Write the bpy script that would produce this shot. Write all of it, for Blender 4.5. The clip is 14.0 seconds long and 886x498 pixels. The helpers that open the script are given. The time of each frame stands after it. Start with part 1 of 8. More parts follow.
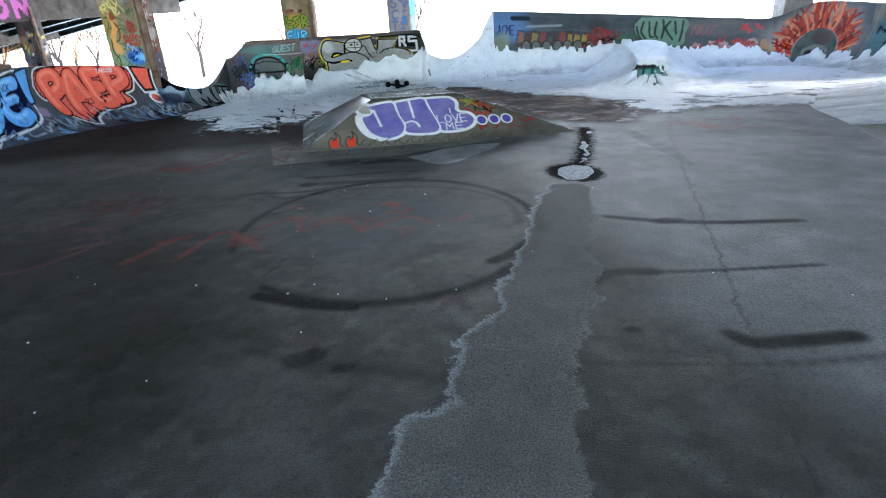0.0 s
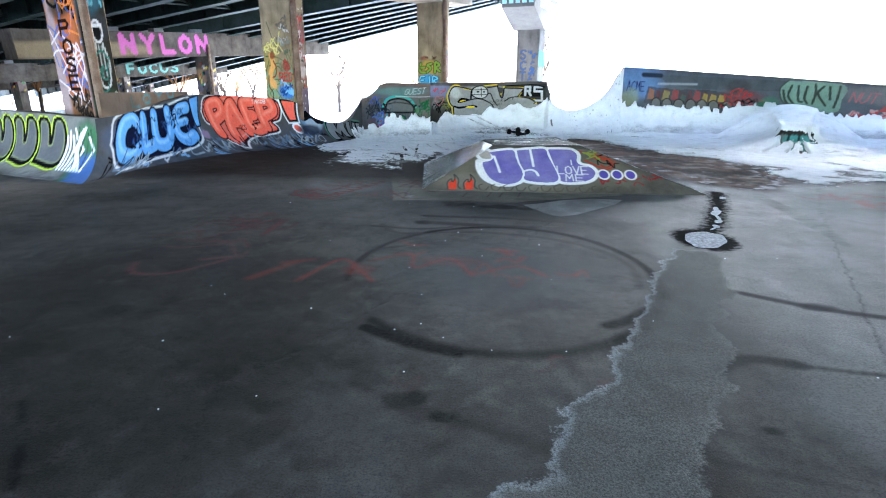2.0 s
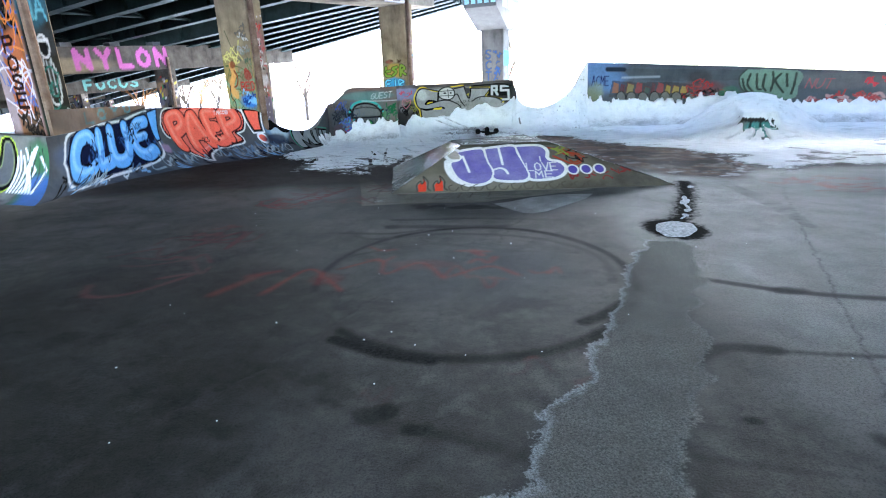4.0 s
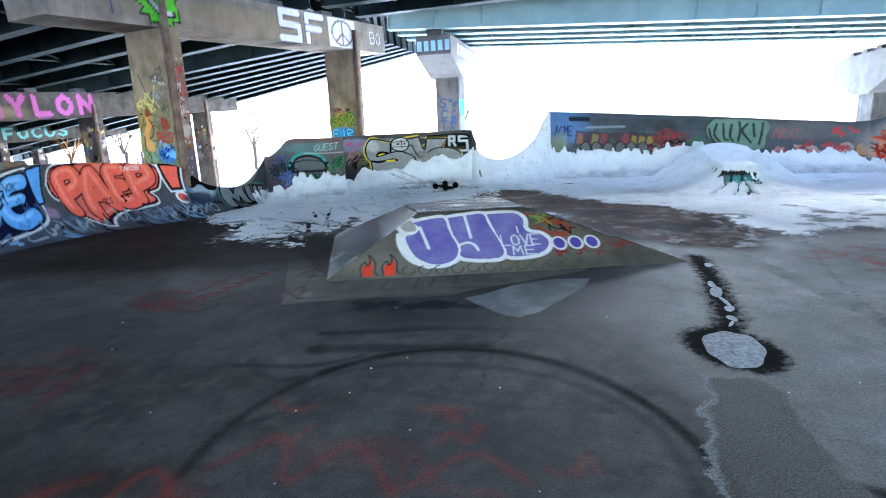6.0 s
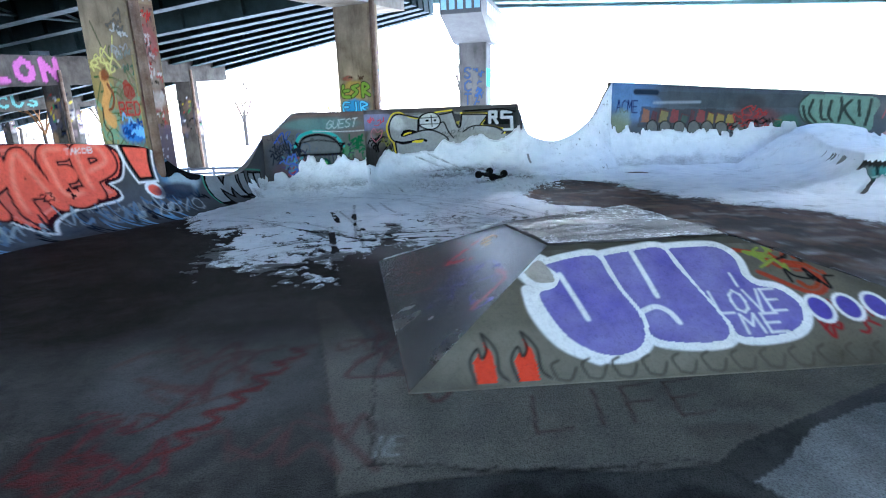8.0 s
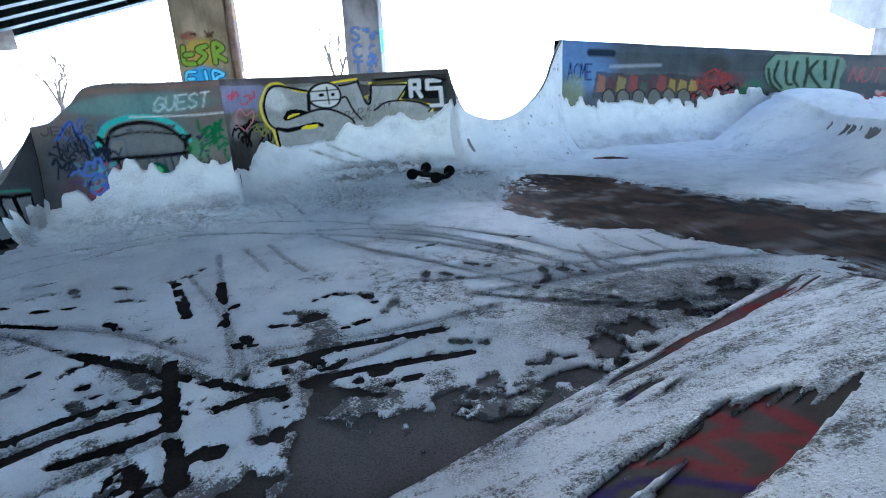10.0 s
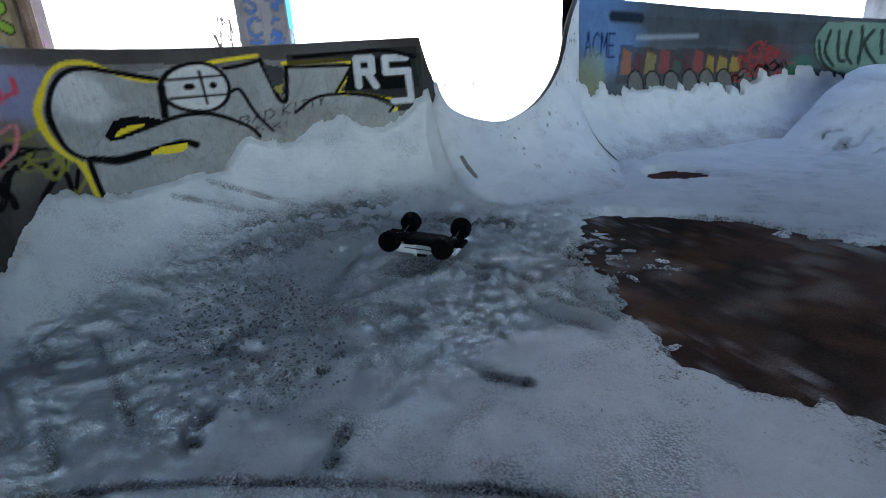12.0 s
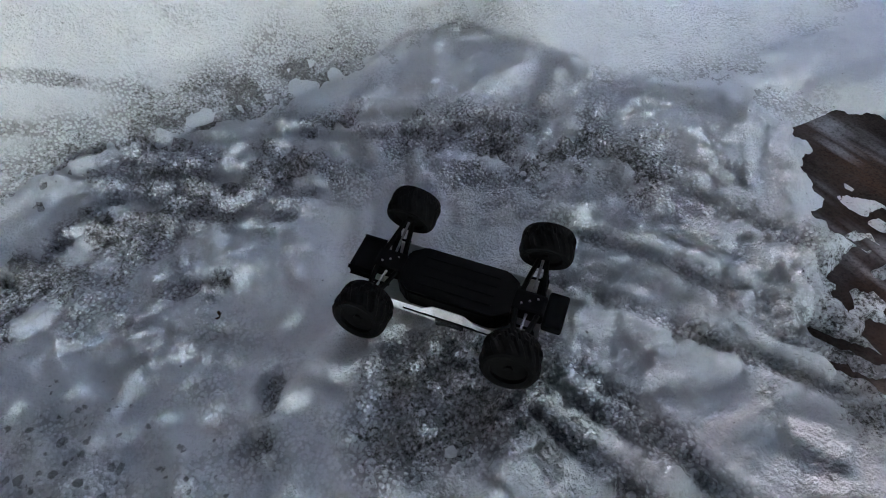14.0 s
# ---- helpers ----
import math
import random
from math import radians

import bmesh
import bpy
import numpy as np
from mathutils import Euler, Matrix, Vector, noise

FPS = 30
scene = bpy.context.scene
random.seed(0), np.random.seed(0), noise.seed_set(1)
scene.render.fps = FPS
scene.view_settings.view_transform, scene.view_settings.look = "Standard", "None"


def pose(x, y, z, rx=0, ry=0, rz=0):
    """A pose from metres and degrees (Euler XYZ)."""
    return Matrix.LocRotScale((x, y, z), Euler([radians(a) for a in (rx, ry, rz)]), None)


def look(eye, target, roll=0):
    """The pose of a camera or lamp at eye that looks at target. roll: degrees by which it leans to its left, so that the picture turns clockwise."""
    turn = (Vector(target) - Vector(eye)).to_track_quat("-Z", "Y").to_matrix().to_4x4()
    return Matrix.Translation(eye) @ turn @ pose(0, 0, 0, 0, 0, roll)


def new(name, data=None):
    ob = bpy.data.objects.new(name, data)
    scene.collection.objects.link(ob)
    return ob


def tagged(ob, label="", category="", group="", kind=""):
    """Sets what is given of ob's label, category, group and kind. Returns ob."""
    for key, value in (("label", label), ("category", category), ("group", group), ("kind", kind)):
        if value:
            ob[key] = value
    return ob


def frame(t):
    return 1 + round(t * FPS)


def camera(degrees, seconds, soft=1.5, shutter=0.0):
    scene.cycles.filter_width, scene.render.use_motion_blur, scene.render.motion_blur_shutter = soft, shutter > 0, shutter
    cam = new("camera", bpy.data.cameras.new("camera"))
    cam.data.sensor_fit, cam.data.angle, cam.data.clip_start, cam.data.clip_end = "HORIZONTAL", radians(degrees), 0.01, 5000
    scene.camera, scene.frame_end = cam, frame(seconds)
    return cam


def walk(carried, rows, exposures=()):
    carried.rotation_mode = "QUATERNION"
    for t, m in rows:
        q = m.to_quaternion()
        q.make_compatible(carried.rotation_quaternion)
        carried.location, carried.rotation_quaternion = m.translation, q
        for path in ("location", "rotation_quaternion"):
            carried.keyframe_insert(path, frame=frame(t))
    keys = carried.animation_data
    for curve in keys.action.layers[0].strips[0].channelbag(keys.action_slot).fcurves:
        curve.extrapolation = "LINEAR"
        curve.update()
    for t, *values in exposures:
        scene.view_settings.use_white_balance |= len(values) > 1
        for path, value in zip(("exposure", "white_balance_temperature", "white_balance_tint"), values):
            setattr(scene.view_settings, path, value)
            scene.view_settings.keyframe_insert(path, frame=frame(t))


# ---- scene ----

# ---------------------------------------------------------------- camera
LENS = 81.0
cam = camera(LENS, 14.0, soft=1.0, shutter=0.0)
PATH = [
    (0, (0.797, 0.025, 1.587), (0.971, 1.866, 0.826), -3.0),
    (0.5, (0.733, 0.204, 1.563), (0.808, 2.085, 0.889), -2.1),
    (1, (0.687, 0.139, 1.59), (0.548, 2.037, 0.976), -0.3),
    (1.5, (0.685, 0.114, 1.599), (0.478, 2.011, 0.999), 0.3),
    (2, (0.705, 0.115, 1.599), (0.498, 2.013, 1.002), 0.2),
    (2.5, (0.742, 0.099, 1.603), (0.544, 2.0, 1.013), -0.5),
    (3, (0.743, 0.107, 1.601), (0.571, 2.012, 1.019), -1.6),
    (3.2, (0.75, 0.11, 1.601), (0.601, 2.019, 1.023), -2.1),
    (5.3, (0.765, 1.278, 1.491), (0.673, 3.18, 0.879), -1.7),
    (5.5, (0.746, 1.567, 1.553), (0.654, 3.469, 0.94), -1.1),
    (6, (0.723, 2.3, 1.654), (0.773, 4.253, 1.226), -2.2),
    (6.5, (0.428, 3.15, 1.653), (0.426, 5.095, 1.191), -1.4),
    (7, (0.165, 3.969, 1.686), (0.162, 5.907, 1.194), -1.4),
    (7.2, (0.006, 4.26, 1.693), (0.021, 6.197, 1.197), -1.3),
    (9.3, (-0.765, 8.18, 1.458), (-0.644, 10.093, 0.886), -1.9),
    (9.5, (-0.833, 8.693, 1.418), (-0.695, 10.602, 0.836), -1.7),
    (10, (-0.889, 9.739, 1.547), (-0.359, 11.569, 0.937), -2.6),
    (10.5, (-0.977, 10.854, 1.621), (0.112, 12.418, 1.014), -3.7),
    (11, (-0.727, 11.977, 1.519), (0.306, 13.576, 0.906), -4.9),
    (11.5, (-0.595, 13.193, 1.438), (0.266, 14.896, 0.84), -4.1),
    (12, (-0.341, 14.032, 1.427), (0.479, 15.737, 0.779), -3.7),
    (12.5, (-0.032, 14.775, 1.429), (0.733, 16.463, 0.678), -3.5),
    (13, (0.286, 15.462, 1.445), (1.0, 17.104, 0.555), -4.1),
    (13.5, (0.557, 16.216, 1.409), (1.207, 17.697, 0.233), -3.9),
    (14, (0.847, 16.799, 1.448), (1.369, 17.995, -0.068), -6.4),
]
EXPOSURES = [(0.0, 4.4, 5850, 12), (1.0, 4.65, 5800, 12), (3.0, 4.75, 5800, 12), (6.5, 4.5, 5450, 12), (9.5, 4.45, 5150, 11), (11.0, 4.1, 5400, 12), (12.0, 3.75, 5550, 14), (12.5, 3.7, 5750, 17), (13.0, 3.8, 6050, 18), (14.0, 4.9, 6650, 20)]
walk(cam, [(t, look(eye, target, roll)) for t, eye, target, roll in PATH], EXPOSURES)

# ---------------------------------------------------------------- daylight
world = bpy.data.worlds.new("winter_sky")
scene.world = world
world.use_nodes = True
wn = world.node_tree.nodes
wl = world.node_tree.links
wn.clear()
sky = wn.new("ShaderNodeTexSky")
sky.sky_type = "NISHITA"
sky.sun_disc = False
sky.sun_elevation = radians(32)
sky.sun_rotation = radians(20)
sky.air_density = 1.0
sky.dust_density = 1.0
sky.ozone_density = 1.0
pale = wn.new("ShaderNodeHueSaturation")
pale.inputs["Saturation"].default_value = 0.9
background = wn.new("ShaderNodeBackground")
background.inputs["Strength"].default_value = 0.15
world_out = wn.new("ShaderNodeOutputWorld")
wl.new(sky.outputs["Color"], pale.inputs["Color"])
wl.new(pale.outputs["Color"], background.inputs["Color"])
wl.new(background.outputs["Background"], world_out.inputs["Surface"])
sun_data = bpy.data.lights.new("sun", "SUN")
sun_data.energy = 1.5
sun_data.angle = radians(20)
sun_data.color = (1.0, 0.96, 0.9)
sun = new("sun", sun_data)
sun.matrix_world = look((20, 60, 45), (0, 0, 0))


# ---------------------------------------------------------------- small helpers
def lin(r, g, b):
    """Linear colour from 0-255 display values."""
    return tuple(((c / 255) / 12.92 if c / 255 <= 0.04045 else ((c / 255 + 0.055) / 1.055) ** 2.4) for c in (r, g, b))


def mesh_of(name, bm):
    me = bpy.data.meshes.new(name)
    bm.to_mesh(me)
    bm.free()
    return me


def part(name, bm, material, parent=None, label="", smooth=False):
    """One mesh object, under a thing or a part."""
    me = mesh_of(name, bm) if isinstance(bm, bmesh.types.BMesh) else bm
    me.materials.clear()
    me.materials.append(material)
    if smooth:
        me.polygons.foreach_set("use_smooth", [True] * len(me.polygons))
    ob = new(name, me)
    ob.parent = parent
    if label:
        ob["label"] = label
    return ob


def box(bm, lo, hi, bevel=0.0):
    geo = bmesh.ops.create_cube(bm, size=1.0)
    lo, hi = Vector(lo), Vector(hi)
    for v in geo["verts"]:
        v.co = Vector((lo[i] + (hi[i] - lo[i]) * (v.co[i] + 0.5) for i in range(3)))
    if bevel:
        edges = list({e for v in geo["verts"] for e in v.link_edges})
        bmesh.ops.bevel(bm, geom=edges, offset=bevel, segments=2, affect="EDGES", profile=0.6)


def tube(bm, a, b, r0, r1=None, sides=10, caps=True):
    """A tapered rod from a to b."""
    a, b = Vector(a), Vector(b)
    r1 = r0 if r1 is None else r1
    turn = (b - a).to_track_quat("Z", "Y").to_matrix()
    rings = []
    for centre, r in ((a, r0), (b, r1)):
        rings.append([bm.verts.new(centre + turn @ Vector((r * math.cos(k * math.tau / sides), r * math.sin(k * math.tau / sides), 0))) for k in range(sides)])
    for k in range(sides):
        j = (k + 1) % sides
        bm.faces.new((rings[0][k], rings[0][j], rings[1][j], rings[1][k]))
    if caps:
        bm.faces.new(rings[0][::-1])
        bm.faces.new(rings[1])


def prism(bm, outline, z0, z1, m=None):
    """A solid from a flat outline of (x, y), between two heights."""
    m = m or Matrix.Identity(4)
    low = [bm.verts.new(m @ Vector((x, y, z0))) for x, y in outline]
    top = [bm.verts.new(m @ Vector((x, y, z1))) for x, y in outline]
    n = len(outline)
    for k in range(n):
        bm.faces.new((low[k], low[(k + 1) % n], top[(k + 1) % n], top[k]))
    bm.faces.new(low[::-1])
    bm.faces.new(top)


def empty(name, m, label, category, group="", kind=""):
    ob = new(name)
    ob.empty_display_size = 0.2
    ob.matrix_world = m
    return tagged(ob, label, category, group, kind)


def grid_mesh(name, P, keep=None, colours=None, fields=None, extra=None):
    """A mesh from an (n, m, 3) array of places; keep: (n-1, m-1) mask of faces."""
    n, m = P.shape[:2]
    idx = np.arange(n * m).reshape(n, m)
    quads = np.stack([idx[:-1, :-1], idx[:-1, 1:], idx[1:, 1:], idx[1:, :-1]], -1)
    quads = quads[keep] if keep is not None else quads.reshape(-1, 4)
    used = np.zeros(n * m, bool)
    used[quads.ravel()] = True
    renum = np.cumsum(used) - 1
    quads = renum[quads]
    me = bpy.data.meshes.new(name)
    V = P.reshape(-1, 3)[used]
    me.vertices.add(len(V))
    me.vertices.foreach_set("co", V.astype(np.float32).ravel())
    me.loops.add(quads.size)
    me.loops.foreach_set("vertex_index", quads.astype(np.int32).ravel())
    me.polygons.add(len(quads))
    me.polygons.foreach_set("loop_start", np.arange(0, quads.size, 4, dtype=np.int32))
    me.polygons.foreach_set("use_smooth", np.ones(len(quads), bool))
    me.update()
    if colours is not None:
        at = me.color_attributes.new("paint", "FLOAT_COLOR", "POINT")
        at.data.foreach_set("color", colours.reshape(-1, 4)[used].astype(np.float32).ravel())
    for key, field in (fields or {}).items():
        at = me.attributes.new(key, "FLOAT", "POINT")
        at.data.foreach_set("value", field.ravel()[used].astype(np.float32))
    me.validate()
    return me


def smooth01(x, a, b):
    t = np.clip((x - a) / (b - a), 0, 1)
    return t * t * (3 - 2 * t)


class Waves:
    """Smooth random values over the plane, the same at every build."""

    def __init__(self, seed):
        self.table = np.random.default_rng(seed).random((256, 256))

    def at(self, x, y, size):
        u, v = np.asarray(x) / size, np.asarray(y) / size
        i, j = np.floor(u).astype(int), np.floor(v).astype(int)
        f, g = u - i, v - j
        f, g = f * f * (3 - 2 * f), g * g * (3 - 2 * g)
        t = lambda a, b: self.table[a % 256, b % 256]
        return (t(i, j) * (1 - f) + t(i + 1, j) * f) * (1 - g) + (t(i, j + 1) * (1 - f) + t(i + 1, j + 1) * f) * g

    def many(self, x, y, size, octaves=4):
        total, weight = 0, 0
        for k in range(octaves):
            total = total + self.at(x + 17 * k, y - 9 * k, size / 2**k) / 1.7**k
            weight += 1 / 1.7**k
        return total / weight


WAVES = [Waves(k) for k in range(8)]


def spline(points, n, times=None):
    """n places along a smooth curve through the points, at even steps of its length (or at given parts of it)."""
    p = np.array(points, float)
    q = np.vstack([2 * p[0] - p[1], p, 2 * p[-1] - p[-2]])
    out = []
    for k in range(len(p) - 1):
        a, b, c, d = q[k : k + 4]
        t = np.linspace(0, 1, 24, endpoint=False)[:, None]
        out.append(0.5 * ((2 * b) + (c - a) * t + (2 * a - 5 * b + 4 * c - d) * t**2 + (3 * b - a - 3 * c + d) * t**3))
    out = np.vstack([*out, p[-1:]])
    way = np.r_[0, np.cumsum(np.linalg.norm(np.diff(out, axis=0), axis=1))]
    s = np.linspace(0, way[-1], n) if times is None else times * way[-1]
    return np.stack([np.interp(s, way, out[:, k]) for k in range(p.shape[1])], 1), way[-1]


# ---------------------------------------------------------------- spray paint on surfaces
GLYPHS = {
    "A": "0,0 .5,1 1,0|.2,.4 .8,.4", "B": "0,0 0,1 .7,1 .9,.8 .7,.55 0,.55|.7,.55 1,.3 .75,0 0,0", "C": "1,.85 .6,1 .15,.8 0,.5 .15,.15 .6,0 1,.15",
    "D": "0,0 0,1 .6,1 1,.6 1,.35 .6,0 0,0", "E": "1,1 0,1 0,0 1,0|0,.5 .8,.5", "F": "1,1 0,1 0,0|0,.5 .8,.5", "G": "1,.85 .5,1 0,.6 .1,.15 .6,0 1,.2 1,.5 .6,.5",
    "H": "0,0 0,1|1,0 1,1|0,.5 1,.5", "I": ".5,0 .5,1", "J": "1,1 1,.3 .7,0 .3,0 0,.25", "K": "0,0 0,1|1,1 0,.45 1,0", "L": "0,1 0,0 1,0", "M": "0,0 .1,1 .5,.4 .9,1 1,0",
    "N": "0,0 0,1 1,0 1,1", "O": ".5,1 .1,.8 0,.5 .1,.15 .5,0 .9,.15 1,.5 .9,.8 .5,1", "P": "0,0 0,1 .8,1 1,.75 .8,.5 0,.5", "R": "0,0 0,1 .8,1 1,.75 .8,.5 0,.5|.5,.5 1,0",
    "S": "1,.85 .6,1 .1,.9 .1,.65 .5,.5 .9,.35 .9,.1 .4,0 0,.15", "T": "0,1 1,1|.5,1 .5,0", "U": "0,1 0,.25 .4,0 .7,.05 1,.3 1,1", "V": "0,1 .5,0 1,1", "W": "0,1 .25,0 .5,.7 .75,0 1,1",
    "X": "0,0 1,1|0,1 1,0", "Y": "0,1 .5,.5 1,1|.5,.5 .5,0", "Z": "0,1 1,1 0,0 1,0", "!": ".5,1 .5,.35|.5,.1 .5,0", "2": "0,.8 .5,1 1,.75 0,0 1,0", "3": "0,1 1,1 .5,.6 1,.3 .5,0 0,.1",
}


class Paint:
    """Colours for the vertices of a surface with flat coordinates a, b (metres); the fourth value is how much paint covers."""

    def __init__(self, a, b, base=(0, 0, 0), cover=0.0):
        self.a, self.b = a, b
        self.c = np.zeros(a.shape + (4,))
        self.c[..., :3], self.c[..., 3] = base, cover

    def lay(self, k, colour, where=...):
        k = k[..., None]
        c = self.c[where]
        c[..., :3] = c[..., :3] * (1 - k) + np.array(colour) * k
        c[..., 3:] = np.maximum(c[..., 3:], k)
        self.c[where] = c

    def stroke(self, pts, width, colour, soft=0.012, much=1.0, fade=False):
        pts = np.array(pts, float)
        pad = width / 2 + soft * 2
        for k, ((x0, y0), (x1, y1)) in enumerate(zip(pts[:-1], pts[1:])):
            near = (self.a > min(x0, x1) - pad) & (self.a < max(x0, x1) + pad) & (self.b > min(y0, y1) - pad) & (self.b < max(y0, y1) + pad)
            if not near.any():
                continue
            a, b = self.a[near], self.b[near]
            dx, dy = x1 - x0, y1 - y0
            t = np.clip(((a - x0) * dx + (b - y0) * dy) / (dx * dx + dy * dy + 1e-9), 0, 1)
            d = np.hypot(a - x0 - t * dx, b - y0 - t * dy)
            amount = 1 - smooth01(d, width / 2 - soft, width / 2 + soft)
            if fade:
                amount = amount * (1 - (k + t) / (len(pts) - 1))
            self.lay(amount * much, colour, near)
        return self

    def curve(self, pts, width, colour, **kw):
        return self.stroke(spline(pts, max(8, len(pts) * 6))[0], width, colour, **kw)

    def fill(self, pts, colour, much=1.0, curved=False, mottle=0.0):
        pts = spline(list(pts) + [pts[0]], len(pts) * 6)[0] if curved else np.array(pts, float)
        lo, hi = pts.min(0), pts.max(0)
        near = (self.a >= lo[0]) & (self.a <= hi[0]) & (self.b >= lo[1]) & (self.b <= hi[1])
        if near.any():
            a, b = self.a[near], self.b[near]
            inside = np.zeros(a.shape, bool)
            for (x0, y0), (x1, y1) in zip(pts, np.roll(pts, -1, 0)):
                if y0 != y1:
                    inside ^= ((y0 > b) != (y1 > b)) & (a < (x1 - x0) * (b - y0) / (y1 - y0) + x0)
            k = inside * much
            if mottle:
                k = k * (1 - mottle * WAVES[3].many(a, b, 0.25))
            self.lay(k, colour, near)
        return self

    def bubble(self, pts, colour, edge, rim, width=0.05, rim_width=0.03, **kw):
        """A fat letter: filled, with a dark outline and a halo."""
        loop = spline(list(pts) + [pts[0]], len(pts) * 6)[0]
        if rim is not None:
            self.stroke(loop, width + 2 * rim_width, rim)
        self.fill(loop, colour, **kw)
        return self.stroke(loop, width, edge)

    def cloud(self, a, b, ra, rb, colour, much=0.8, seed=1):
        d = np.hypot((self.a - a) / ra, (self.b - b) / rb) + 0.5 * (WAVES[seed].many(self.a, self.b, max(ra, rb) * 0.7) - 0.5)
        self.lay((1 - smooth01(d, 0.55, 1.05)) * much, colour)
        return self

    def letter(self, text, a, b, high, wide, width, colour, gap=0.35, lean=0.0, rise=0.0, **kw):
        for ch in text:
            for line in GLYPHS.get(ch, "").split("|"):
                if line:
                    pts = np.array([[float(v) for v in xy.split(",")] for xy in line.split()])
                    self.stroke(np.stack([a + pts[:, 0] * wide + lean * pts[:, 1], b + pts[:, 1] * high + rise * pts[:, 0]], 1), width, colour, **kw)
            a += wide * (1 + gap)
            b += rise
        return self

    def scribble(self, a, b, wide, high, colour, n, width=0.02, seed=0, **kw):
        """Tags that cannot be read: looped strokes in a box."""
        rng = np.random.default_rng(seed)
        for k in range(n):
            x = a + wide * rng.random()
            y = b + high * rng.random()
            pts = [(x + (j * 0.3 + rng.normal() * 0.25) * high * 0.35, y + rng.normal() * high * 0.16) for j in range(6)]
            self.curve(pts, width * (0.7 + 0.6 * rng.random()), colour, **kw)
        return self


# ---------------------------------------------------------------- materials
class Nodes:
    """A node material, built step by step."""

    def __init__(self, name, rough=0.8, metal=0.0):
        self.m = bpy.data.materials.new(name)
        self.m.use_nodes = True
        self.t = self.m.node_tree
        self.b = self.t.nodes["Principled BSDF"]
        self.b.inputs["Roughness"].default_value = rough
        self.b.inputs["Metallic"].default_value = metal
        self.where = self.add("ShaderNodeNewGeometry").outputs["Position"]

    def add(self, kind, **inputs):
        n = self.t.nodes.new(kind)
        for key, value in inputs.items():
            self.plug(value, n.inputs[key.replace("_", " ")])
        return n

    def plug(self, value, socket):
        if hasattr(value, "is_output"):
            self.t.links.new(value, socket)
        else:
            socket.default_value = value

    def noise(self, size, detail=5.0, rough=0.6, stretch=None):
        vector = self.where
        if stretch:
            vector = self.add("ShaderNodeMapping", Vector=vector, Scale=stretch).outputs["Vector"]
        return self.add("ShaderNodeTexNoise", Vector=vector, Scale=1 / size, Detail=detail, Roughness=rough).outputs["Fac"]

    def span(self, value, a, b, c=0.0, d=1.0):
        n = self.add("ShaderNodeMapRange", Value=value)
        for key, v in (("From Min", a), ("From Max", b), ("To Min", c), ("To Max", d)):
            n.inputs[key].default_value = v
        return n.outputs["Result"]

    def mix(self, k, a, b, how="MIX"):
        n = self.t.nodes.new("ShaderNodeMix")
        n.data_type, n.blend_type = "RGBA", how
        self.plug(k, n.inputs[0])
        for v, s in ((a, n.inputs[6]), (b, n.inputs[7])):
            self.plug((*v, 1.0) if isinstance(v, tuple) and len(v) == 3 else v, s)
        return n.outputs[2]

    def sum(self, a, b, how="ADD", clamp=False):
        n = self.t.nodes.new("ShaderNodeMath")
        n.operation, n.use_clamp = how, clamp
        self.plug(a, n.inputs[0])
        self.plug(b, n.inputs[1])
        return n.outputs[0]

    def field(self, name):
        n = self.t.nodes.new("ShaderNodeAttribute")
        n.attribute_name = name
        return n

    def bump(self, height, strength, distance=0.01):
        n = self.add("ShaderNodeBump", Height=height, Strength=strength, Distance=distance)
        self.plug(n.outputs["Normal"], self.b.inputs["Normal"])

    def done(self, colour=None, rough=None):
        if colour is not None:
            self.plug((*colour, 1.0) if isinstance(colour, tuple) and len(colour) == 3 else colour, self.b.inputs["Base Color"])
        if rough is not None:
            self.plug(rough, self.b.inputs["Roughness"])
        return self.m


def mottled(name, dark, light, size=0.5, rough=0.8, metal=0.0, bump=0.3, fine=0.02, stretch=None):
    """A plain surface with stains and grain."""
    n = Nodes(name, rough, metal)
    large = n.span(n.noise(size, 6.0, 0.65, stretch), 0.3, 0.72)
    small = n.noise(fine, 3.0)
    c = n.mix(large, dark, light)
    c = n.mix(n.span(small, 0.35, 0.75, 0.0, 0.35), c, tuple(v * 0.55 for v in dark))
    n.bump(n.sum(small, large, "ADD"), bump, 0.006)
    n.b.inputs["Specular IOR Level"].default_value = 0.5 if rough < 0.6 else 0.06 if "black" in name else 0.1
    return n.done(c, n.span(n.noise(size * 0.4), 0.3, 0.7, max(0.05, rough - 0.12), min(1.0, rough + 0.1)))


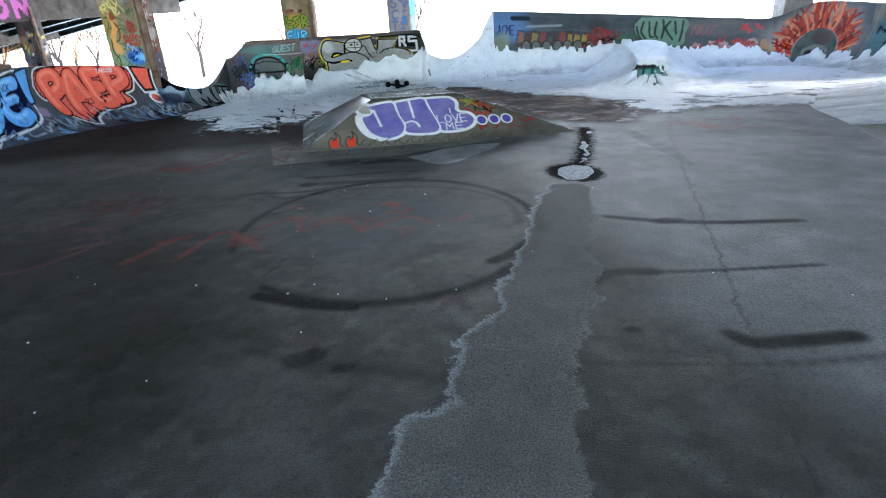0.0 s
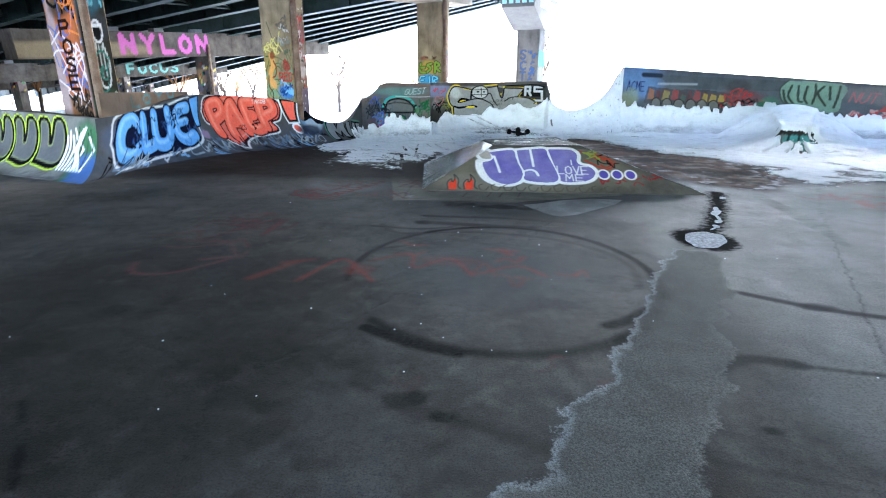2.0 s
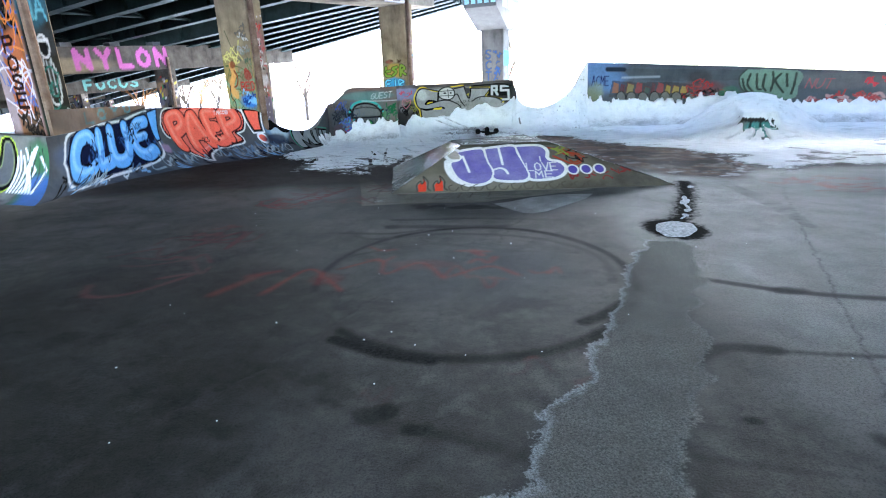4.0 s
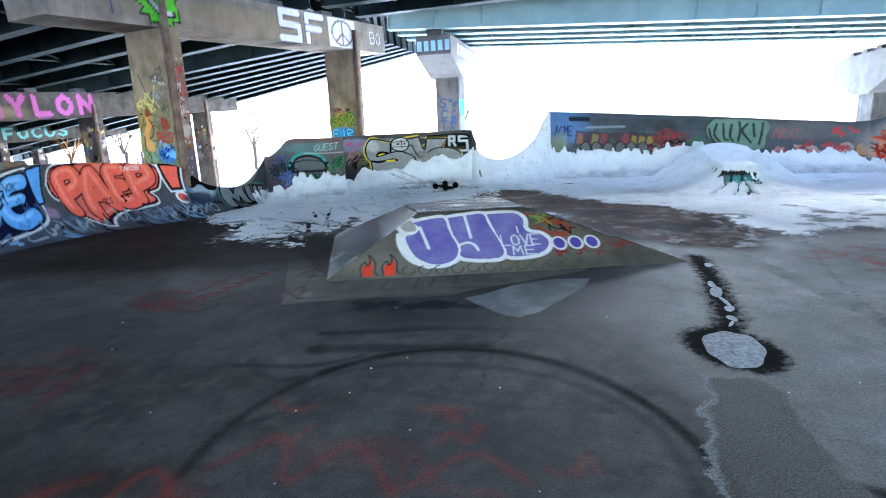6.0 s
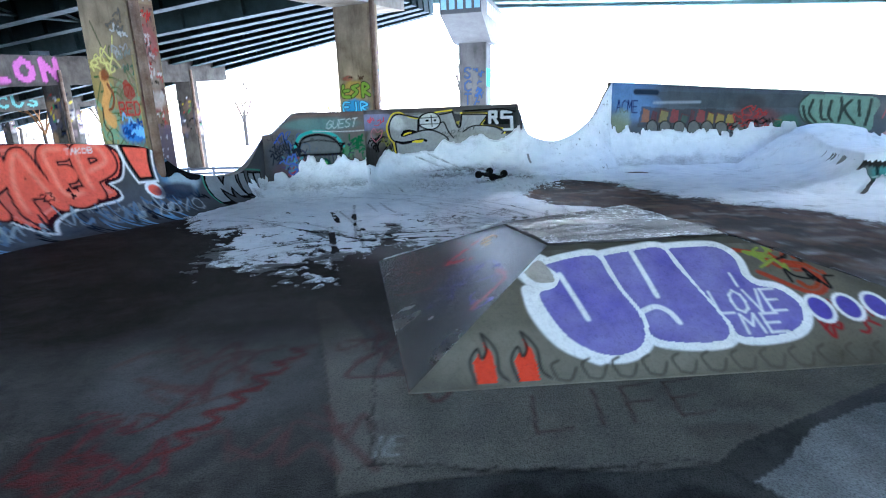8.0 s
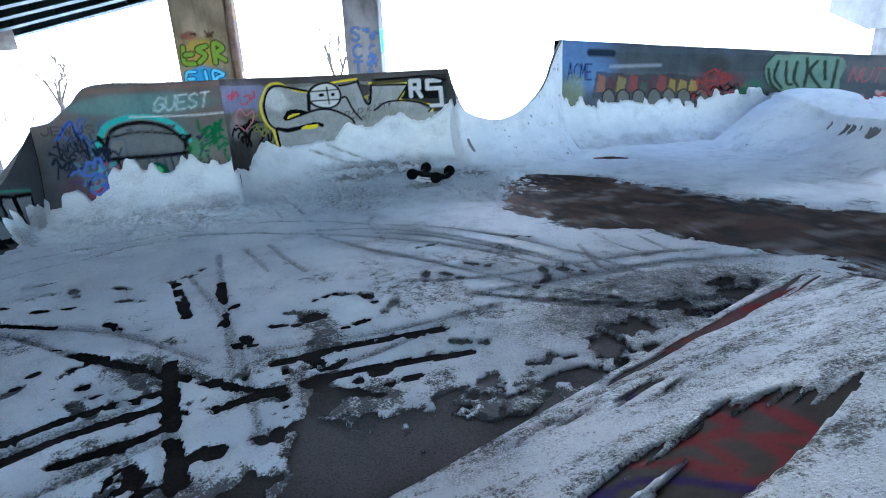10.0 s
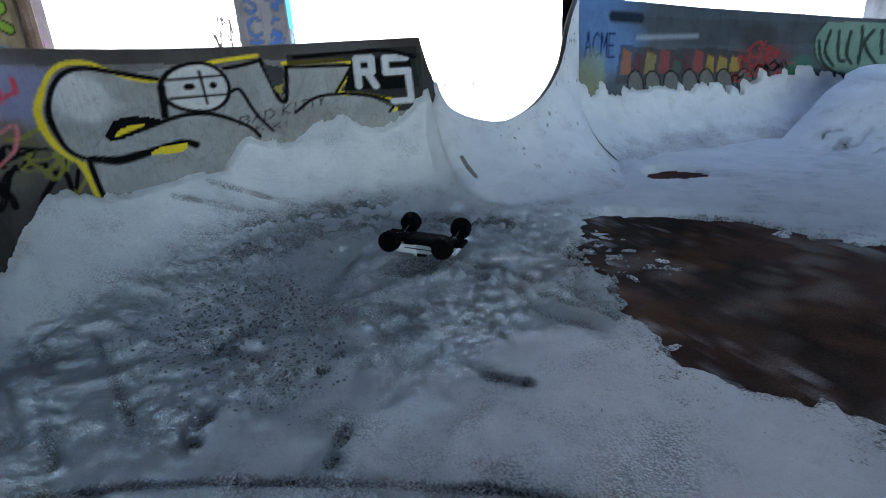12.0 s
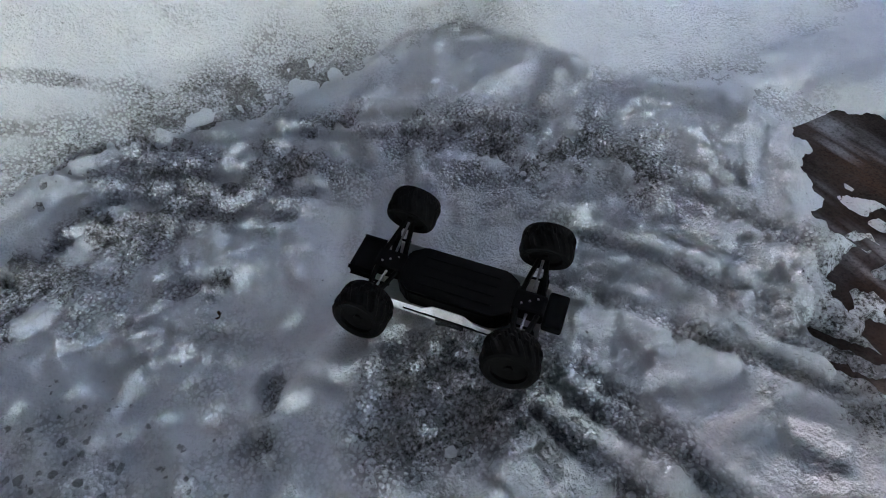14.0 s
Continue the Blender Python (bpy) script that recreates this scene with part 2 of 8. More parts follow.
def floor_material():
    n = Nodes("worn_slab_concrete", 0.8)
    big = n.noise(1.3, 8.0, 0.66)
    mid = n.noise(0.2, 7.0, 0.7)
    grain = n.noise(0.011, 3.0, 0.75)
    c = n.mix(n.span(big, 0.36, 0.64), (0.026, 0.0235, 0.02), (0.088, 0.08, 0.07))
    c = n.mix(n.span(n.noise(0.42, 9.0, 0.75), 0.5, 0.64, 0.0, 0.75), c, (0.022, 0.02, 0.017))
    c = n.mix(n.span(mid, 0.5, 0.72, 0.0, 0.65), c, (0.135, 0.127, 0.114))
    c = n.mix(n.span(n.noise(0.05, 5.0, 0.7), 0.52, 0.7, 0.0, 0.6), c, (0.022, 0.02, 0.017))
    speck = n.add("ShaderNodeTexVoronoi", Vector=n.where, Scale=26.0).outputs["Distance"]
    c = n.mix(n.span(speck, 0.045, 0.02, 0.0, 0.5), c, (0.22, 0.22, 0.21))
    paint = n.field("paint")
    breakup = n.span(n.sum(n.noise(0.025, 5.0, 0.75), n.span(n.noise(0.3), 0.3, 0.7, -0.15, 0.15)), 0.36, 0.66, 1.0, 0.6)
    c = n.mix(n.sum(paint.outputs["Alpha"], breakup, "MULTIPLY"), c, paint.outputs["Color"])
    wet = n.field("wet").outputs["Fac"]
    soak = n.span(n.sum(wet, n.span(n.noise(0.08, 5.0, 0.7), 0.3, 0.7, -0.3, 0.3)), 0.28, 0.72)
    c = n.mix(n.sum(soak, 0.92, "MULTIPLY"), c, (0.006, 0.0055, 0.005))
    frost = n.field("frost").outputs["Fac"]
    edge = n.sum(frost, n.span(n.noise(0.34, 4.0, 0.5), 0.3, 0.7, -0.1, 0.1))
    edge = n.sum(edge, n.span(n.noise(0.02, 3.0, 0.6), 0.3, 0.7, -0.02, 0.02))
    crust = n.span(edge, 0.47, 0.5)
    rim = n.sum(n.span(edge, 0.465, 0.49), n.span(edge, 0.5, 0.54, 1.0, 0.0), "MULTIPLY")
    rim = n.sum(rim, n.field("rime").outputs["Fac"], "MULTIPLY")
    crystals = n.span(n.noise(0.009, 4.0, 0.8), 0.36, 0.64)
    ice = n.mix(crystals, (0.07, 0.065, 0.054), (0.24, 0.228, 0.2))
    c = n.mix(n.sum(crust, n.span(n.noise(0.25, 5.0), 0.35, 0.65, 0.6, 0.95), "MULTIPLY"), c, ice)
    c = n.mix(n.sum(rim, n.span(crystals, 0.2, 0.8, 0.3, 0.9), "MULTIPLY"), c, (0.36, 0.365, 0.37))
    c = n.mix(n.span(grain, 0.47, 0.68, 0.0, 0.75), c, n.mix(0.8, c, (0.006, 0.0055, 0.005)))
    damp = n.field("damp").outputs["Fac"]
    matt = n.sum(n.sum(1.0, n.sum(paint.outputs["Alpha"], n.span(n.add("ShaderNodeRGBToBW", Color=paint.outputs["Color"]).outputs["Val"], 0.03, 0.2, 0.9, 0.1), "MULTIPLY"), "SUBTRACT"), n.sum(n.sum(1.0, soak, "SUBTRACT"), n.span(crust, 0.0, 1.0, 1.0, 0.3), "MULTIPLY"), "MULTIPLY")
    n.plug(n.sum(n.sum(n.span(damp, 0.0, 1.0, 0.085, 0.05), n.span(big, 0.35, 0.65, 0.55, 1.25), "MULTIPLY"), matt, "MULTIPLY"), n.b.inputs["Specular IOR Level"])
    n.bump(n.sum(n.sum(grain, n.span(mid, 0, 1, 0, 0.6)), n.sum(crust, crystals, "MULTIPLY")), 0.7, 0.008)
    return n.done(c, n.mix(damp, n.span(n.sum(mid, big), 0.7, 1.3, 0.55, 0.8), n.span(mid, 0.3, 0.7, 0.6, 0.85)))


def wall_material(name, dark, light, rough=0.7, shine=0.0):
    """Cast concrete under spray paint."""
    n = Nodes(name, 0.75)
    n.b.inputs["Specular IOR Level"].default_value = shine
    big = n.noise(0.7, 7.0, 0.62)
    drip = n.noise(0.25, 5.0, 0.6, (1, 1, 0.18))
    grain = n.noise(0.015, 4.0, 0.7)
    c = n.mix(n.span(big, 0.32, 0.7), dark, light)
    c = n.mix(n.span(drip, 0.5, 0.78, 0.0, 0.55), c, tuple(v * 0.4 for v in dark))
    paint = n.field("paint")
    worn = n.span(n.sum(n.noise(0.05, 5.0, 0.75), n.span(drip, 0.3, 0.7, -0.08, 0.08)), 0.6, 0.8, 1.0, 0.75)
    tone = n.mix(n.span(n.noise(0.18, 5.0, 0.7), 0.3, 0.75, 0.0, 0.35), paint.outputs["Color"], n.mix(0.7, paint.outputs["Color"], (0.01, 0.01, 0.01)))
    scratch = n.noise(0.035, 6.0, 0.8, (1, 1, 0.4))
    tone = n.mix(n.span(scratch, 0.5, 0.72, 0.0, 0.4), tone, n.mix(0.75, tone, (0.004, 0.004, 0.004)))
    c = n.mix(n.sum(paint.outputs["Alpha"], worn, "MULTIPLY"), c, tone)
    c = n.mix(n.span(grain, 0.52, 0.8, 0.0, 0.3), c, n.mix(0.8, c, (0.01, 0.01, 0.01)))
    n.bump(n.sum(grain, n.span(big, 0, 1, 0, 0.8)), 0.3, 0.008)
    return n.done(c, n.span(big, 0.3, 0.7, rough - 0.12, rough + 0.15))


def snow_material():
    """Snow. Dirt and relief shade, put into one colour field, grey it to granular slush; 'thin' lets the slab show
    through in grains.
    """
    n = Nodes("trodden_snow", 0.6)
    big = n.noise(0.45, 7.0, 0.65)
    grain = n.noise(0.014, 4.0, 0.8)
    lumps = n.noise(0.06, 6.0, 0.7)
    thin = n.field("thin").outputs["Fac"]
    dirt_shade = n.field("dirt_shade").outputs["Fac"]
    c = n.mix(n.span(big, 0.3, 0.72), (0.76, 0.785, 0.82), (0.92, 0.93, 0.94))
    # darkened grains: some grit, some the small shade among lumps, set as colour
    c = n.mix(n.sum(n.span(grain, 0.48, 0.66, 0.0, 0.6), n.span(dirt_shade, 0.0, 0.45, 0.12, 0.8), "MULTIPLY"), c, (0.3, 0.305, 0.32))
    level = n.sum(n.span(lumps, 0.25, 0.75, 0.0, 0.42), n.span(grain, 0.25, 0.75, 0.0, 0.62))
    k = n.span(n.sum(dirt_shade, level, "SUBTRACT"), -0.14, 0.03)
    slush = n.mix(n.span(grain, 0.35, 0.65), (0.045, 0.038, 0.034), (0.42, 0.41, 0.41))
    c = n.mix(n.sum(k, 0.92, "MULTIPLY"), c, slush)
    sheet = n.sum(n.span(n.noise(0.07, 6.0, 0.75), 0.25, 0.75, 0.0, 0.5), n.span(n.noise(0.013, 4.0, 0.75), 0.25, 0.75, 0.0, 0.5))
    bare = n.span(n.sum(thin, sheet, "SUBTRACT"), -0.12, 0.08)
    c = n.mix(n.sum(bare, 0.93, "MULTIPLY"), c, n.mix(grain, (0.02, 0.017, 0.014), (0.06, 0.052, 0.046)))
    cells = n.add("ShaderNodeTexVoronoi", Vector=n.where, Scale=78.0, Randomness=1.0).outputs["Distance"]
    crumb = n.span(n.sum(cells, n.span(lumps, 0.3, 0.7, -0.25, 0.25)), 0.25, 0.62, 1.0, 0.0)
    loose = n.span(n.sum(dirt_shade, n.span(n.noise(0.3, 5.0), 0.35, 0.65, -0.14, 0.14)), 0.05, 0.3)
    # gaps between crumbs darkened: their shade put into the colour
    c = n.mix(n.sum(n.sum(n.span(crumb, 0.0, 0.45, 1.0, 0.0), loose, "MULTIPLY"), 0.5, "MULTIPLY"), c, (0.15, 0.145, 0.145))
    clump = n.sum(n.span(n.noise(0.036, 3.0, 0.6), 0.46, 0.6), n.span(n.noise(0.1, 3.0, 0.6), 0.4, 0.6, 0.2, 1.0), "MULTIPLY")
    pit = n.field("pit").outputs["Fac"]
    dots = n.add("ShaderNodeTexVoronoi", Vector=n.where, Scale=26.0, Randomness=1.0).outputs["Distance"]
    dent = n.span(n.sum(n.sum(pit, 0.36, "MULTIPLY"), n.sum(dots, n.span(lumps, 0.3, 0.7, -0.26, 0.26)), "SUBTRACT"), 0.0, 0.1)
    # hollow of each dent darkened in colour, as shade, besides the bump
    c = n.mix(n.sum(dent, 0.6, "MULTIPLY"), c, (0.09, 0.085, 0.085))
    height = n.sum(n.sum(grain, n.span(lumps, 0, 1, 0, 0.8)), n.span(big, 0, 1, 0, 1.2))
    height = n.sum(height, n.sum(bare, 0.8, "MULTIPLY"), "SUBTRACT")
    height = n.sum(n.sum(height, n.sum(n.sum(n.sum(crumb, 0.6, "MULTIPLY"), n.sum(clump, 1.1, "MULTIPLY")), n.span(loose, 0.0, 1.0, 0.15, 1.0), "MULTIPLY")), n.sum(dent, 1.6, "MULTIPLY"), "SUBTRACT")
    n.bump(height, 1.0, 0.034)
    n.b.inputs["Specular IOR Level"].default_value = 0.2
    return n.done(c, n.span(grain, 0.3, 0.7, 0.5, 0.85))


FLOOR = floor_material()
WALL = wall_material("painted_park_concrete", (0.10, 0.096, 0.09), (0.23, 0.22, 0.21))
RAMP_SHEEN = wall_material("polished_ramp_concrete", (0.018, 0.0145, 0.0125), (0.046, 0.039, 0.034), 0.2, 0.8)
RAMP = wall_material("painted_ramp_concrete", (0.035, 0.030, 0.024), (0.115, 0.102, 0.082))
# far bents: concrete darkened, shade below the road put into the colour
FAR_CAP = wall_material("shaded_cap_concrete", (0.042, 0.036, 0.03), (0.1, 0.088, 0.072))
COLUMN = wall_material("painted_column_concrete", (0.15, 0.115, 0.07), (0.33, 0.265, 0.17))
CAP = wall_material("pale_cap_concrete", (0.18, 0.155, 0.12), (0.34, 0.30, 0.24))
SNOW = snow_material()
# one girder green in two tones: this one has the deck's shade in it
SHADED_STEEL = mottled("shaded_girder_paint", (0.008, 0.0135, 0.012), (0.027, 0.044, 0.04), 0.9, 0.6, 0.0, 0.15, 0.03)
# near-black slab: the shade under the deck is put into the colour
SLAB = mottled("shaded_deck_concrete", (0.008, 0.008, 0.008), (0.02, 0.0195, 0.019), 1.5, 0.9)
# the same green lightened: snow light from below put into the colour
LIT_STEEL = mottled("lit_girder_paint", (0.22, 0.34, 0.31), (0.34, 0.46, 0.43), 0.9, 0.55, 0.0, 0.15, 0.03)
PIER = mottled("pale_pier_concrete", (0.1, 0.098, 0.094), (0.17, 0.166, 0.158), 0.8, 0.8)
FIELD = mottled("snowfield", (0.66, 0.69, 0.74), (0.8, 0.82, 0.84), 6.0, 0.7, 0.0, 0.4, 0.3)
EARTH = mottled("dry_bare_earth", (0.03, 0.026, 0.021), (0.085, 0.074, 0.06), 1.6, 0.9, 0.0, 0.6, 0.04)
BARK = mottled("winter_bark", (0.03, 0.022, 0.015), (0.065, 0.048, 0.034), 0.4, 0.9, 0.0, 0.5, 0.03)
RUST_LEAF = mottled("rust_leaves", (0.11, 0.05, 0.018), (0.17, 0.09, 0.035), 0.5, 0.8)
BRUSH = mottled("dry_brush", (0.09, 0.065, 0.038), (0.15, 0.11, 0.065), 1.0, 0.9)
RAIL = mottled("grey_rail_steel", (0.05, 0.06, 0.08), (0.09, 0.1, 0.12), 0.5, 0.5, 0.6)
RUST = mottled("rusty_pipe", (0.085, 0.045, 0.026), (0.24, 0.175, 0.13), 0.3, 0.7)
RUBBER = mottled("black_rubber", (0.001, 0.001, 0.001), (0.003, 0.003, 0.003), 0.05, 0.9, 0.0, 0.3, 0.004)
PLASTIC = mottled("black_plastic", (0.0008, 0.0008, 0.0008), (0.002, 0.002, 0.002), 0.08, 0.7, 0.0, 0.1, 0.004)
SHELL = mottled("scuffed_white_polycarbonate", (0.5, 0.5, 0.5), (0.72, 0.72, 0.71), 0.06, 0.35, 0.0, 0.05, 0.004)
ALLOY = mottled("dull_alloy", (0.25, 0.25, 0.26), (0.45, 0.45, 0.46), 0.03, 0.35, 0.9, 0.1, 0.004)
GLASS_BLACK = mottled("smoked_window_film", (0.01, 0.01, 0.012), (0.02, 0.02, 0.022), 0.05, 0.15, 0.0, 0.02, 0.004)
LEAF = mottled("dead_brown_leaf", (0.045, 0.022, 0.014), (0.12, 0.06, 0.03), 0.02, 0.8, 0.0, 0.3, 0.004)
ICE = mottled("speckled_ice", (0.14, 0.15, 0.16), (0.5, 0.52, 0.54), 0.035, 0.75, 0.0, 0.5, 0.008)
STONE = mottled("grey_pebble", (0.16, 0.155, 0.15), (0.3, 0.29, 0.28), 0.02, 0.8, 0.0, 0.3, 0.004)

BLACK, WHITE, SILVER = lin(14, 14, 16), lin(232, 232, 235), lin(158, 160, 162)
YELLOW, RED, ORANGE = lin(214, 190, 40), lin(190, 34, 28), lin(226, 96, 66)
BLUE, SKY, TEAL, GREEN = lin(34, 60, 130), lin(70, 140, 215), lin(58, 150, 140), lin(70, 160, 90)
PURPLE, PINK, NAVY, BROWN = lin(92, 74, 150), lin(222, 120, 190), lin(22, 30, 56), lin(78, 56, 42)


# ---------------------------------------------------------------- ground of the park
def steps(*spans):
    """Uneven steps along an axis: rows of (from, to, step)."""
    return np.unique(np.concatenate([np.arange(a, b, s) for a, b, s in spans] + [np.array([spans[-1][1]])]).round(4))


def lines_near(x, y, pts):
    """Distance to a polyline."""
    d = np.full(x.shape, 1e9)
    pts = np.array(pts, float)
    for (x0, y0), (x1, y1) in zip(pts[:-1], pts[1:]):
        dx, dy = x1 - x0, y1 - y0
        t = np.clip(((x - x0) * dx + (y - y0) * dy) / (dx * dx + dy * dy + 1e-9), 0, 1)
        d = np.minimum(d, np.hypot(x - x0 - t * dx, y - y0 - t * dy))
    return d


def inside(x, y, pts):
    hit = np.zeros(x.shape, bool)
    pts = np.array(pts, float)
    for (x0, y0), (x1, y1) in zip(pts, np.roll(pts, -1, 0)):
        if y0 != y1:
            hit ^= ((y0 > y) != (y1 > y)) & (x < (x1 - x0) * (y - y0) / (y1 - y0) + x0)
    return hit


def signed(x, y, pts):
    """Metres inside (positive) or outside a closed outline."""
    d = lines_near(x, y, list(pts) + [pts[0]])
    return np.where(inside(x, y, pts), d, -d)


FIELD_Z = -1.5
PARK = [(-15.9, -6.9), (19.8, -6.9), (19.8, 20.7), (4.9, 20.6), (2.3, 20.0), (-0.3, 19.75), (-1.3, 18.85), (-1.75, 17.85), (-4.2, 18.05), (-5.3, 16.6), (-6.9, 13.6), (-7.35, 12.0), (-7.3, 9.9), (-10.4, 11.0), (-15.6, 13.0)]
bm = bmesh.new()
outer = [(-900, -900), (900, -900), (900, 900), (-900, 900)]
bm.faces.new([bm.verts.new((x, y, FIELD_Z)) for x, y in outer])
tagged(part("ground", bm, FIELD), "flat snow-covered field around the bridge", "ground", kind="structure")
bm = bmesh.new()
prism(bm, PARK, FIELD_Z - 0.3, -0.05)
tagged(part("plinth", bm, EARTH), "raised earth and rubble bed under the skatepark slab", "ground", kind="structure")
# bare earth kept dry by the road; added to cut light bounced from snow
bm = bmesh.new()
along, across, foot = Vector((0.94, -0.342, 0)).normalized(), Vector((0.342, 0.94, 0)).normalized(), Vector((-2.2, 22.7, 0))
bm.faces.new([bm.verts.new(foot + along * a + across * b + Vector((0, 0, FIELD_Z + 0.02))) for a, b in ((-75, -33), (80, -33), (80, -1.5), (-75, -1.5))])
tagged(part("ground_under_bridge", bm, EARTH), "bare dry earth under the road bridge", "ground", kind="structure")

FROST = [(2.57, 5.45), (2.19, 4.82), (1.98, 4.23), (1.75, 3.67), (1.5, 3.14), (1.37, 2.93), (1.32, 2.68), (1.08, 2.43), (1.03, 2.23), (0.99, 2.0), (0.8, 1.9), (0.66, 1.5), (0.5, 0.2),
         (1.2, 0.2), (1.52, 1.9), (1.66, 2.22), (1.83, 2.54), (2.01, 2.82), (2.16, 3.24), (2.29, 3.68), (2.62, 4.37), (2.93, 5.4)]
DARK_PATCH = [(3.0, 17.9), (3.4, 17.5), (3.95, 16.85), (4.3, 15.9), (4.7, 14.7), (5.1, 13.9), (5.8, 13.1), (6.3, 11.6), (5.9, 9.8), (5.0, 8.9), (4.2, 9.4), (3.7, 10.8), (3.3, 12.0),
              (3.0, 12.9), (2.7, 13.5), (2.45, 14.1), (2.0, 14.4), (1.75, 15.0), (1.5, 15.5), (1.55, 15.7), (1.68, 16.0), (1.85, 16.45), (2.12, 16.9), (2.45, 17.2), (2.74, 17.45), (2.9, 17.68)]


def build_floor():
    xs = steps((-16, -4, 0.12), (-4, -2, 0.05), (-2, 4.4, 0.022), (4.4, 6, 0.05), (6, 20, 0.14))
    ys = steps((-7, 1, 0.15), (1, 1.6, 0.05), (1.6, 8.7, 0.022), (8.7, 10, 0.05), (10, 22, 0.12))
    x, y = np.meshgrid(xs, ys)
    z = 0.012 * (WAVES[0].many(x, y, 2.5) - 0.5)
    p = Paint(x, y)
    dust_and_light = lin(150, 150, 148)
    # pale dust and wheel polish
    p.cloud(-1.9, 9.0, 1.0, 1.6, dust_and_light, 0.5, 2)
    p.cloud(0.7, 4.7, 1.2, 1.1, lin(120, 122, 126), 0.35, 4)
    p.cloud(1.4, 7.2, 0.9, 0.5, dust_and_light, 0.25, 5)
    p.cloud(4.6, 6.4, 1.4, 2.2, lin(140, 139, 134), 0.45, 1)
    p.cloud(3.4, 4.2, 1.4, 1.2, lin(132, 131, 127), 0.3, 3)
    p.cloud(1.2, 7.95, 0.4, 0.1, lin(160, 156, 148), 0.6, 5)
    p.fill([(4.5, 6.3), (5.3, 7.4), (5.6, 7.5), (8.0, 6.2), (9.2, 2.0), (3.2, 2.0), (3.4, 3.7)], lin(165, 160, 150), 0.65, mottle=0.3)
    p.cloud(5.2, 6.7, 0.8, 1.2, lin(180, 178, 174), 0.45, 4)
    p.cloud(3.4, 3.4, 1.3, 2.6, lin(100, 100, 96), 0.5, 6)
    p.cloud(3.0, 7.2, 1.6, 1.0, lin(104, 104, 100), 0.5, 7)
    p.cloud(-2.2, 7.0, 1.6, 0.6, lin(108, 110, 110), 0.4, 1)
    p.cloud(0.9, 6.9, 2.0, 0.35, lin(104, 104, 98), 0.5, 3)
    # right side lightened, left darkened: light falling off across the slab, in colour
    p.cloud(3.9, 4.6, 1.9, 4.2, lin(160, 154, 142), 0.65, 2)
    p.cloud(-2.4, 3.0, 2.8, 2.4, lin(44, 41, 36), 0.65, 4)
    # dusty drier concrete away from the bridge, with open-sky light and glare in the colour
    dust_and_light = np.maximum(smooth01(x + 1.6 * (WAVES[1].many(x, y, 1.3) - 0.5), 1.9, 3.6), 0.7 * smooth01(y + 1.5 * (WAVES[7].many(x, y, 1.1) - 0.5), 6.6, 8.6) * smooth01(x, -2.5, 0.5)) * smooth01(10.4 - y, 0, 1.0)
    p.lay(dust_and_light * (0.45 + 0.45 * WAVES[4].many(x, y, 0.5)), lin(172, 170, 167))
    # rubber laid by skids
    rubber = lin(20, 19, 19)
    ring = [(0.74 + 1.36 * math.cos(a), 4.6 + 1.55 * math.sin(a)) for a in np.linspace(-2.3, 3.4, 60)]
    p.stroke(ring[:24], 0.10, rubber, 0.04, 0.9)
    p.stroke(ring[22:48], 0.10, rubber, 0.04, 1.0)
    p.stroke(ring[44:], 0.07, rubber, 0.03, 0.75)
    p.stroke([(-0.18, 3.32), (0.14, 3.14), (0.48, 3.04)], 0.13, rubber, 0.03, 1.0)
    p.curve([(0.3, 3.08), (0.9, 3.05), (1.45, 3.25), (1.8, 3.6)], 0.10, rubber, soft=0.04, much=0.85)
    p.curve([(1.51, 3.55), (1.67, 3.66), (1.89, 3.88)], 0.12, rubber, soft=0.03, much=0.95)
    p.curve([(1.9, 4.3), (1.95, 4.9), (1.7, 5.4), (1.2, 5.75), (0.4, 5.9), (-0.4, 5.75), (-0.7, 6.1)], 0.08, rubber, soft=0.03, much=0.45)
    p.curve([(-0.5, 5.15), (0.3, 5.5), (1.2, 5.2), (1.75, 5.1)], 0.05, rubber, soft=0.03, much=0.4)
    p.curve([(-0.24, 6.62), (0.3, 6.6), (0.84, 6.6), (1.6, 6.46), (2.4, 6.3)], 0.10, rubber, soft=0.03, much=0.8, fade=True)
    p.curve([(-0.79, 6.03), (-0.23, 5.96), (0.16, 6.09)], 0.07, rubber, soft=0.03, much=0.7)
    p.curve([(-0.24, 6.29), (0.18, 6.24), (0.75, 6.17), (1.1, 6.15)], 0.17, rubber, soft=0.05, much=0.75)
    p.cloud(-0.2, 6.28, 0.16, 0.13, rubber, 0.9, 2)
    # old apron slab before the ramp, a newer grey patch let into it, and grime gathered along its edge
    for k in range(9):
        p.cloud(0.0 + 0.16 * k + 0.1 * math.sin(5 * k), 7.38 - 0.025 * k + 0.06 * math.cos(3 * k), 0.17, 0.13, lin(20, 17, 15), 0.75, k % 8)
    apron = [(-0.85, 7.48), (-0.48, 7.55), (0.07, 7.59), (0.59, 7.53), (0.95, 7.56), (1.15, 7.7), (2.6, 8.3), (2.7, 8.6), (-0.6, 8.6), (-1.3, 10.1), (-1.45, 10.1), (-1.07, 8.53)]
    p.fill(apron, lin(166, 157, 138), 0.8, mottle=0.4)
    p.stroke(apron[:5], 0.016, lin(14, 13, 12), 0.012, 0.8).stroke([apron[0], apron[-1], apron[-2]], 0.014, lin(14, 13, 12), 0.012, 0.7)
    patch = [(1.05, 7.43), (1.15, 7.23), (1.36, 6.87), (1.52, 6.79), (1.75, 6.92), (2.37, 7.61), (2.54, 7.94), (2.1, 7.99), (1.6, 7.8), (1.28, 7.55)]
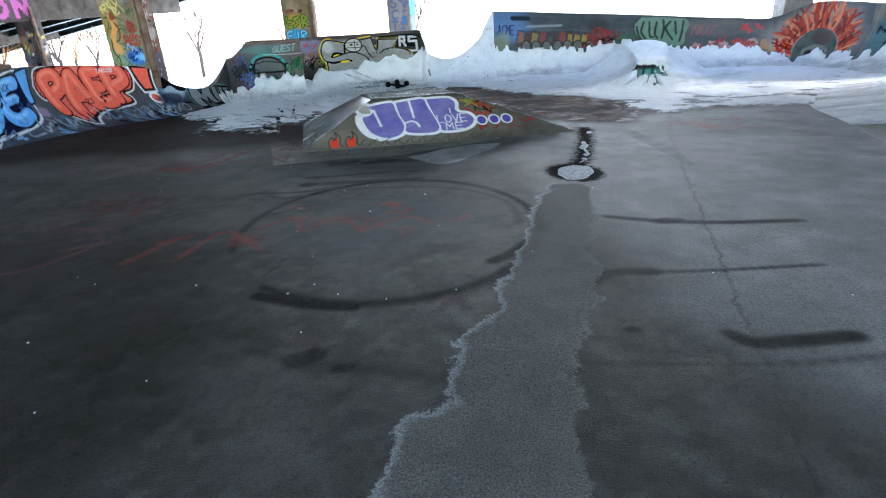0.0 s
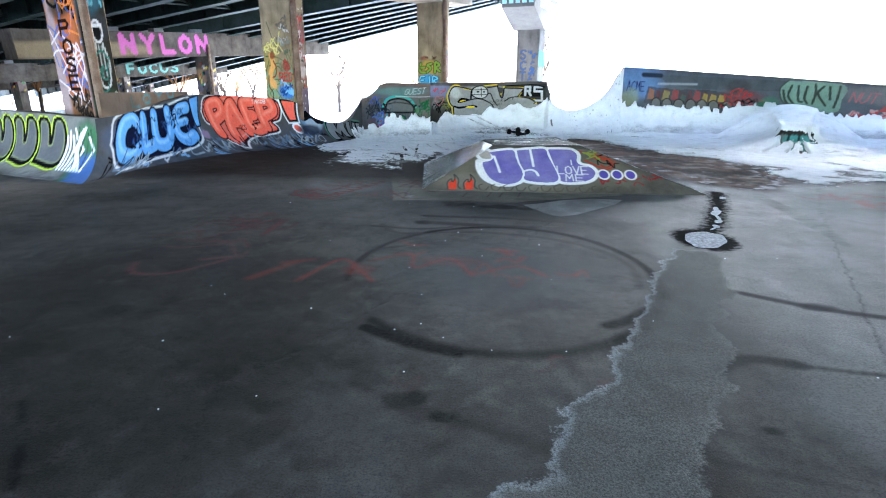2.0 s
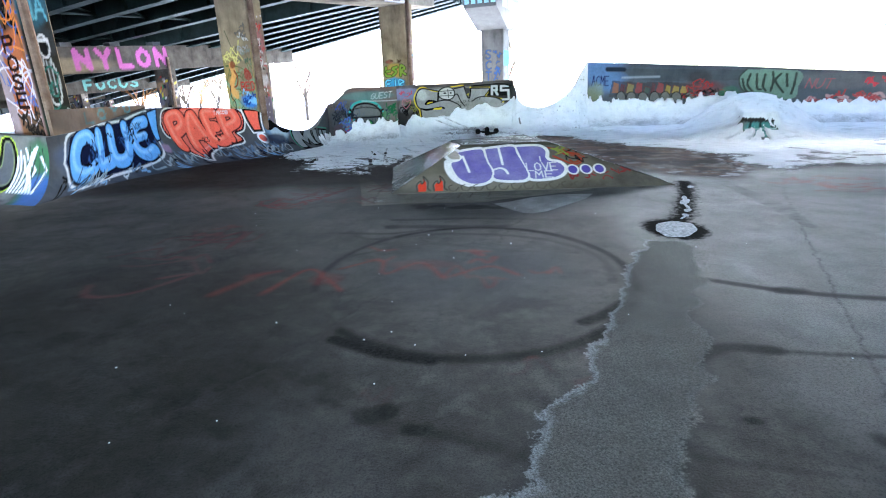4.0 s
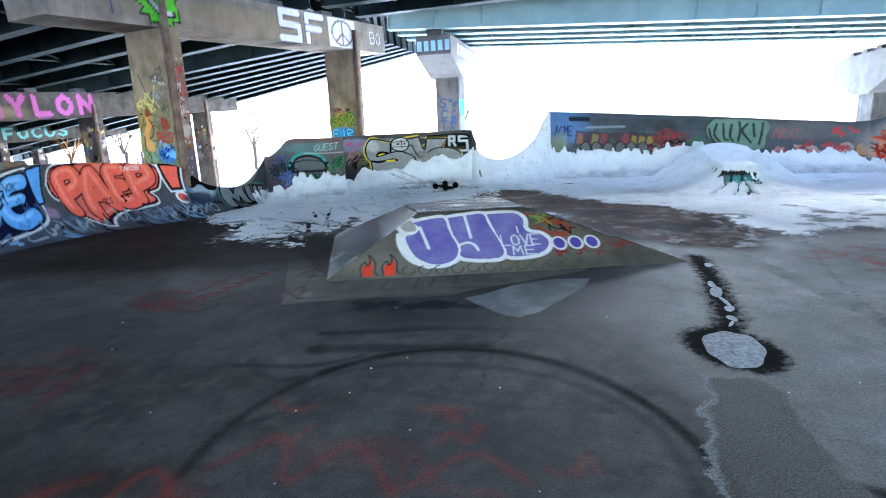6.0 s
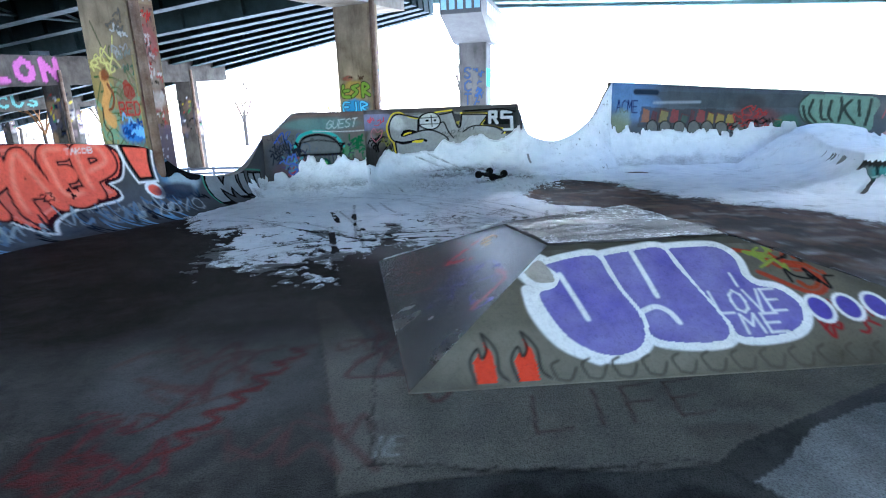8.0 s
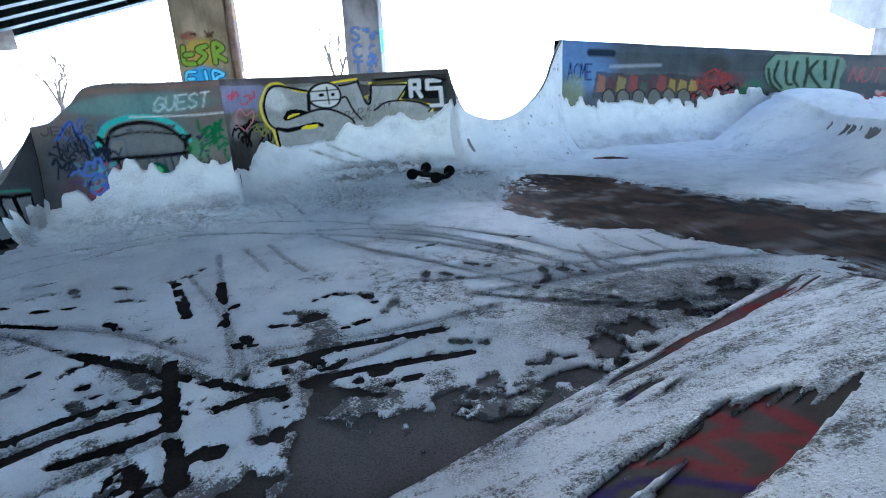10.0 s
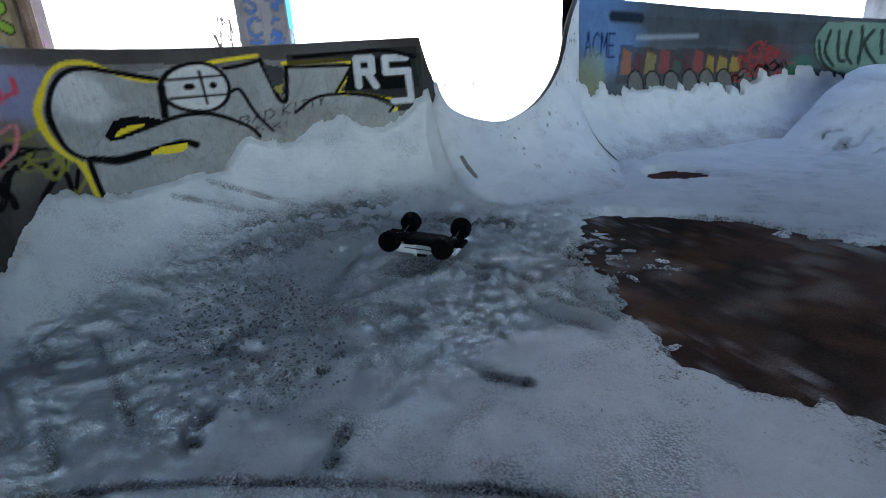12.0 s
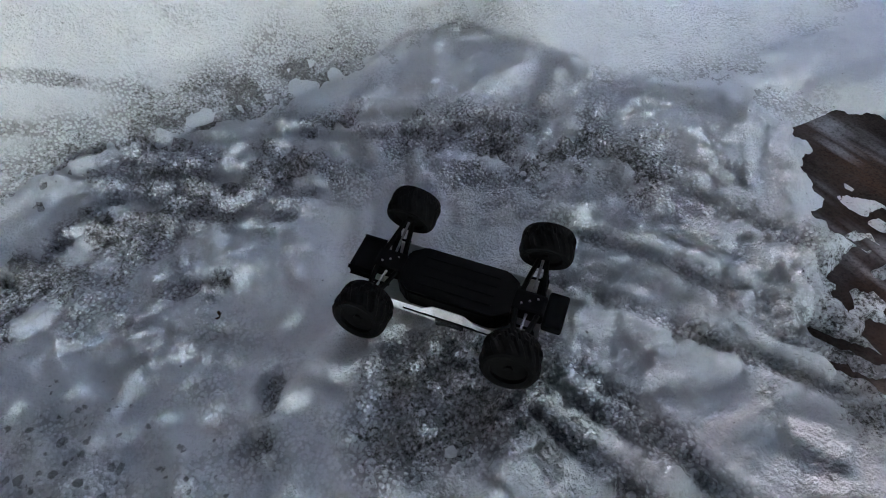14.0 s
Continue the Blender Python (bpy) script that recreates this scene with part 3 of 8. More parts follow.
    p.fill(patch, lin(204, 203, 200), 0.85, mottle=0.4)
    p.stroke(patch[1:3], 0.016, lin(14, 13, 12), 0.012, 0.85).stroke(patch[4:7], 0.014, lin(14, 13, 12), 0.012, 0.7)
    p.cloud(1.12, 7.82, 0.22, 0.09, lin(120, 112, 98), 0.7, 2)
    p.letter("LIFE", 0.15, 7.88, 0.36, 0.2, 0.02, lin(86, 44, 36), 0.4, 0.05, 0.03, much=0.75)
    p.scribble(-2.55, 7.3, 0.4, 0.95, lin(118, 34, 40), 9, 0.035, 35, much=0.75, soft=0.02)
    for k in range(6):
        q = -1.86 + 0.08 * k
        p.curve([(q, 7.85 + 0.2 * k), (q + 0.16, 7.95 + 0.2 * k), (q + 0.05, 8.05 + 0.2 * k), (q + 0.22, 8.08 + 0.2 * k)], 0.04, lin(128, 36, 36), soft=0.02, much=0.75)
    p.scribble(-1.0, 8.3, 0.15, 1.1, lin(120, 40, 44), 6, 0.03, 37, much=0.6, soft=0.02)
    p.letter("NE", -0.7, 7.76, 0.16, 0.05, 0.016, lin(190, 190, 186), 0.4, 0.02, much=0.8)
    p.cloud(-2.1, 3.41, 0.2, 0.13, rubber, 0.8, 2)
    p.cloud(-1.26, 3.19, 0.12, 0.1, rubber, 0.7, 4)
    p.cloud(0.3, 2.51, 0.09, 0.1, rubber, 0.85, 1)
    p.cloud(0.46, 2.36, 0.09, 0.06, rubber, 0.75, 5)
    p.stroke([(-2.22, 2.61), (-1.93, 2.39)], 0.05, rubber, 0.02, 0.8)
    p.stroke([(-1.77, 2.24), (-1.6, 2.07)], 0.06, rubber, 0.02, 0.9)
    p.stroke([(-1.46, 1.91), (-1.27, 1.68)], 0.06, rubber, 0.02, 0.9)
    p.curve([(2.66, 4.31), (3.09, 4.07), (3.57, 3.91), (4.2, 3.8)], 0.09, rubber, soft=0.03, much=0.7)
    p.cloud(3.15, 4.05, 0.18, 0.1, rubber, 0.8, 2)
    p.curve([(2.05, 3.02), (2.18, 3.12), (2.32, 3.17), (2.56, 3.12)], 0.11, rubber, soft=0.03, much=0.85)
    p.curve([(2.54, 3.12), (3.0, 3.05), (3.7, 2.98)], 0.05, rubber, soft=0.02, much=0.7)
    p.curve([(-0.39, 2.8), (0.05, 2.55), (0.5, 2.36), (0.99, 2.17)], 0.08, rubber, soft=0.04, much=0.45)
    p.curve([(2.57, 2.29), (2.62, 2.2), (2.75, 2.17), (3.2, 2.15)], 0.11, rubber, soft=0.03, much=0.85)
    p.curve([(1.7, 2.18), (2.6, 2.0), (3.4, 1.95)], 0.05, rubber, soft=0.03, much=0.5)
    p.cloud(2.08, 2.44, 0.07, 0.05, rubber, 0.95, 3)
    p.cloud(0.2, 2.48, 0.11, 0.1, rubber, 0.7, 1)
    p.cloud(-1.6, 4.5, 0.25, 0.12, rubber, 0.5, 2)
    p.cloud(-1.6, 3.6, 0.16, 0.22, rubber, 0.4, 5)
    for k in range(5):
        p.curve([(4.6 + 0.04 * k, 8.4), (4.5 + 0.05 * k, 7.0), (4.35 + 0.02 * k, 5.8)], 0.02, rubber, soft=0.02, much=0.4)
    # chalky red writing
    red = lin(150, 46, 32)
    p.letter("T", -1.55, 4.1, 0.5, 0.24, 0.09, red, 0.2, 0.25, 0.12, much=0.55, soft=0.05)
    p.curve([(-1.0, 4.15), (-0.8, 4.75), (-0.55, 4.5), (-0.35, 4.2)], 0.06, red, soft=0.04, much=0.6)
    p.curve([(-0.5, 4.75), (-0.15, 5.0), (-0.05, 4.6), (0.25, 4.9), (0.5, 4.45)], 0.05, red, soft=0.04, much=0.6)
    p.curve([(0.55, 4.5), (0.9, 4.75), (1.15, 4.5)], 0.04, red, soft=0.04, much=0.6)
    p.scribble(-0.4, 4.9, 1.2, 0.5, red, 4, 0.04, 31, much=0.4, soft=0.04)
    p.cloud(-0.55, 4.5, 0.22, 0.2, red, 0.4, 3)
    p.cloud(0.25, 4.85, 0.4, 0.18, red, 0.35, 5)
    p.scribble(0.4, 4.4, 0.9, 0.5, red, 3, 0.03, 3, much=0.3, soft=0.03)
    p.scribble(-3.2, 4.5, 0.7, 1.6, lin(110, 48, 52), 7, 0.045, 5, much=0.6, soft=0.03)
    p.scribble(-3.0, 6.0, 0.9, 0.5, lin(120, 52, 50), 4, 0.04, 7, much=0.5, soft=0.03)
    p.scribble(-2.6, 8.2, 0.5, 1.3, lin(120, 62, 62), 5, 0.04, 9, much=0.5, soft=0.03)
    p.scribble(-1.9, 7.6, 1.0, 0.9, lin(120, 66, 66), 4, 0.04, 11, much=0.5, soft=0.03)
    p.scribble(5.2, 7.2, 1.0, 1.6, lin(150, 84, 72), 8, 0.04, 13, much=0.55, soft=0.03)
    p.scribble(0.0, 2.6, 1.4, 0.4, lin(110, 46, 46), 3, 0.03, 15, much=0.3, soft=0.03)
    # hairline breaks in the slab
    crack = lin(26, 25, 24)
    for line in ([(-0.5, 1.5), (-0.61, 1.82), (-0.73, 2.15), (-0.84, 2.54), (-1.13, 2.69), (-1.9, 3.12), (-2.6, 3.5)], [(-0.84, 2.54), (-0.61, 2.82), (-0.42, 3.2), (-0.26, 3.52), (-0.02, 4.08)],
                 [(1.0, 5.4), (1.13, 5.96), (1.19, 6.17), (1.4, 6.53), (1.42, 6.85)], [(6.6, 10.4), (5.2, 7.8), (4.49, 6.24), (3.83, 4.82), (3.32, 3.7), (3.03, 3.05), (2.6, 2.1), (2.0, 0.8)],
                 [(1.38, 6.85), (0.95, 7.55)], [(-0.78, 7.7), (0.3, 7.58), (0.95, 7.62)], [(-0.72, 7.7), (-0.8, 8.9), (-1.0, 10.0)]):
        q, far = spline(line, 40 * len(line))
        q += np.stack([WAVES[2].many(q[:, 0] * 3, q[:, 1] * 3, 0.3) - 0.5, WAVES[4].many(q[:, 0] * 3, q[:, 1] * 3, 0.3) - 0.5], 1) * 0.09
        near = lines_near(x, y, q)
        z = z - 0.006 * np.clip(1 - near / 0.022, 0, 1) * (WAVES[6].many(x, y, 0.15) > 0.42)
        p.stroke(q, 0.008, lin(10, 9, 9), 0.012, 0.75)
    z = z - 0.018 * smooth01(0.32 - np.hypot((x - 2.98) * 1.1, (y - 5.9) * 1.0), 0, 0.2)
    damp = signed(x, y, DARK_PATCH)
    p.lay(smooth01(y + 0.7 * smooth01(-x, -0.3, 0.8) + 1.2 * (WAVES[5].many(x, y, 1.5) - 0.5), 9.1, 10.4) * 0.9, lin(30, 23, 20))
    p.lay(smooth01(damp + 0.5 * (WAVES[3].many(x, y, 0.8) - 0.5), -0.2, 0.25) * 0.9, lin(80, 55, 45))
    p.lay(smooth01(WAVES[6].many(x, y, 0.9), 0.37, 0.55) * smooth01(damp, -0.1, 0.2) * 0.85, lin(30, 25, 24))
    p.lay(smooth01(WAVES[2].many(x, y * 2, 0.5), 0.56, 0.7) * smooth01(damp, -0.1, 0.2) * 0.5, lin(140, 130, 124))
    p.lay(smooth01(WAVES[5].many(x * 1.5 + y, y - x * 0.6, 0.35), 0.5, 0.68) * smooth01(damp, 0.0, 0.2) * 0.6, lin(96, 66, 46))
    p.lay(smooth01(WAVES[1].many(x, y, 0.18), 0.58, 0.7) * smooth01(damp, -0.1, 0.1) * (1 - smooth01(damp, 0.25, 0.6)) * 0.7, lin(176, 176, 180))
    p.cloud(4.97, 18.45, 0.7, 0.5, lin(96, 52, 42), 0.8, 2)
    p.cloud(0.6, 11.75, 2.2, 0.75, lin(104, 98, 96), 0.85, 4)
    frost = 0.5 + np.clip(signed(x, y, FROST), -0.6, 0.6) * 1.2
    middle = np.interp(y, [0.2, 1.9, 2.5, 3.2, 4.3, 5.45], [0.85, 1.15, 1.45, 1.83, 2.25, 2.75])
    rime = np.clip(0.35 - (x - middle) * 2.2, 0.12, 1.0)
    wet = np.full(x.shape, 0.0)
    wet = np.maximum(wet, 0.95 - np.clip(np.hypot((x - 2.98) * 1.25, (y - 5.9) * 0.95) - 0.32, 0, 2) * 4.6)
    wet = np.maximum(wet, 0.95 - lines_near(x, y, [(4.15, 8.7), (3.8, 7.7), (3.3, 6.5), (3.1, 6.2)]) * 3.6)
    mid = lambda v: (v[:-1, :-1] + v[1:, 1:]) / 2
    return grid_mesh("floor", np.stack([x, y, z], -1), keep=inside(mid(x), mid(y), PARK), colours=p.c, fields={"frost": frost, "wet": wet, "rime": rime, "damp": smooth01(damp, -0.3, 0.3)})


tagged(part("floor", build_floor(), FLOOR), "grey skatepark concrete slab with skid marks and cracks", "floor", kind="structure")


# ---------------------------------------------------------------- banked walls
class Bank:
    """A poured transition from the floor up to a lip, swept between a foot line and a lip line."""

    def __init__(self, foot, lip, along=0.02, up=0.02, straight=True, thick=0.3, power=1.0, ease=None):
        length = spline(lip, 10)[1]
        n = int(length / along) + 2
        marks = np.linspace(0, 1, len(lip))
        t = np.linspace(0, 1, n)
        # points of foot and lip go in pairs
        self.lip = self._pairs(lip, t)
        self.foot = self._pairs([(*f, 0.0) for f in foot], t)
        self.s = np.r_[0, np.cumsum(np.linalg.norm(np.diff(self.lip[:, :2], axis=0), axis=1))]
        out = self.lip[:, :2] - self.foot[:, :2]
        d = np.linalg.norm(out, axis=1)
        out = out / d[:, None]
        h = self.lip[:, 2]
        rows = int(max(h.max() * 1.25, d.max()) / up) + 2
        q = np.linspace(0, 1, rows)
        P = np.zeros((rows, n, 3))
        # ease: 0 is a tight curve with an upright top, 1 an open slope
        weight = np.interp(t, np.linspace(0, 1, len(ease)), ease) if ease else np.full(n, 0.0 if straight else 1.0)
        for k in range(n):
            a = q * math.pi / 2 * power
            off = d[k] * np.sin(a) / math.sin(math.pi / 2 * power)
            z = h[k] * (1 - np.cos(a)) / (1 - math.cos(math.pi / 2 * power))
            if h[k] > d[k]:
                arc = d[k] * math.pi / 2
                w = q * (arc + h[k] - d[k])
                a = np.clip(w / d[k], 0, math.pi / 2)
                off = off * weight[k] + (1 - weight[k]) * d[k] * np.sin(a)
                z = z * weight[k] + (1 - weight[k]) * (d[k] * (1 - np.cos(a)) + np.clip(w - arc, 0, None))
            P[:, k, 0] = self.foot[k, 0] + out[k, 0] * off
            P[:, k, 1] = self.foot[k, 1] + out[k, 1] * off
            P[:, k, 2] = z
        P[0, :, 2] = -0.015
        self.P, self.out, self.thick = P, out, thick
        self.S = np.broadcast_to(self.s, P.shape[:2])
        self.Z = P[..., 2]

    @staticmethod
    def _pairs(pts, t):
        p = np.array(pts, float)
        q = np.vstack([2 * p[0] - p[1], p, 2 * p[-1] - p[-2]])
        u = t * (len(p) - 1)
        k = np.minimum(u.astype(int), len(p) - 2)
        f = (u - k)[:, None]
        a, b, c, d = q[k], q[k + 1], q[k + 2], q[k + 3]
        return 0.5 * ((2 * b) + (c - a) * f + (2 * a - 5 * b + 4 * c - d) * f**2 + (3 * b - a - 3 * c + d) * f**3)

    def paint(self, base=(0, 0, 0), cover=0.0):
        return Paint(self.S, self.Z, base, cover)

    def mesh(self, name, colours):
        """The face with its lip, its back and the paint."""
        top = self.P[-1]
        back = [top + np.c_[self.out * w, np.full(len(top), dz)] for w, dz in ((0.012, 0.012), (self.thick - 0.01, 0.012), (self.thick, 0.0))]
        low = back[-1].copy()
        low[:, 2] = FIELD_Z - 0.1
        P = np.concatenate([self.P, np.array(back), low[None]], 0)
        c = np.concatenate([colours, np.zeros((4,) + colours.shape[1:])], 0)
        P[:, :, 2] += 0.004 * (WAVES[5].many(P[:, :, 0] * 1.3, P[:, :, 1] + P[:, :, 2], 0.5) - 0.5)
        return grid_mesh(name, P, colours=c)

    def ends(self, name, parent, material):
        """Closed end faces, so that the bank is solid."""
        for k in (0, -1):
            bm = bmesh.new()
            ring = [Vector(p) for p in self.P[:: max(1, len(self.P) // 24), k]] + [Vector(self.P[-1, k])]
            lip = Vector(self.P[-1, k]) + Vector((*self.out[k], 0)) * self.thick
            ring += [lip, Vector((lip.x, lip.y, FIELD_Z - 0.1))]
            bm.faces.new([bm.verts.new(p) for p in ring])
            part(name, bm, material, parent)

    def snow(self, edge, thick, seed=0, dirt_shade=None, teeth=1.0):
        """Snow that sticks to the face below a ragged edge: edge(s) in metres of height."""
        P = self.P
        du = np.gradient(P, axis=0)
        dv = np.gradient(P, axis=1)
        normal = np.cross(dv, du)
        normal /= np.linalg.norm(normal, axis=-1, keepdims=True) + 1e-9
        side = np.sign((normal * np.concatenate([-np.broadcast_to(self.out, P.shape[:2] + (2,)), np.ones(P.shape[:2] + (1,))], -1)).sum(-1, keepdims=True))
        normal *= side
        rag = 0.24 * (WAVES[seed].many(self.S, self.Z * 0.1, 0.5, 2) - 0.5) + teeth * 0.16 * (smooth01(WAVES[seed + 1].many(self.S, self.Z * 0.1, 0.13, 2), 0.35, 0.65) - 0.5)
        depth = edge(self.S) + rag * 1.6 - self.Z
        body = smooth01(depth, 0.0, 0.07)
        lump = 0.6 + 0.8 * WAVES[seed + 2].many(self.S, self.Z, 0.5)
        t = thick * body * lump * smooth01(np.arange(len(P))[:, None] / len(P), 0.0, 0.14)
        t = np.where(depth > 0, t + 0.006, -0.01)
        keep = (np.maximum.reduce([depth[:-1, :-1], depth[1:, :-1], depth[:-1, 1:], depth[1:, 1:]]) > 0)
        field = np.full(P.shape[:2], 0.0) if dirt_shade is None else dirt_shade(self.S, self.Z)
        return grid_mesh("snow_bank", P + normal * t[..., None], keep=keep, fields={"dirt_shade": field})


def tq(p):
    """Left wing of the far wall: turquoise creature, tags."""
    p.c[..., :3], p.c[..., 3] = lin(88, 78, 72), 0.75
    p.cloud(0.4, 0.6, 0.7, 0.6, lin(30, 36, 44), 0.8, 6)
    p.scribble(0.1, 0.35, 0.7, 0.9, lin(40, 70, 150), 8, 0.03, 21).scribble(0.2, 0.3, 0.6, 0.5, lin(170, 40, 60), 6, 0.025, 22).scribble(0.1, 0.5, 0.7, 0.5, lin(70, 160, 170), 7, 0.02, 23)
    p.cloud(1.25, 0.9, 0.9, 0.6, lin(34, 74, 72), 0.6, 2)
    p.cloud(0.35, 0.75, 0.35, 0.35, lin(52, 60, 66), 0.7, 1)
    p.cloud(1.1, 1.4, 0.7, 0.2, lin(84, 96, 92), 0.5, 3)
    p.cloud(0.55, 0.45, 0.4, 0.25, lin(80, 40, 60), 0.5, 5)
    p.fill([(0.75, 1.0), (0.95, 1.2), (1.3, 1.27), (1.65, 1.18), (1.85, 0.98), (1.8, 0.85), (0.8, 0.8)], lin(92, 94, 92), curved=True, mottle=0.4)
    p.fill([(0.85, 0.84), (1.8, 0.86), (1.78, 0.4), (0.95, 0.35)], lin(74, 78, 78), mottle=0.4)
    p.curve([(0.7, 0.9), (0.9, 1.2), (1.3, 1.3), (1.68, 1.2), (1.88, 0.96)], 0.07, TEAL)
    p.curve([(0.78, 0.86), (0.95, 1.14), (1.3, 1.22), (1.62, 1.14), (1.82, 0.92), (1.78, 0.8), (0.8, 0.78)], 0.055, BLACK)
    p.stroke([(0.9, 0.78), (0.92, 0.4), (1.0, 0.3)], 0.04, BLACK).stroke([(1.78, 0.82), (1.78, 0.35)], 0.04, BLACK)
    for k in range(5):
        p.stroke([(1.28 + 0.1 * k, 0.78), (1.28 + 0.1 * k, 0.58)], 0.02, NAVY)
    p.fill([(1.2, 0.62), (1.3, 0.7), (1.42, 0.7), (1.5, 0.6), (1.42, 0.5), (1.28, 0.5)], lin(20, 60, 50), curved=True)
    p.cloud(1.37, 0.6, 0.06, 0.06, lin(90, 170, 90), 0.9, 1)
    p.cloud(2.0, 0.85, 0.18, 0.2, lin(40, 120, 60), 0.7, 2)
    p.scribble(1.9, 0.75, 0.25, 0.25, NAVY, 4, 0.02, 2)
    p.letter("GUEST", 1.5, 1.34, 0.18, 0.11, 0.018, lin(200, 198, 196), 0.3, 0.05, 0.01).curve([(1.2, 1.3), (1.9, 1.28), (2.5, 1.3)], 0.016, lin(190, 188, 186))
    p.letter("JEWUS", 0.12, 1.12, 0.1, 0.1, 0.014, BLACK, 0.3)
    p.scribble(0.1, 0.5, 0.6, 0.5, NAVY, 9, 0.02, 4).scribble(0.15, 0.45, 0.5, 0.35, lin(60, 90, 160), 5, 0.02, 5)
    p.scribble(1.75, 0.4, 0.5, 0.3, BLACK, 5, 0.025, 6)
    p.curve([(0.72, 1.02), (1.28, 1.1), (1.86, 1.02)], 0.03, BLACK).curve([(0.84, 0.86), (0.8, 0.98), (0.76, 1.06)], 0.05, BLACK).curve([(1.8, 0.86), (1.84, 0.98), (1.9, 1.02)], 0.05, BLACK)
    p.scribble(0.85, 1.06, 0.9, 0.12, lin(60, 62, 62), 8, 0.014, 24).scribble(0.1, 0.7, 0.65, 0.35, lin(24, 30, 40), 10, 0.035, 25).scribble(1.95, 0.75, 0.4, 0.4, lin(28, 84, 50), 8, 0.04, 26)
    p.cloud(1.25, 1.45, 1.2, 0.16, lin(70, 140, 136), 0.45, 4)
    p.stroke([(0, 1.62), (2.6, 1.67)], 0.06, lin(120, 86, 70), much=0.5)


def silver(p):
    """Silver letters with black outline and yellow halo."""
    p.a = np.interp(p.a, [0, 1.3, 1.85, 2.68, 3.08, 5.02], [0, 0.86, 1.45, 2.08, 2.55, 4.95])
    p.b = np.interp(p.b, [0, 0.62, 0.94, 1.1, 1.41, 1.71], [0, 0.2, 0.52, 0.84, 1.3, 1.7])
    p.cloud(0.5, 1.35, 0.7, 0.4, lin(150, 150, 180), 0.7, 2)
    p.cloud(0.3, 0.75, 0.6, 0.5, lin(96, 92, 62), 0.65, 3)
    p.cloud(0.45, 0.9, 0.3, 0.3, lin(170, 90, 90), 0.5, 1)
    p.cloud(0.2, 0.3, 0.5, 0.35, lin(24, 24, 26), 0.8, 5)
    p.fill([(0, 1.6), (5, 1.6), (5, 1.75), (0, 1.75)], lin(60, 54, 50), 0.7)
    p.cloud(3.9, 1.2, 1.2, 0.7, lin(62, 64, 66), 0.8, 6)
    p.fill([(0.0, 0.0), (0.9, 0.0), (1.1, 0.45), (0.85, 0.8), (0.4, 0.7), (0.0, 0.75)], lin(34, 32, 30), 0.85, mottle=0.5)
    p.cloud(0.6, 0.8, 0.25, 0.4, lin(84, 86, 40), 0.7, 3)
    p.cloud(0.3, 0.75, 0.25, 0.3, lin(150, 148, 146), 0.6, 2)
    p.fill([(0.0, 1.1), (0.85, 1.15), (0.95, 1.58), (0.0, 1.6)], lin(128, 128, 168), 0.7, mottle=0.4)
    p.scribble(0.05, 1.25, 0.6, 0.3, lin(190, 70, 90), 5, 0.025, 71).scribble(0.1, 0.4, 0.7, 0.5, lin(20, 18, 18), 10, 0.05, 72).scribble(0.55, 0.45, 0.3, 0.6, lin(120, 120, 50), 6, 0.03, 73)
    p.curve([(0.45, 0.62), (0.3, 0.95), (0.42, 1.15), (0.52, 1.0), (0.66, 1.08), (0.62, 0.85), (0.47, 0.62)], 0.022, lin(214, 120, 130), much=0.8)
    chrome = lin(156, 157, 155)
    p.fill([(1.55, 1.50), (1.25, 1.58), (0.98, 1.48), (0.86, 1.15), (0.95, 0.72), (1.1, 0.5), (1.1, 0.0), (4.6, 0.0), (4.55, 0.75), (4.15, 1.0), (3.7, 1.08), (3.95, 1.48), (3.08, 1.5), (2.98, 1.05), (2.75, 1.6), (2.35, 1.52), (2.1, 1.6)], chrome, 1.0, mottle=0.25)
    p.cloud(1.2, 1.25, 0.35, 0.3, lin(206, 206, 204), 0.7, 4)
    p.cloud(3.4, 0.55, 1.2, 0.35, lin(150, 150, 144), 0.6, 5)
    for k in range(26):
        q = 1.0 + 0.14 * k
        p.stroke([(q, 1.45 - 0.02 * (k % 7)), (q + 0.05, 0.95)], 0.02, lin(150, 150, 148), 0.02, 0.3)
    p.scribble(1.1, 0.35, 2.6, 0.9, lin(120, 120, 116), 46, 0.009, 91, much=0.5).cloud(2.4, 0.7, 0.6, 0.26, lin(140, 139, 134), 0.5, 7).cloud(3.1, 0.75, 0.7, 0.3, lin(120, 118, 112), 0.5, 6)
    yellow = [(2.75, 1.66), (2.15, 1.58), (1.75, 1.42), (1.3, 1.62), (0.98, 1.54), (0.8, 1.2), (0.86, 0.75), (1.02, 0.48), (1.08, 0.2)]
    p.curve(yellow, 0.05, YELLOW)
    p.curve([(3.05, 1.55), (3.95, 1.52), (3.72, 1.12), (4.05, 1.06), (4.55, 0.9), (4.5, 0.72)], 0.06, YELLOW)
    line = [(1.78, 1.44), (1.3, 1.57), (1.02, 1.48), (0.86, 1.18), (0.92, 0.76), (1.1, 0.54), (1.3, 0.5)]
    p.curve(line, 0.05, BLACK)
    p.stroke([(1.1, 0.52), (1.12, 0.25)], 0.06, BLACK).stroke([(1.04, 0.5), (1.06, 0.22)], 0.05, YELLOW)
    # round head
    ring = [(2.08 + 0.29 * math.cos(a), 1.3 + 0.3 * math.sin(a)) for a in np.linspace(0, math.tau, 30)]
    p.fill(ring, lin(192, 192, 190), mottle=0.2).stroke(ring, 0.045, BLACK)
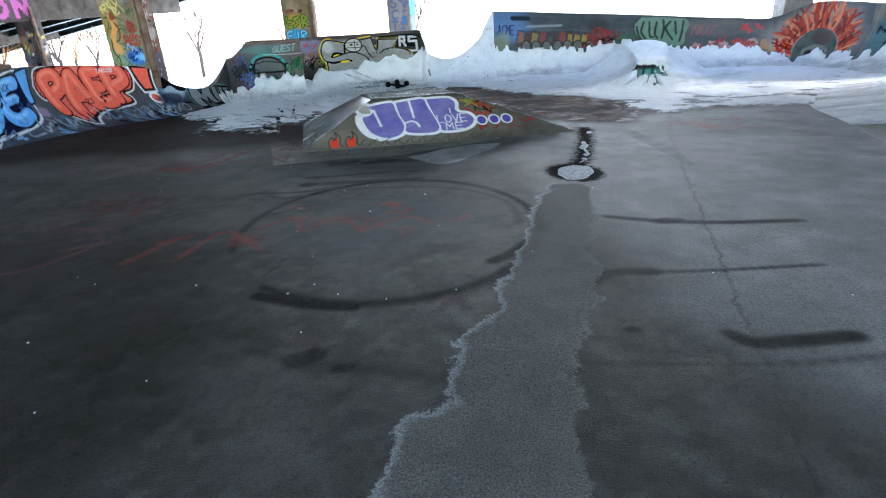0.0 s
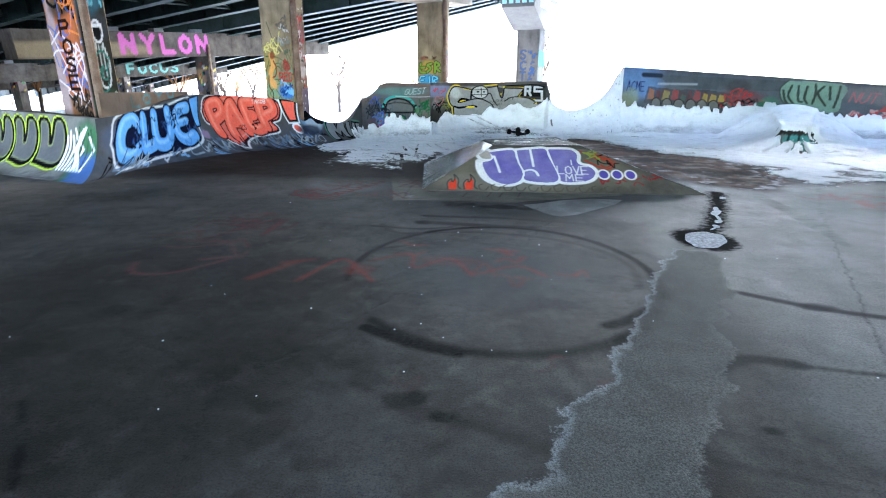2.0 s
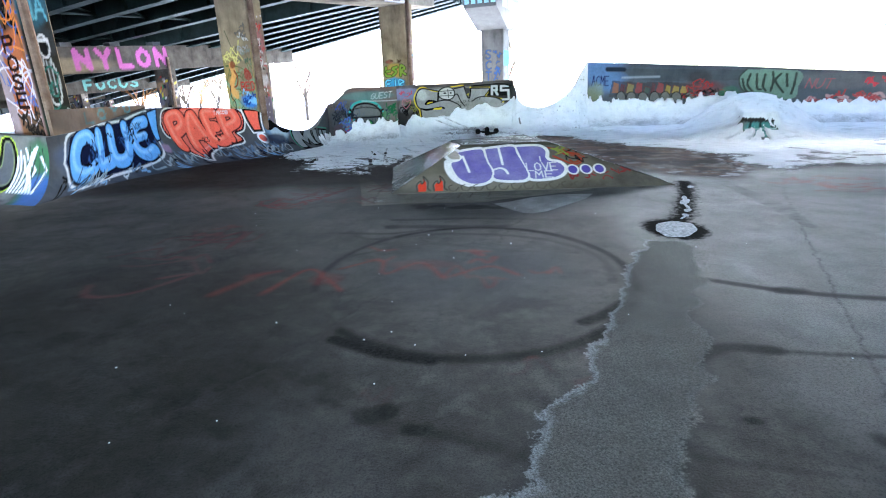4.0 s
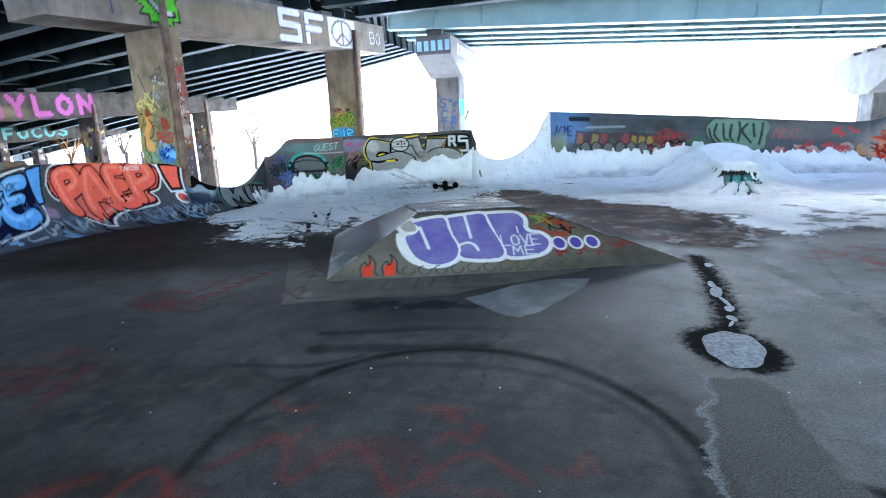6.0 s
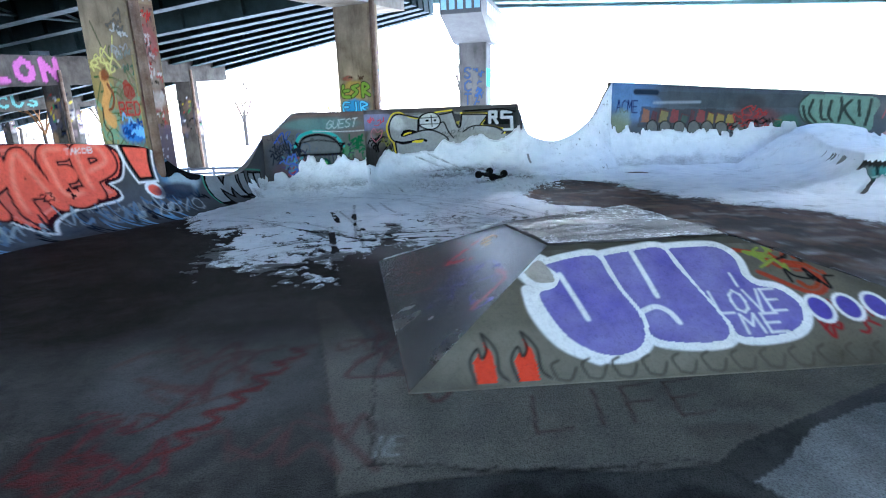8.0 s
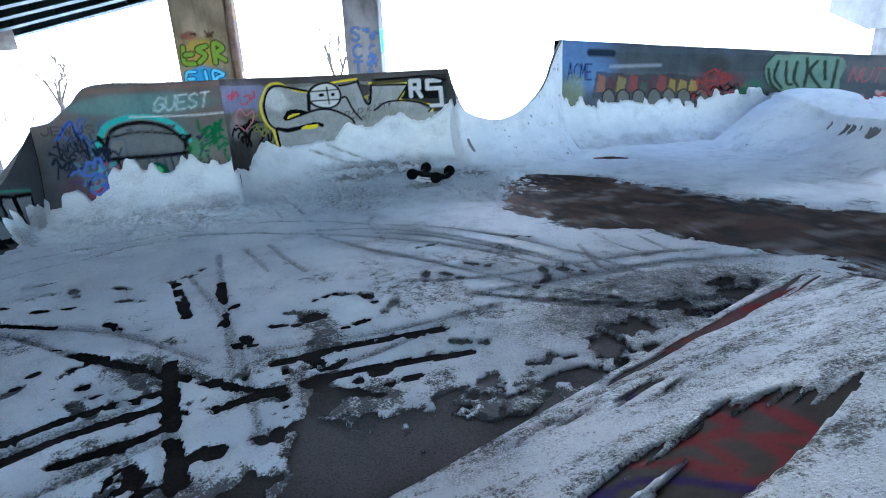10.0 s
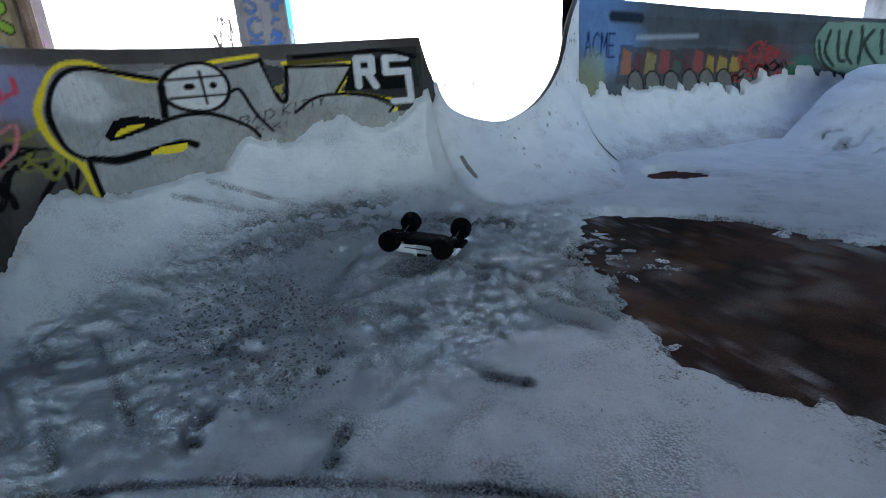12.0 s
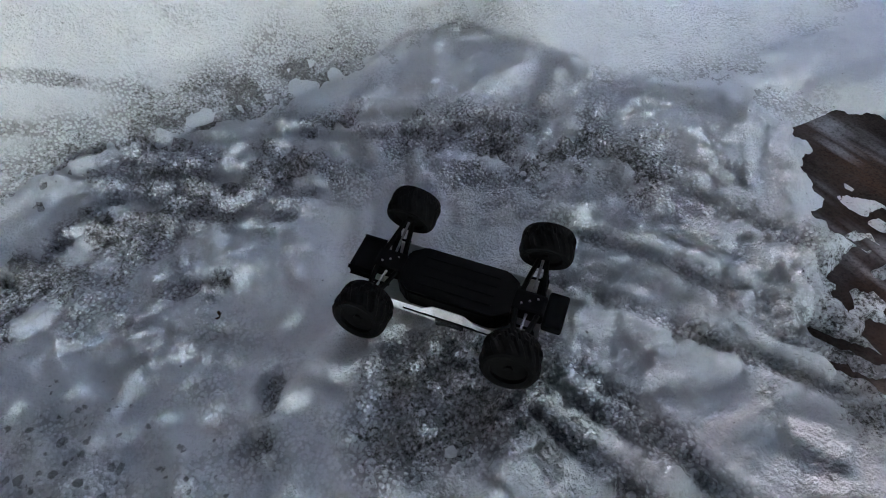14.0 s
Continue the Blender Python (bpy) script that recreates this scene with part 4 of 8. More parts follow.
    p.stroke([(2.08, 1.5), (2.1, 1.1)], 0.03, BLACK).stroke([(1.85, 1.42), (2.3, 1.44)], 0.03, BLACK).stroke([(1.85, 1.2), (2.32, 1.2)], 0.035, BLACK)
    p.cloud(1.99, 1.33, 0.05, 0.05, BLACK, 1.0, 1).cloud(2.2, 1.33, 0.05, 0.05, BLACK, 1.0, 2)
    p.stroke([(1.8, 1.35), (1.78, 0.98)], 0.06, BLACK)
    # beak and lips
    p.fill([(1.3, 0.84), (1.42, 1.0), (1.6, 1.02), (1.75, 0.94), (1.6, 0.84), (1.45, 0.76), (1.34, 0.76)], BLACK, curved=True)
    p.fill([(1.38, 0.8), (1.46, 0.9), (1.58, 0.92), (1.64, 0.9), (1.52, 0.82)], YELLOW, curved=True)
    p.curve([(1.4, 0.77), (1.65, 0.88), (1.95, 0.98), (2.25, 0.9), (2.5, 0.7), (2.62, 0.5)], 0.055, BLACK)
    p.curve([(1.12, 0.55), (1.35, 0.48), (1.6, 0.5), (1.85, 0.57), (1.95, 0.5)], 0.07, BLACK)
    p.fill([(1.6, 0.48), (1.75, 0.54), (1.9, 0.52), (1.82, 0.45)], YELLOW, curved=True)
    p.curve([(2.36, 1.22), (2.48, 1.25), (2.6, 0.95), (2.8, 0.55)], 0.045, BLACK)
    p.curve([(2.35, 1.52), (2.55, 1.55), (2.78, 1.6)], 0.045, BLACK)
    p.curve([(2.78, 1.6), (2.86, 1.35), (2.94, 1.08), (3.02, 1.05), (3.06, 1.3), (3.08, 1.5)], 0.06, BLACK)
    p.fill([(2.8, 1.55), (2.9, 1.2), (3.0, 1.1), (3.04, 1.5)], lin(60, 60, 62))
    p.fill([(2.88, 1.25), (2.97, 1.12), (3.02, 1.3)], lin(140, 130, 60))
    p.stroke([(3.08, 1.5), (3.95, 1.48), (3.7, 1.12)], 0.045, BLACK)
    p.curve([(3.12, 0.86), (3.4, 1.05), (3.75, 1.08), (4.2, 1.0), (4.48, 0.86), (4.42, 0.7)], 0.045, BLACK)
    p.fill([(3.7, 1.15), (4.75, 1.1), (4.8, 0.72), (4.55, 0.7), (4.5, 0.95), (4.0, 1.05)], lin(28, 28, 30), 0.9)
    p.fill([(3.95, 1.55), (4.85, 1.6), (4.9, 1.1), (3.8, 1.12)], lin(16, 19, 18), 1.0)
    p.fill([(4.78, 1.62), (5.0, 1.6), (5.0, 0.6), (4.8, 0.7)], lin(40, 46, 44), 0.9)
    p.fill([(3.1, 1.52), (4.9, 1.56), (4.9, 1.7), (3.1, 1.66)], lin(30, 32, 32), 0.9)
    for q in ([(4.02, 1.18), (4.02, 1.56), (4.22, 1.56), (4.22, 1.38), (4.02, 1.38)], [(4.15, 1.38), (4.26, 1.16)],
              [(4.72, 1.55), (4.42, 1.55), (4.42, 1.36), (4.74, 1.36), (4.76, 0.9), (4.5, 0.9)]):
        p.stroke(q, 0.1, lin(186, 188, 190))
    p.curve([(3.2, 1.62), (3.7, 1.64), (4.4, 1.66), (4.85, 1.55)], 0.06, BLACK)
    p.letter("BAD", 2.4, 0.72, 0.14, 0.12, 0.016, BLACK, 0.3, 0.03, 0.03).letter("KITTY", 2.95, 0.84, 0.14, 0.09, 0.016, BLACK, 0.3, 0.03, 0.02).letter("KIKI", 2.6, 0.6, 0.1, 0.08, 0.012, BLACK, 0.4)


def big(p):
    """The long far wall: grey and blue ground with several pieces."""
    p.c[..., :3], p.c[..., 3] = lin(70, 80, 90), 0.8
    p.cloud(0.6, 1.9, 1.0, 0.8, lin(92, 128, 176), 0.85, 2)
    p.cloud(3.0, 2.0, 2.2, 0.5, lin(58, 72, 84), 0.8, 3)
    p.fill([(1.0, 2.02), (5.6, 2.1), (5.6, 1.7), (2.6, 1.62), (1.6, 1.72), (1.4, 1.9)], lin(50, 62, 70), 0.8, mottle=0.3)
    p.stroke([(0.75, 2.0), (1.35, 2.0)], 0.16, lin(34, 44, 58), 0.03)
    p.stroke([(1.3, 1.72), (2.6, 1.78)], 0.07, lin(170, 180, 190), 0.03, 0.6)
    p.letter("ACME", 0.2, 1.45, 0.32, 0.13, 0.03, lin(24, 40, 90), 0.25)
    p.cloud(0.35, 1.2, 0.35, 0.4, lin(150, 160, 110), 0.5, 5)
    rng = np.random.default_rng(5)
    p.fill([(0.85, 1.05), (0.95, 1.62), (1.9, 1.56), (3.0, 1.6), (3.8, 1.5), (3.9, 1.0)], lin(30, 24, 26), 0.8, mottle=0.5)
    x = 0.95
    for k in range(13):
        wide = 0.12 + 0.16 * rng.random()
        top = 1.42 + 0.18 * rng.random()
        col = (lin(176, 150, 50), lin(150, 44, 44), lin(160, 96, 40), lin(96, 26, 34), lin(150, 136, 66), lin(60, 90, 80))[rng.integers(6)]
        p.fill([(x, 1.2), (x + 0.04 + 0.05 * rng.random(), top), (x + wide, top - 0.06), (x + wide - 0.04 * rng.random(), 1.18)], col, 0.8, mottle=0.4)
        if k % 3:
            p.stroke([(x, 1.2), (x + 0.05, top), (x + wide, top - 0.05)], 0.03, lin(90, 22, 26), much=0.7)
        x += wide + 0.04
    for k in range(7):
        q = 1.05 + 0.4 * k + 0.08 * rng.random()
        p.bubble([(q, 0.92), (q + 0.04, 1.16), (q + 0.2, 1.22 + 0.04 * rng.random()), (q + 0.34, 1.1), (q + 0.3, 0.85)], lin(104, 108, 104), BLACK, None, 0.03, mottle=0.4)
    p.cloud(4.2, 1.4, 0.9, 0.35, lin(96, 38, 44), 0.7, 1)
    p.cloud(3.95, 1.8, 0.5, 0.3, lin(28, 36, 42), 0.8, 4)
    p.scribble(3.3, 1.1, 1.6, 0.5, lin(150, 40, 40), 14, 0.03, 8).scribble(3.4, 1.0, 1.6, 0.4, BLACK, 10, 0.03, 9)
    p.cloud(5.0, 1.2, 0.4, 0.3, lin(40, 110, 84), 0.7, 2)
    # tall green letters
    green, dim = lin(128, 168, 146), lin(36, 52, 46)
    p.fill([(5.5, 2.12), (5.3, 1.8), (5.42, 1.35), (5.75, 1.15), (6.95, 1.0), (7.1, 1.5), (7.2, 1.95), (6.9, 2.15)], green, 0.75, curved=True, mottle=0.3)
    for pts in ([(5.62, 1.95), (5.56, 1.55), (5.75, 1.25)], [(5.82, 1.95), (5.88, 1.4), (6.0, 1.35)], [(6.08, 1.95), (6.05, 1.5), (6.15, 1.3)], [(6.3, 2.05), (6.35, 1.7), (6.3, 1.3)], [(6.55, 2.0), (6.42, 1.7), (6.68, 1.25)], [(6.78, 1.5), (6.72, 2.0)], [(7.0, 2.05), (6.98, 1.6), (6.92, 1.2)], [(5.38, 1.75), (5.5, 1.35), (5.8, 1.08)]):
        p.curve(pts, 0.075, dim, much=0.9)
    p.curve([(5.5, 2.14), (5.28, 1.8), (5.4, 1.35), (5.75, 1.12)], 0.05, dim, much=0.8)
    p.cloud(8.3, 1.8, 1.4, 0.5, lin(108, 108, 112), 0.7, 6)
    p.letter("NUT", 7.3, 1.45, 0.4, 0.2, 0.03, lin(170, 90, 96), 0.3, 0.1)
    p.scribble(8.9, 1.7, 0.6, 0.3, lin(200, 70, 80), 6, 0.05, 3)
    p.scribble(7.3, 0.85, 2.1, 0.45, lin(190, 150, 150), 10, 0.09, 14, much=0.5).scribble(7.3, 0.85, 2.1, 0.45, lin(176, 52, 56), 18, 0.035, 15, much=0.8)
    p.bubble([(9.6, 0.8), (9.65, 1.3), (10.2, 1.35), (10.6, 1.1), (10.5, 0.75)], lin(170, 120, 40), lin(80, 40, 20), None, 0.04)
    p.scribble(9.5, 0.8, 1.0, 0.5, lin(70, 30, 24), 6, 0.04, 12)


def flames(p, a0):
    """A dark dome with a plain pale shape under it, ringed by flames."""
    cx = a0 + 1.35
    p.cloud(cx, 1.3, 2.0, 1.5, lin(150, 148, 150), 0.8, 2)
    rng = np.random.default_rng(9)
    for k in range(150):
        ang = math.pi * (-0.12 + 1.24 * rng.random())
        far = 0.45 + 0.6 * rng.random()
        x0, z0 = cx - math.cos(ang) * 0.8, 0.75 + math.sin(ang) * 0.75
        dx, dz = -math.cos(ang) * 0.62 * far, (0.5 + max(0, math.sin(ang)) * 0.75) * far
        col = (lin(170, 50, 34), lin(196, 84, 50), lin(150, 38, 28), lin(214, 130, 96), lin(120, 30, 24))[k % 5]
        bend = 0.08 * rng.normal()
        p.curve([(x0, z0), (x0 + dx * 0.5 + bend, z0 + dz * 0.45), (x0 + dx - bend, z0 + dz)], 0.035 + 0.05 * rng.random(), col, much=0.85)
    for k in range(12):
        t = math.pi * (0.06 + 0.08 * k)
        x0, z0 = cx - math.cos(t) * 0.98, 0.7 + math.sin(t) * 1.0
        p.stroke([(x0, z0 - 0.07), (x0 + 0.03, z0 + 0.09)], 0.06, lin(40, 18, 18), much=0.85)
    dome = [(cx - math.cos(t) * 0.72, 0.68 + math.sin(t) * 0.8) for t in np.linspace(0, math.pi, 24)]
    p.fill(dome + [(cx + 0.72, 0.2), (cx - 0.72, 0.2)], lin(30, 66, 56), mottle=0.4)
    p.cloud(cx + 0.15, 1.1, 0.4, 0.35, lin(84, 44, 48), 0.6, 4)
    p.fill([(cx - 0.4, 0.25), (cx - 0.42, 0.7), (cx, 0.86), (cx + 0.42, 0.7), (cx + 0.4, 0.25)], lin(128, 132, 130), 0.8, curved=True)
    p.cloud(cx - 0.2, 0.55, 0.17, 0.16, BLACK, 0.95, 1).cloud(cx + 0.22, 0.55, 0.17, 0.16, BLACK, 0.95, 2)


def left_wall(p, length):
    """Blue, coral and black pieces on the near side bank; a runs from the near corner to the notch."""
    p.a = p.a * 1.078
    p.b = p.b * 0.96
    p.c[..., :3], p.c[..., 3] = lin(44, 50, 60), 0.7
    p.cloud(3, 0.2, 4, 0.3, lin(40, 62, 84), 0.6, 2)
    p.scribble(0.3, 0.02, 7.0, 0.3, lin(120, 160, 200), 30, 0.03, 41).scribble(0.3, 0.02, 7.0, 0.25, lin(190, 196, 200), 24, 0.022, 42).scribble(0.3, 0.0, 7.5, 0.3, BLACK, 22, 0.04, 43)
    p.cloud(5.5, 0.3, 2.5, 0.35, lin(38, 50, 70), 0.7, 4)
    # pale blue letters
    blue, deep = lin(104, 164, 228), lin(16, 22, 48)
    p.cloud(1.9, 0.55, 1.7, 0.5, lin(40, 90, 150), 0.7, 3)
    p.curve([(0.35, 0.5), (0.5, 0.95), (1.2, 1.08), (2.4, 1.12), (3.0, 1.22), (3.5, 1.28), (3.65, 0.9), (3.65, 0.35), (3.0, 0.16), (1.8, 0.1), (0.7, 0.08), (0.35, 0.5)], 0.05, lin(200, 202, 206))
    p.fill([(0.4, 0.5), (0.55, 0.92), (1.2, 1.04), (2.4, 1.08), (3.0, 1.17), (3.45, 1.23), (3.6, 0.9), (3.6, 0.36), (3.0, 0.2), (1.8, 0.14), (0.7, 0.12)], deep)
    letters = [[(1.32, 0.74), (1.12, 0.9), (0.78, 0.84), (0.62, 0.58), (0.7, 0.32), (1.02, 0.24), (1.3, 0.36)], [(1.52, 0.92), (1.5, 0.6), (1.56, 0.34), (1.9, 0.36)],
               [(1.98, 0.96), (1.96, 0.6), (2.08, 0.36), (2.4, 0.36), (2.56, 0.62), (2.52, 1.0)], [(3.36, 1.06), (3.0, 1.02), (2.8, 0.84), (2.84, 0.5), (3.1, 0.36), (3.44, 0.44)], [(2.9, 0.72), (3.3, 0.76)]]
    shine = lin(150, 196, 240)
    for k, q in enumerate(letters):
        p.curve(q, 0.34 if k < 4 else 0.24, lin(10, 14, 34))
    for k, q in enumerate(letters):
        p.curve(q, 0.25 if k < 4 else 0.15, blue, soft=0.02).curve([(a - 0.03, b + 0.05) for a, b in q], 0.06, shine, soft=0.04, much=0.6)
    p.scribble(0.6, 0.25, 2.9, 0.6, lin(56, 96, 160), 10, 0.03, 17, much=0.3, soft=0.03)
    p.letter("KENOK", 2.6, 0.92, 0.13, 0.09, 0.015, deep, 0.3, 0.02).scribble(0.7, 0.5, 2.6, 0.4, deep, 12, 0.02, 3).scribble(0.8, 0.3, 0.5, 0.12, BLACK, 5, 0.02, 4)
    p.fill([(3.5, 1.25), (3.9, 1.32), (3.78, 0.62), (3.64, 0.6)], blue).stroke([(3.5, 1.25), (3.9, 1.32), (3.78, 0.62), (3.64, 0.6), (3.5, 1.25)], 0.04, deep)
    p.cloud(3.8, 0.42, 0.14, 0.13, lin(150, 120, 150), 0.9, 2)
    # coral letters
    coral, maroon = lin(236, 104, 84), lin(46, 16, 26)
    union = [(4.02, 0.95), (4.15, 1.22), (4.6, 1.28), (5.2, 1.3), (5.7, 1.28), (6.2, 1.25), (6.52, 1.05), (6.42, 0.72), (6.12, 0.62), (6.2, 0.42), (5.75, 0.36), (5.3, 0.34), (4.9, 0.24), (4.6, 0.12), (4.38, 0.3), (4.3, 0.5), (4.32, 0.62), (4.08, 0.72)]
    loop = spline(union + [union[0]], 140)[0]
    p.stroke(loop, 0.16, lin(214, 214, 216)).stroke(loop, 0.09, maroon).fill(loop, coral, mottle=0.25)
    p.cloud(4.35, 1.05, 0.4, 0.22, lin(226, 140, 132), 0.6, 3).cloud(5.6, 1.2, 0.8, 0.12, lin(230, 130, 112), 0.5, 5)
    forms = [[[(4.3, 0.42), (4.26, 0.8), (4.24, 1.08), (4.56, 1.14), (4.64, 0.9), (4.42, 0.76)]], [[(4.7, 0.3), (4.82, 0.8), (4.98, 1.12), (5.12, 0.8), (5.22, 0.42)], [(4.86, 0.66), (5.12, 0.64)]],
             [[(5.66, 1.14), (5.4, 1.12), (5.42, 0.78), (5.44, 0.46), (5.72, 0.46)], [(5.44, 0.8), (5.64, 0.8)]], [[(5.9, 0.5), (5.9, 0.85), (5.92, 1.12), (6.22, 1.14), (6.32, 0.9), (6.0, 0.76)]]]
    for strokes in forms:
        for q in strokes:
            p.curve(q, 0.32, maroon)
    for strokes in forms:
        for q in strokes:
            p.curve(q, 0.25, coral, soft=0.02)
        p.curve([(a - 0.02, b + 0.05) for a, b in strokes[0]], 0.05, lin(246, 150, 130), soft=0.04, much=0.5)
    p.letter("23", 5.02, 0.46, 0.1, 0.08, 0.018, maroon, 0.4).scribble(5.4, 0.45, 0.3, 0.12, maroon, 3, 0.018, 2).letter("TAKOB", 5.7, 1.1, 0.08, 0.07, 0.012, WHITE, 0.3)
    # exclamation mark
    p.fill([(6.6, 1.18), (7.05, 1.14), (6.98, 0.62), (6.74, 0.62)], coral).stroke([(6.6, 1.18), (7.05, 1.14), (6.98, 0.62), (6.74, 0.62), (6.6, 1.18)], 0.05, BLACK)
    p.stroke([(6.53, 1.24), (7.12, 1.2), (7.04, 0.56), (6.68, 0.56), (6.53, 1.24)], 0.04, WHITE)
    ring = [(6.88 + 0.14 * math.cos(a), 0.42 + 0.12 * math.sin(a)) for a in np.linspace(0, math.tau, 16)]
    p.fill(ring, coral).stroke(ring, 0.05, WHITE)
    p.cloud(7.5, 0.6, 0.5, 0.4, lin(90, 150, 200), 0.7, 3)
    p.cloud(7.55, 0.5, 0.4, 0.2, lin(190, 200, 206), 0.7, 2)
    p.fill([(7.15, 0.62), (7.25, 0.82), (7.5, 0.93), (7.8, 0.88), (7.95, 0.66), (7.92, 0.5), (7.7, 0.52), (7.5, 0.66), (7.3, 0.6)], BLACK, curved=True)
    p.cloud(7.3, 0.35, 0.5, 0.18, NAVY, 0.9, 2)
    rng = np.random.default_rng(77)
    for k in range(34):
        x, low = 0.6 + 7.0 * rng.random(), 0.02 + 0.1 * rng.random()
        tall = 0.12 + 0.16 * rng.random()
        p.curve([(x, low + tall), (x + 0.05 * rng.normal(), low), (x + 0.18 + 0.1 * rng.random(), low + tall * rng.random()), (x + 0.12, low)], 0.018 + 0.012 * rng.random(), (lin(150, 166, 176), lin(90, 120, 150), lin(30, 34, 44))[k % 3], much=0.75)
    p.letter("XOXO", 6.5, 0.06, 0.15, 0.22, 0.016, lin(190, 194, 198), 0.25, 0.1, much=0.7)
    # silver letters by the notch
    for q in ([(8.0, 0.08), (8.06, 0.56), (8.3, 0.55), (8.42, 0.32), (8.55, 0.54), (8.8, 0.51), (8.84, 0.1), (8.64, 0.12), (8.6, 0.3), (8.45, 0.15), (8.3, 0.3), (8.22, 0.08)],
              [(8.92, 0.12), (8.94, 0.5), (9.12, 0.49), (9.12, 0.22), (9.26, 0.22), (9.3, 0.47), (9.46, 0.44), (9.42, 0.1)],
              [(9.52, 0.12), (9.54, 0.44), (9.85, 0.42), (9.84, 0.32), (9.68, 0.32), (9.68, 0.2), (9.86, 0.2), (9.86, 0.1)]):
        p.stroke(q + [q[0]], 0.1, BLACK).fill(q, lin(138, 142, 146), mottle=0.4)
    p.stroke([(7.95, 0.08), (8.0, 0.62), (9.2, 0.56), (9.9, 0.48)], 0.025, lin(60, 150, 120))


def side_wall(p, length):
    """Black and chrome letters on the bank that turns away."""
    e = length
    p.cloud(e - 0.2, 0.4, 0.6, 0.7, lin(40, 110, 60), 0.8, 2)
    p.cloud(e - 0.1, 0.15, 0.5, 0.3, lin(50, 90, 170), 0.8, 3)
    for k in range(6):
        x = e - 1.6 - 0.85 * k
        p.bubble([(x, 0.2), (x + 0.02, 0.9), (x + 0.3, 0.95), (x + 0.34, 0.5), (x + 0.5, 0.95), (x + 0.75, 0.9), (x + 0.7, 0.2)], lin(90, 90, 96), BLACK, lin(180, 200, 70), 0.07, 0.03, mottle=0.4)
    rng = np.random.default_rng(4)
    for k in range(9):
        x = e - 0.75 + 0.07 * k
        p.stroke([(x, 0.95 - 0.3 * rng.random()), (x + 0.12 * rng.normal(), 0.45), (x - 0.1, 0.12)], 0.05, WHITE)
        p.stroke([(x + 0.04, 0.9 - 0.3 * rng.random()), (x + 0.1 * rng.normal(), 0.4), (x - 0.06, 0.15)], 0.02, BLACK)


def bank_thing(name, bank, painter, label, snow=None, material=WALL, dirt_shade=None, teeth=1.0):
    p = bank.paint()
    painter(p)
    ob = tagged(part(name, bank.mesh(name, p.c), material), label, "wall", kind="structure")
    bank.ends("end_face", ob, material)
    if snow:
        edge, thick, seed = snow
        tagged(part("snow_bank", bank.snow(edge, thick, seed, teeth=teeth, dirt_shade=dirt_shade or (lambda a, z: 0.02 + 0.5 * smooth01(0.34 - z, 0, 0.25) * WAVES[3].many(a, z * 2, 0.25))), SNOW), "wind-packed snow clinging to the foot of the wall", "snow", kind="stuff")
    return ob


B_SIDE = Bank([(-15.5, 11.4), (-12.5, 10.6), (-10.4, 9.6), (-8.5, 8.8), (-6.35, 8.1)], [(-15.3, 12.6, 1.1), (-12.3, 11.6, 1.1), (-10.5, 10.5, 1.1), (-8.6, 9.75, 1.08), (-6.8, 9.25, 1.0)], 0.03, 0.03)
bank_thing("wall_west", B_SIDE, lambda p: side_wall(p, B_SIDE.s[-1]), "concrete bank with black and chrome graffiti letters")
B_LEFT = Bank([(-6.35, 8.1), (-6.45, 9.05), (-6.45, 10.2), (-6.25, 11.5), (-5.8, 12.7), (-5.2, 13.5), (-4.65, 14.15), (-4.25, 14.6), (-3.95, 15.05), (-3.62, 15.6), (-3.5, 16.15), (-3.72, 16.62)],
              [(-6.8, 9.25, 1.0), (-6.75, 10.0, 1.06), (-6.88, 11.0, 1.18), (-6.88, 12.0, 1.3), (-6.85, 12.9, 1.38), (-6.45, 14.0, 1.34), (-5.9, 14.75, 1.27), (-5.3, 15.2, 1.16), (-4.85, 15.55, 0.7), (-4.4, 16.1, 0.52), (-4.12, 16.8, 0.58), (-3.97, 17.72, 1.18)], 0.02, 0.02)
bank_thing("wall_left", B_LEFT, lambda p: left_wall(p, B_LEFT.s[-1]), "concrete bank with pale blue and coral graffiti letters",
           (lambda s: 0.30 - 3.0 * np.clip(8.5 - s, 0, 1) + 0.35 * smooth01(s, 9.4, 10.2), 0.05, 1), teeth=0.6)


def upper_ledge():
    """Raised parapet behind the blue letters."""
    lip, out, s = B_LEFT.lip, B_LEFT.out, B_LEFT.s
    pick = np.flatnonzero((s > 0.05) & (s < 3.62))[::3]
    rows = []
    for w, z in ((0.28, None), (0.29, 1.46), (0.30, 1.47), (0.62, 1.47), (0.63, 1.46), (0.64, -0.1)):
        rows.append(np.c_[lip[pick, :2] + out[pick] * w, np.full(len(pick), z) if z is not None else lip[pick, 2] - 0.1])
    P = np.array([rows[0]] + [rows[0] + (rows[1] - rows[0]) * k / 12 for k in range(1, 12)] + rows[1:])
    p = Paint(np.broadcast_to(s[pick], P.shape[:2]), P[..., 2])
    p.c[...] = (*lin(112, 88, 66), 0.7)
    for k in range(4):
        p.letter("LOYO"[k], 0.9 + 0.55 * k, 1.18 + 0.05 * k, 0.2, 0.3, 0.06, lin(84, 130, 136), much=0.9)
    p.cloud(0.5, 1.3, 0.7, 0.3, lin(50, 34, 26), 0.6, 2)
    tagged(part("wall_parapet", grid_mesh("wall_parapet", P, colours=p.c), WALL), "rust-stained concrete parapet with faded teal letters", "wall", kind="structure")


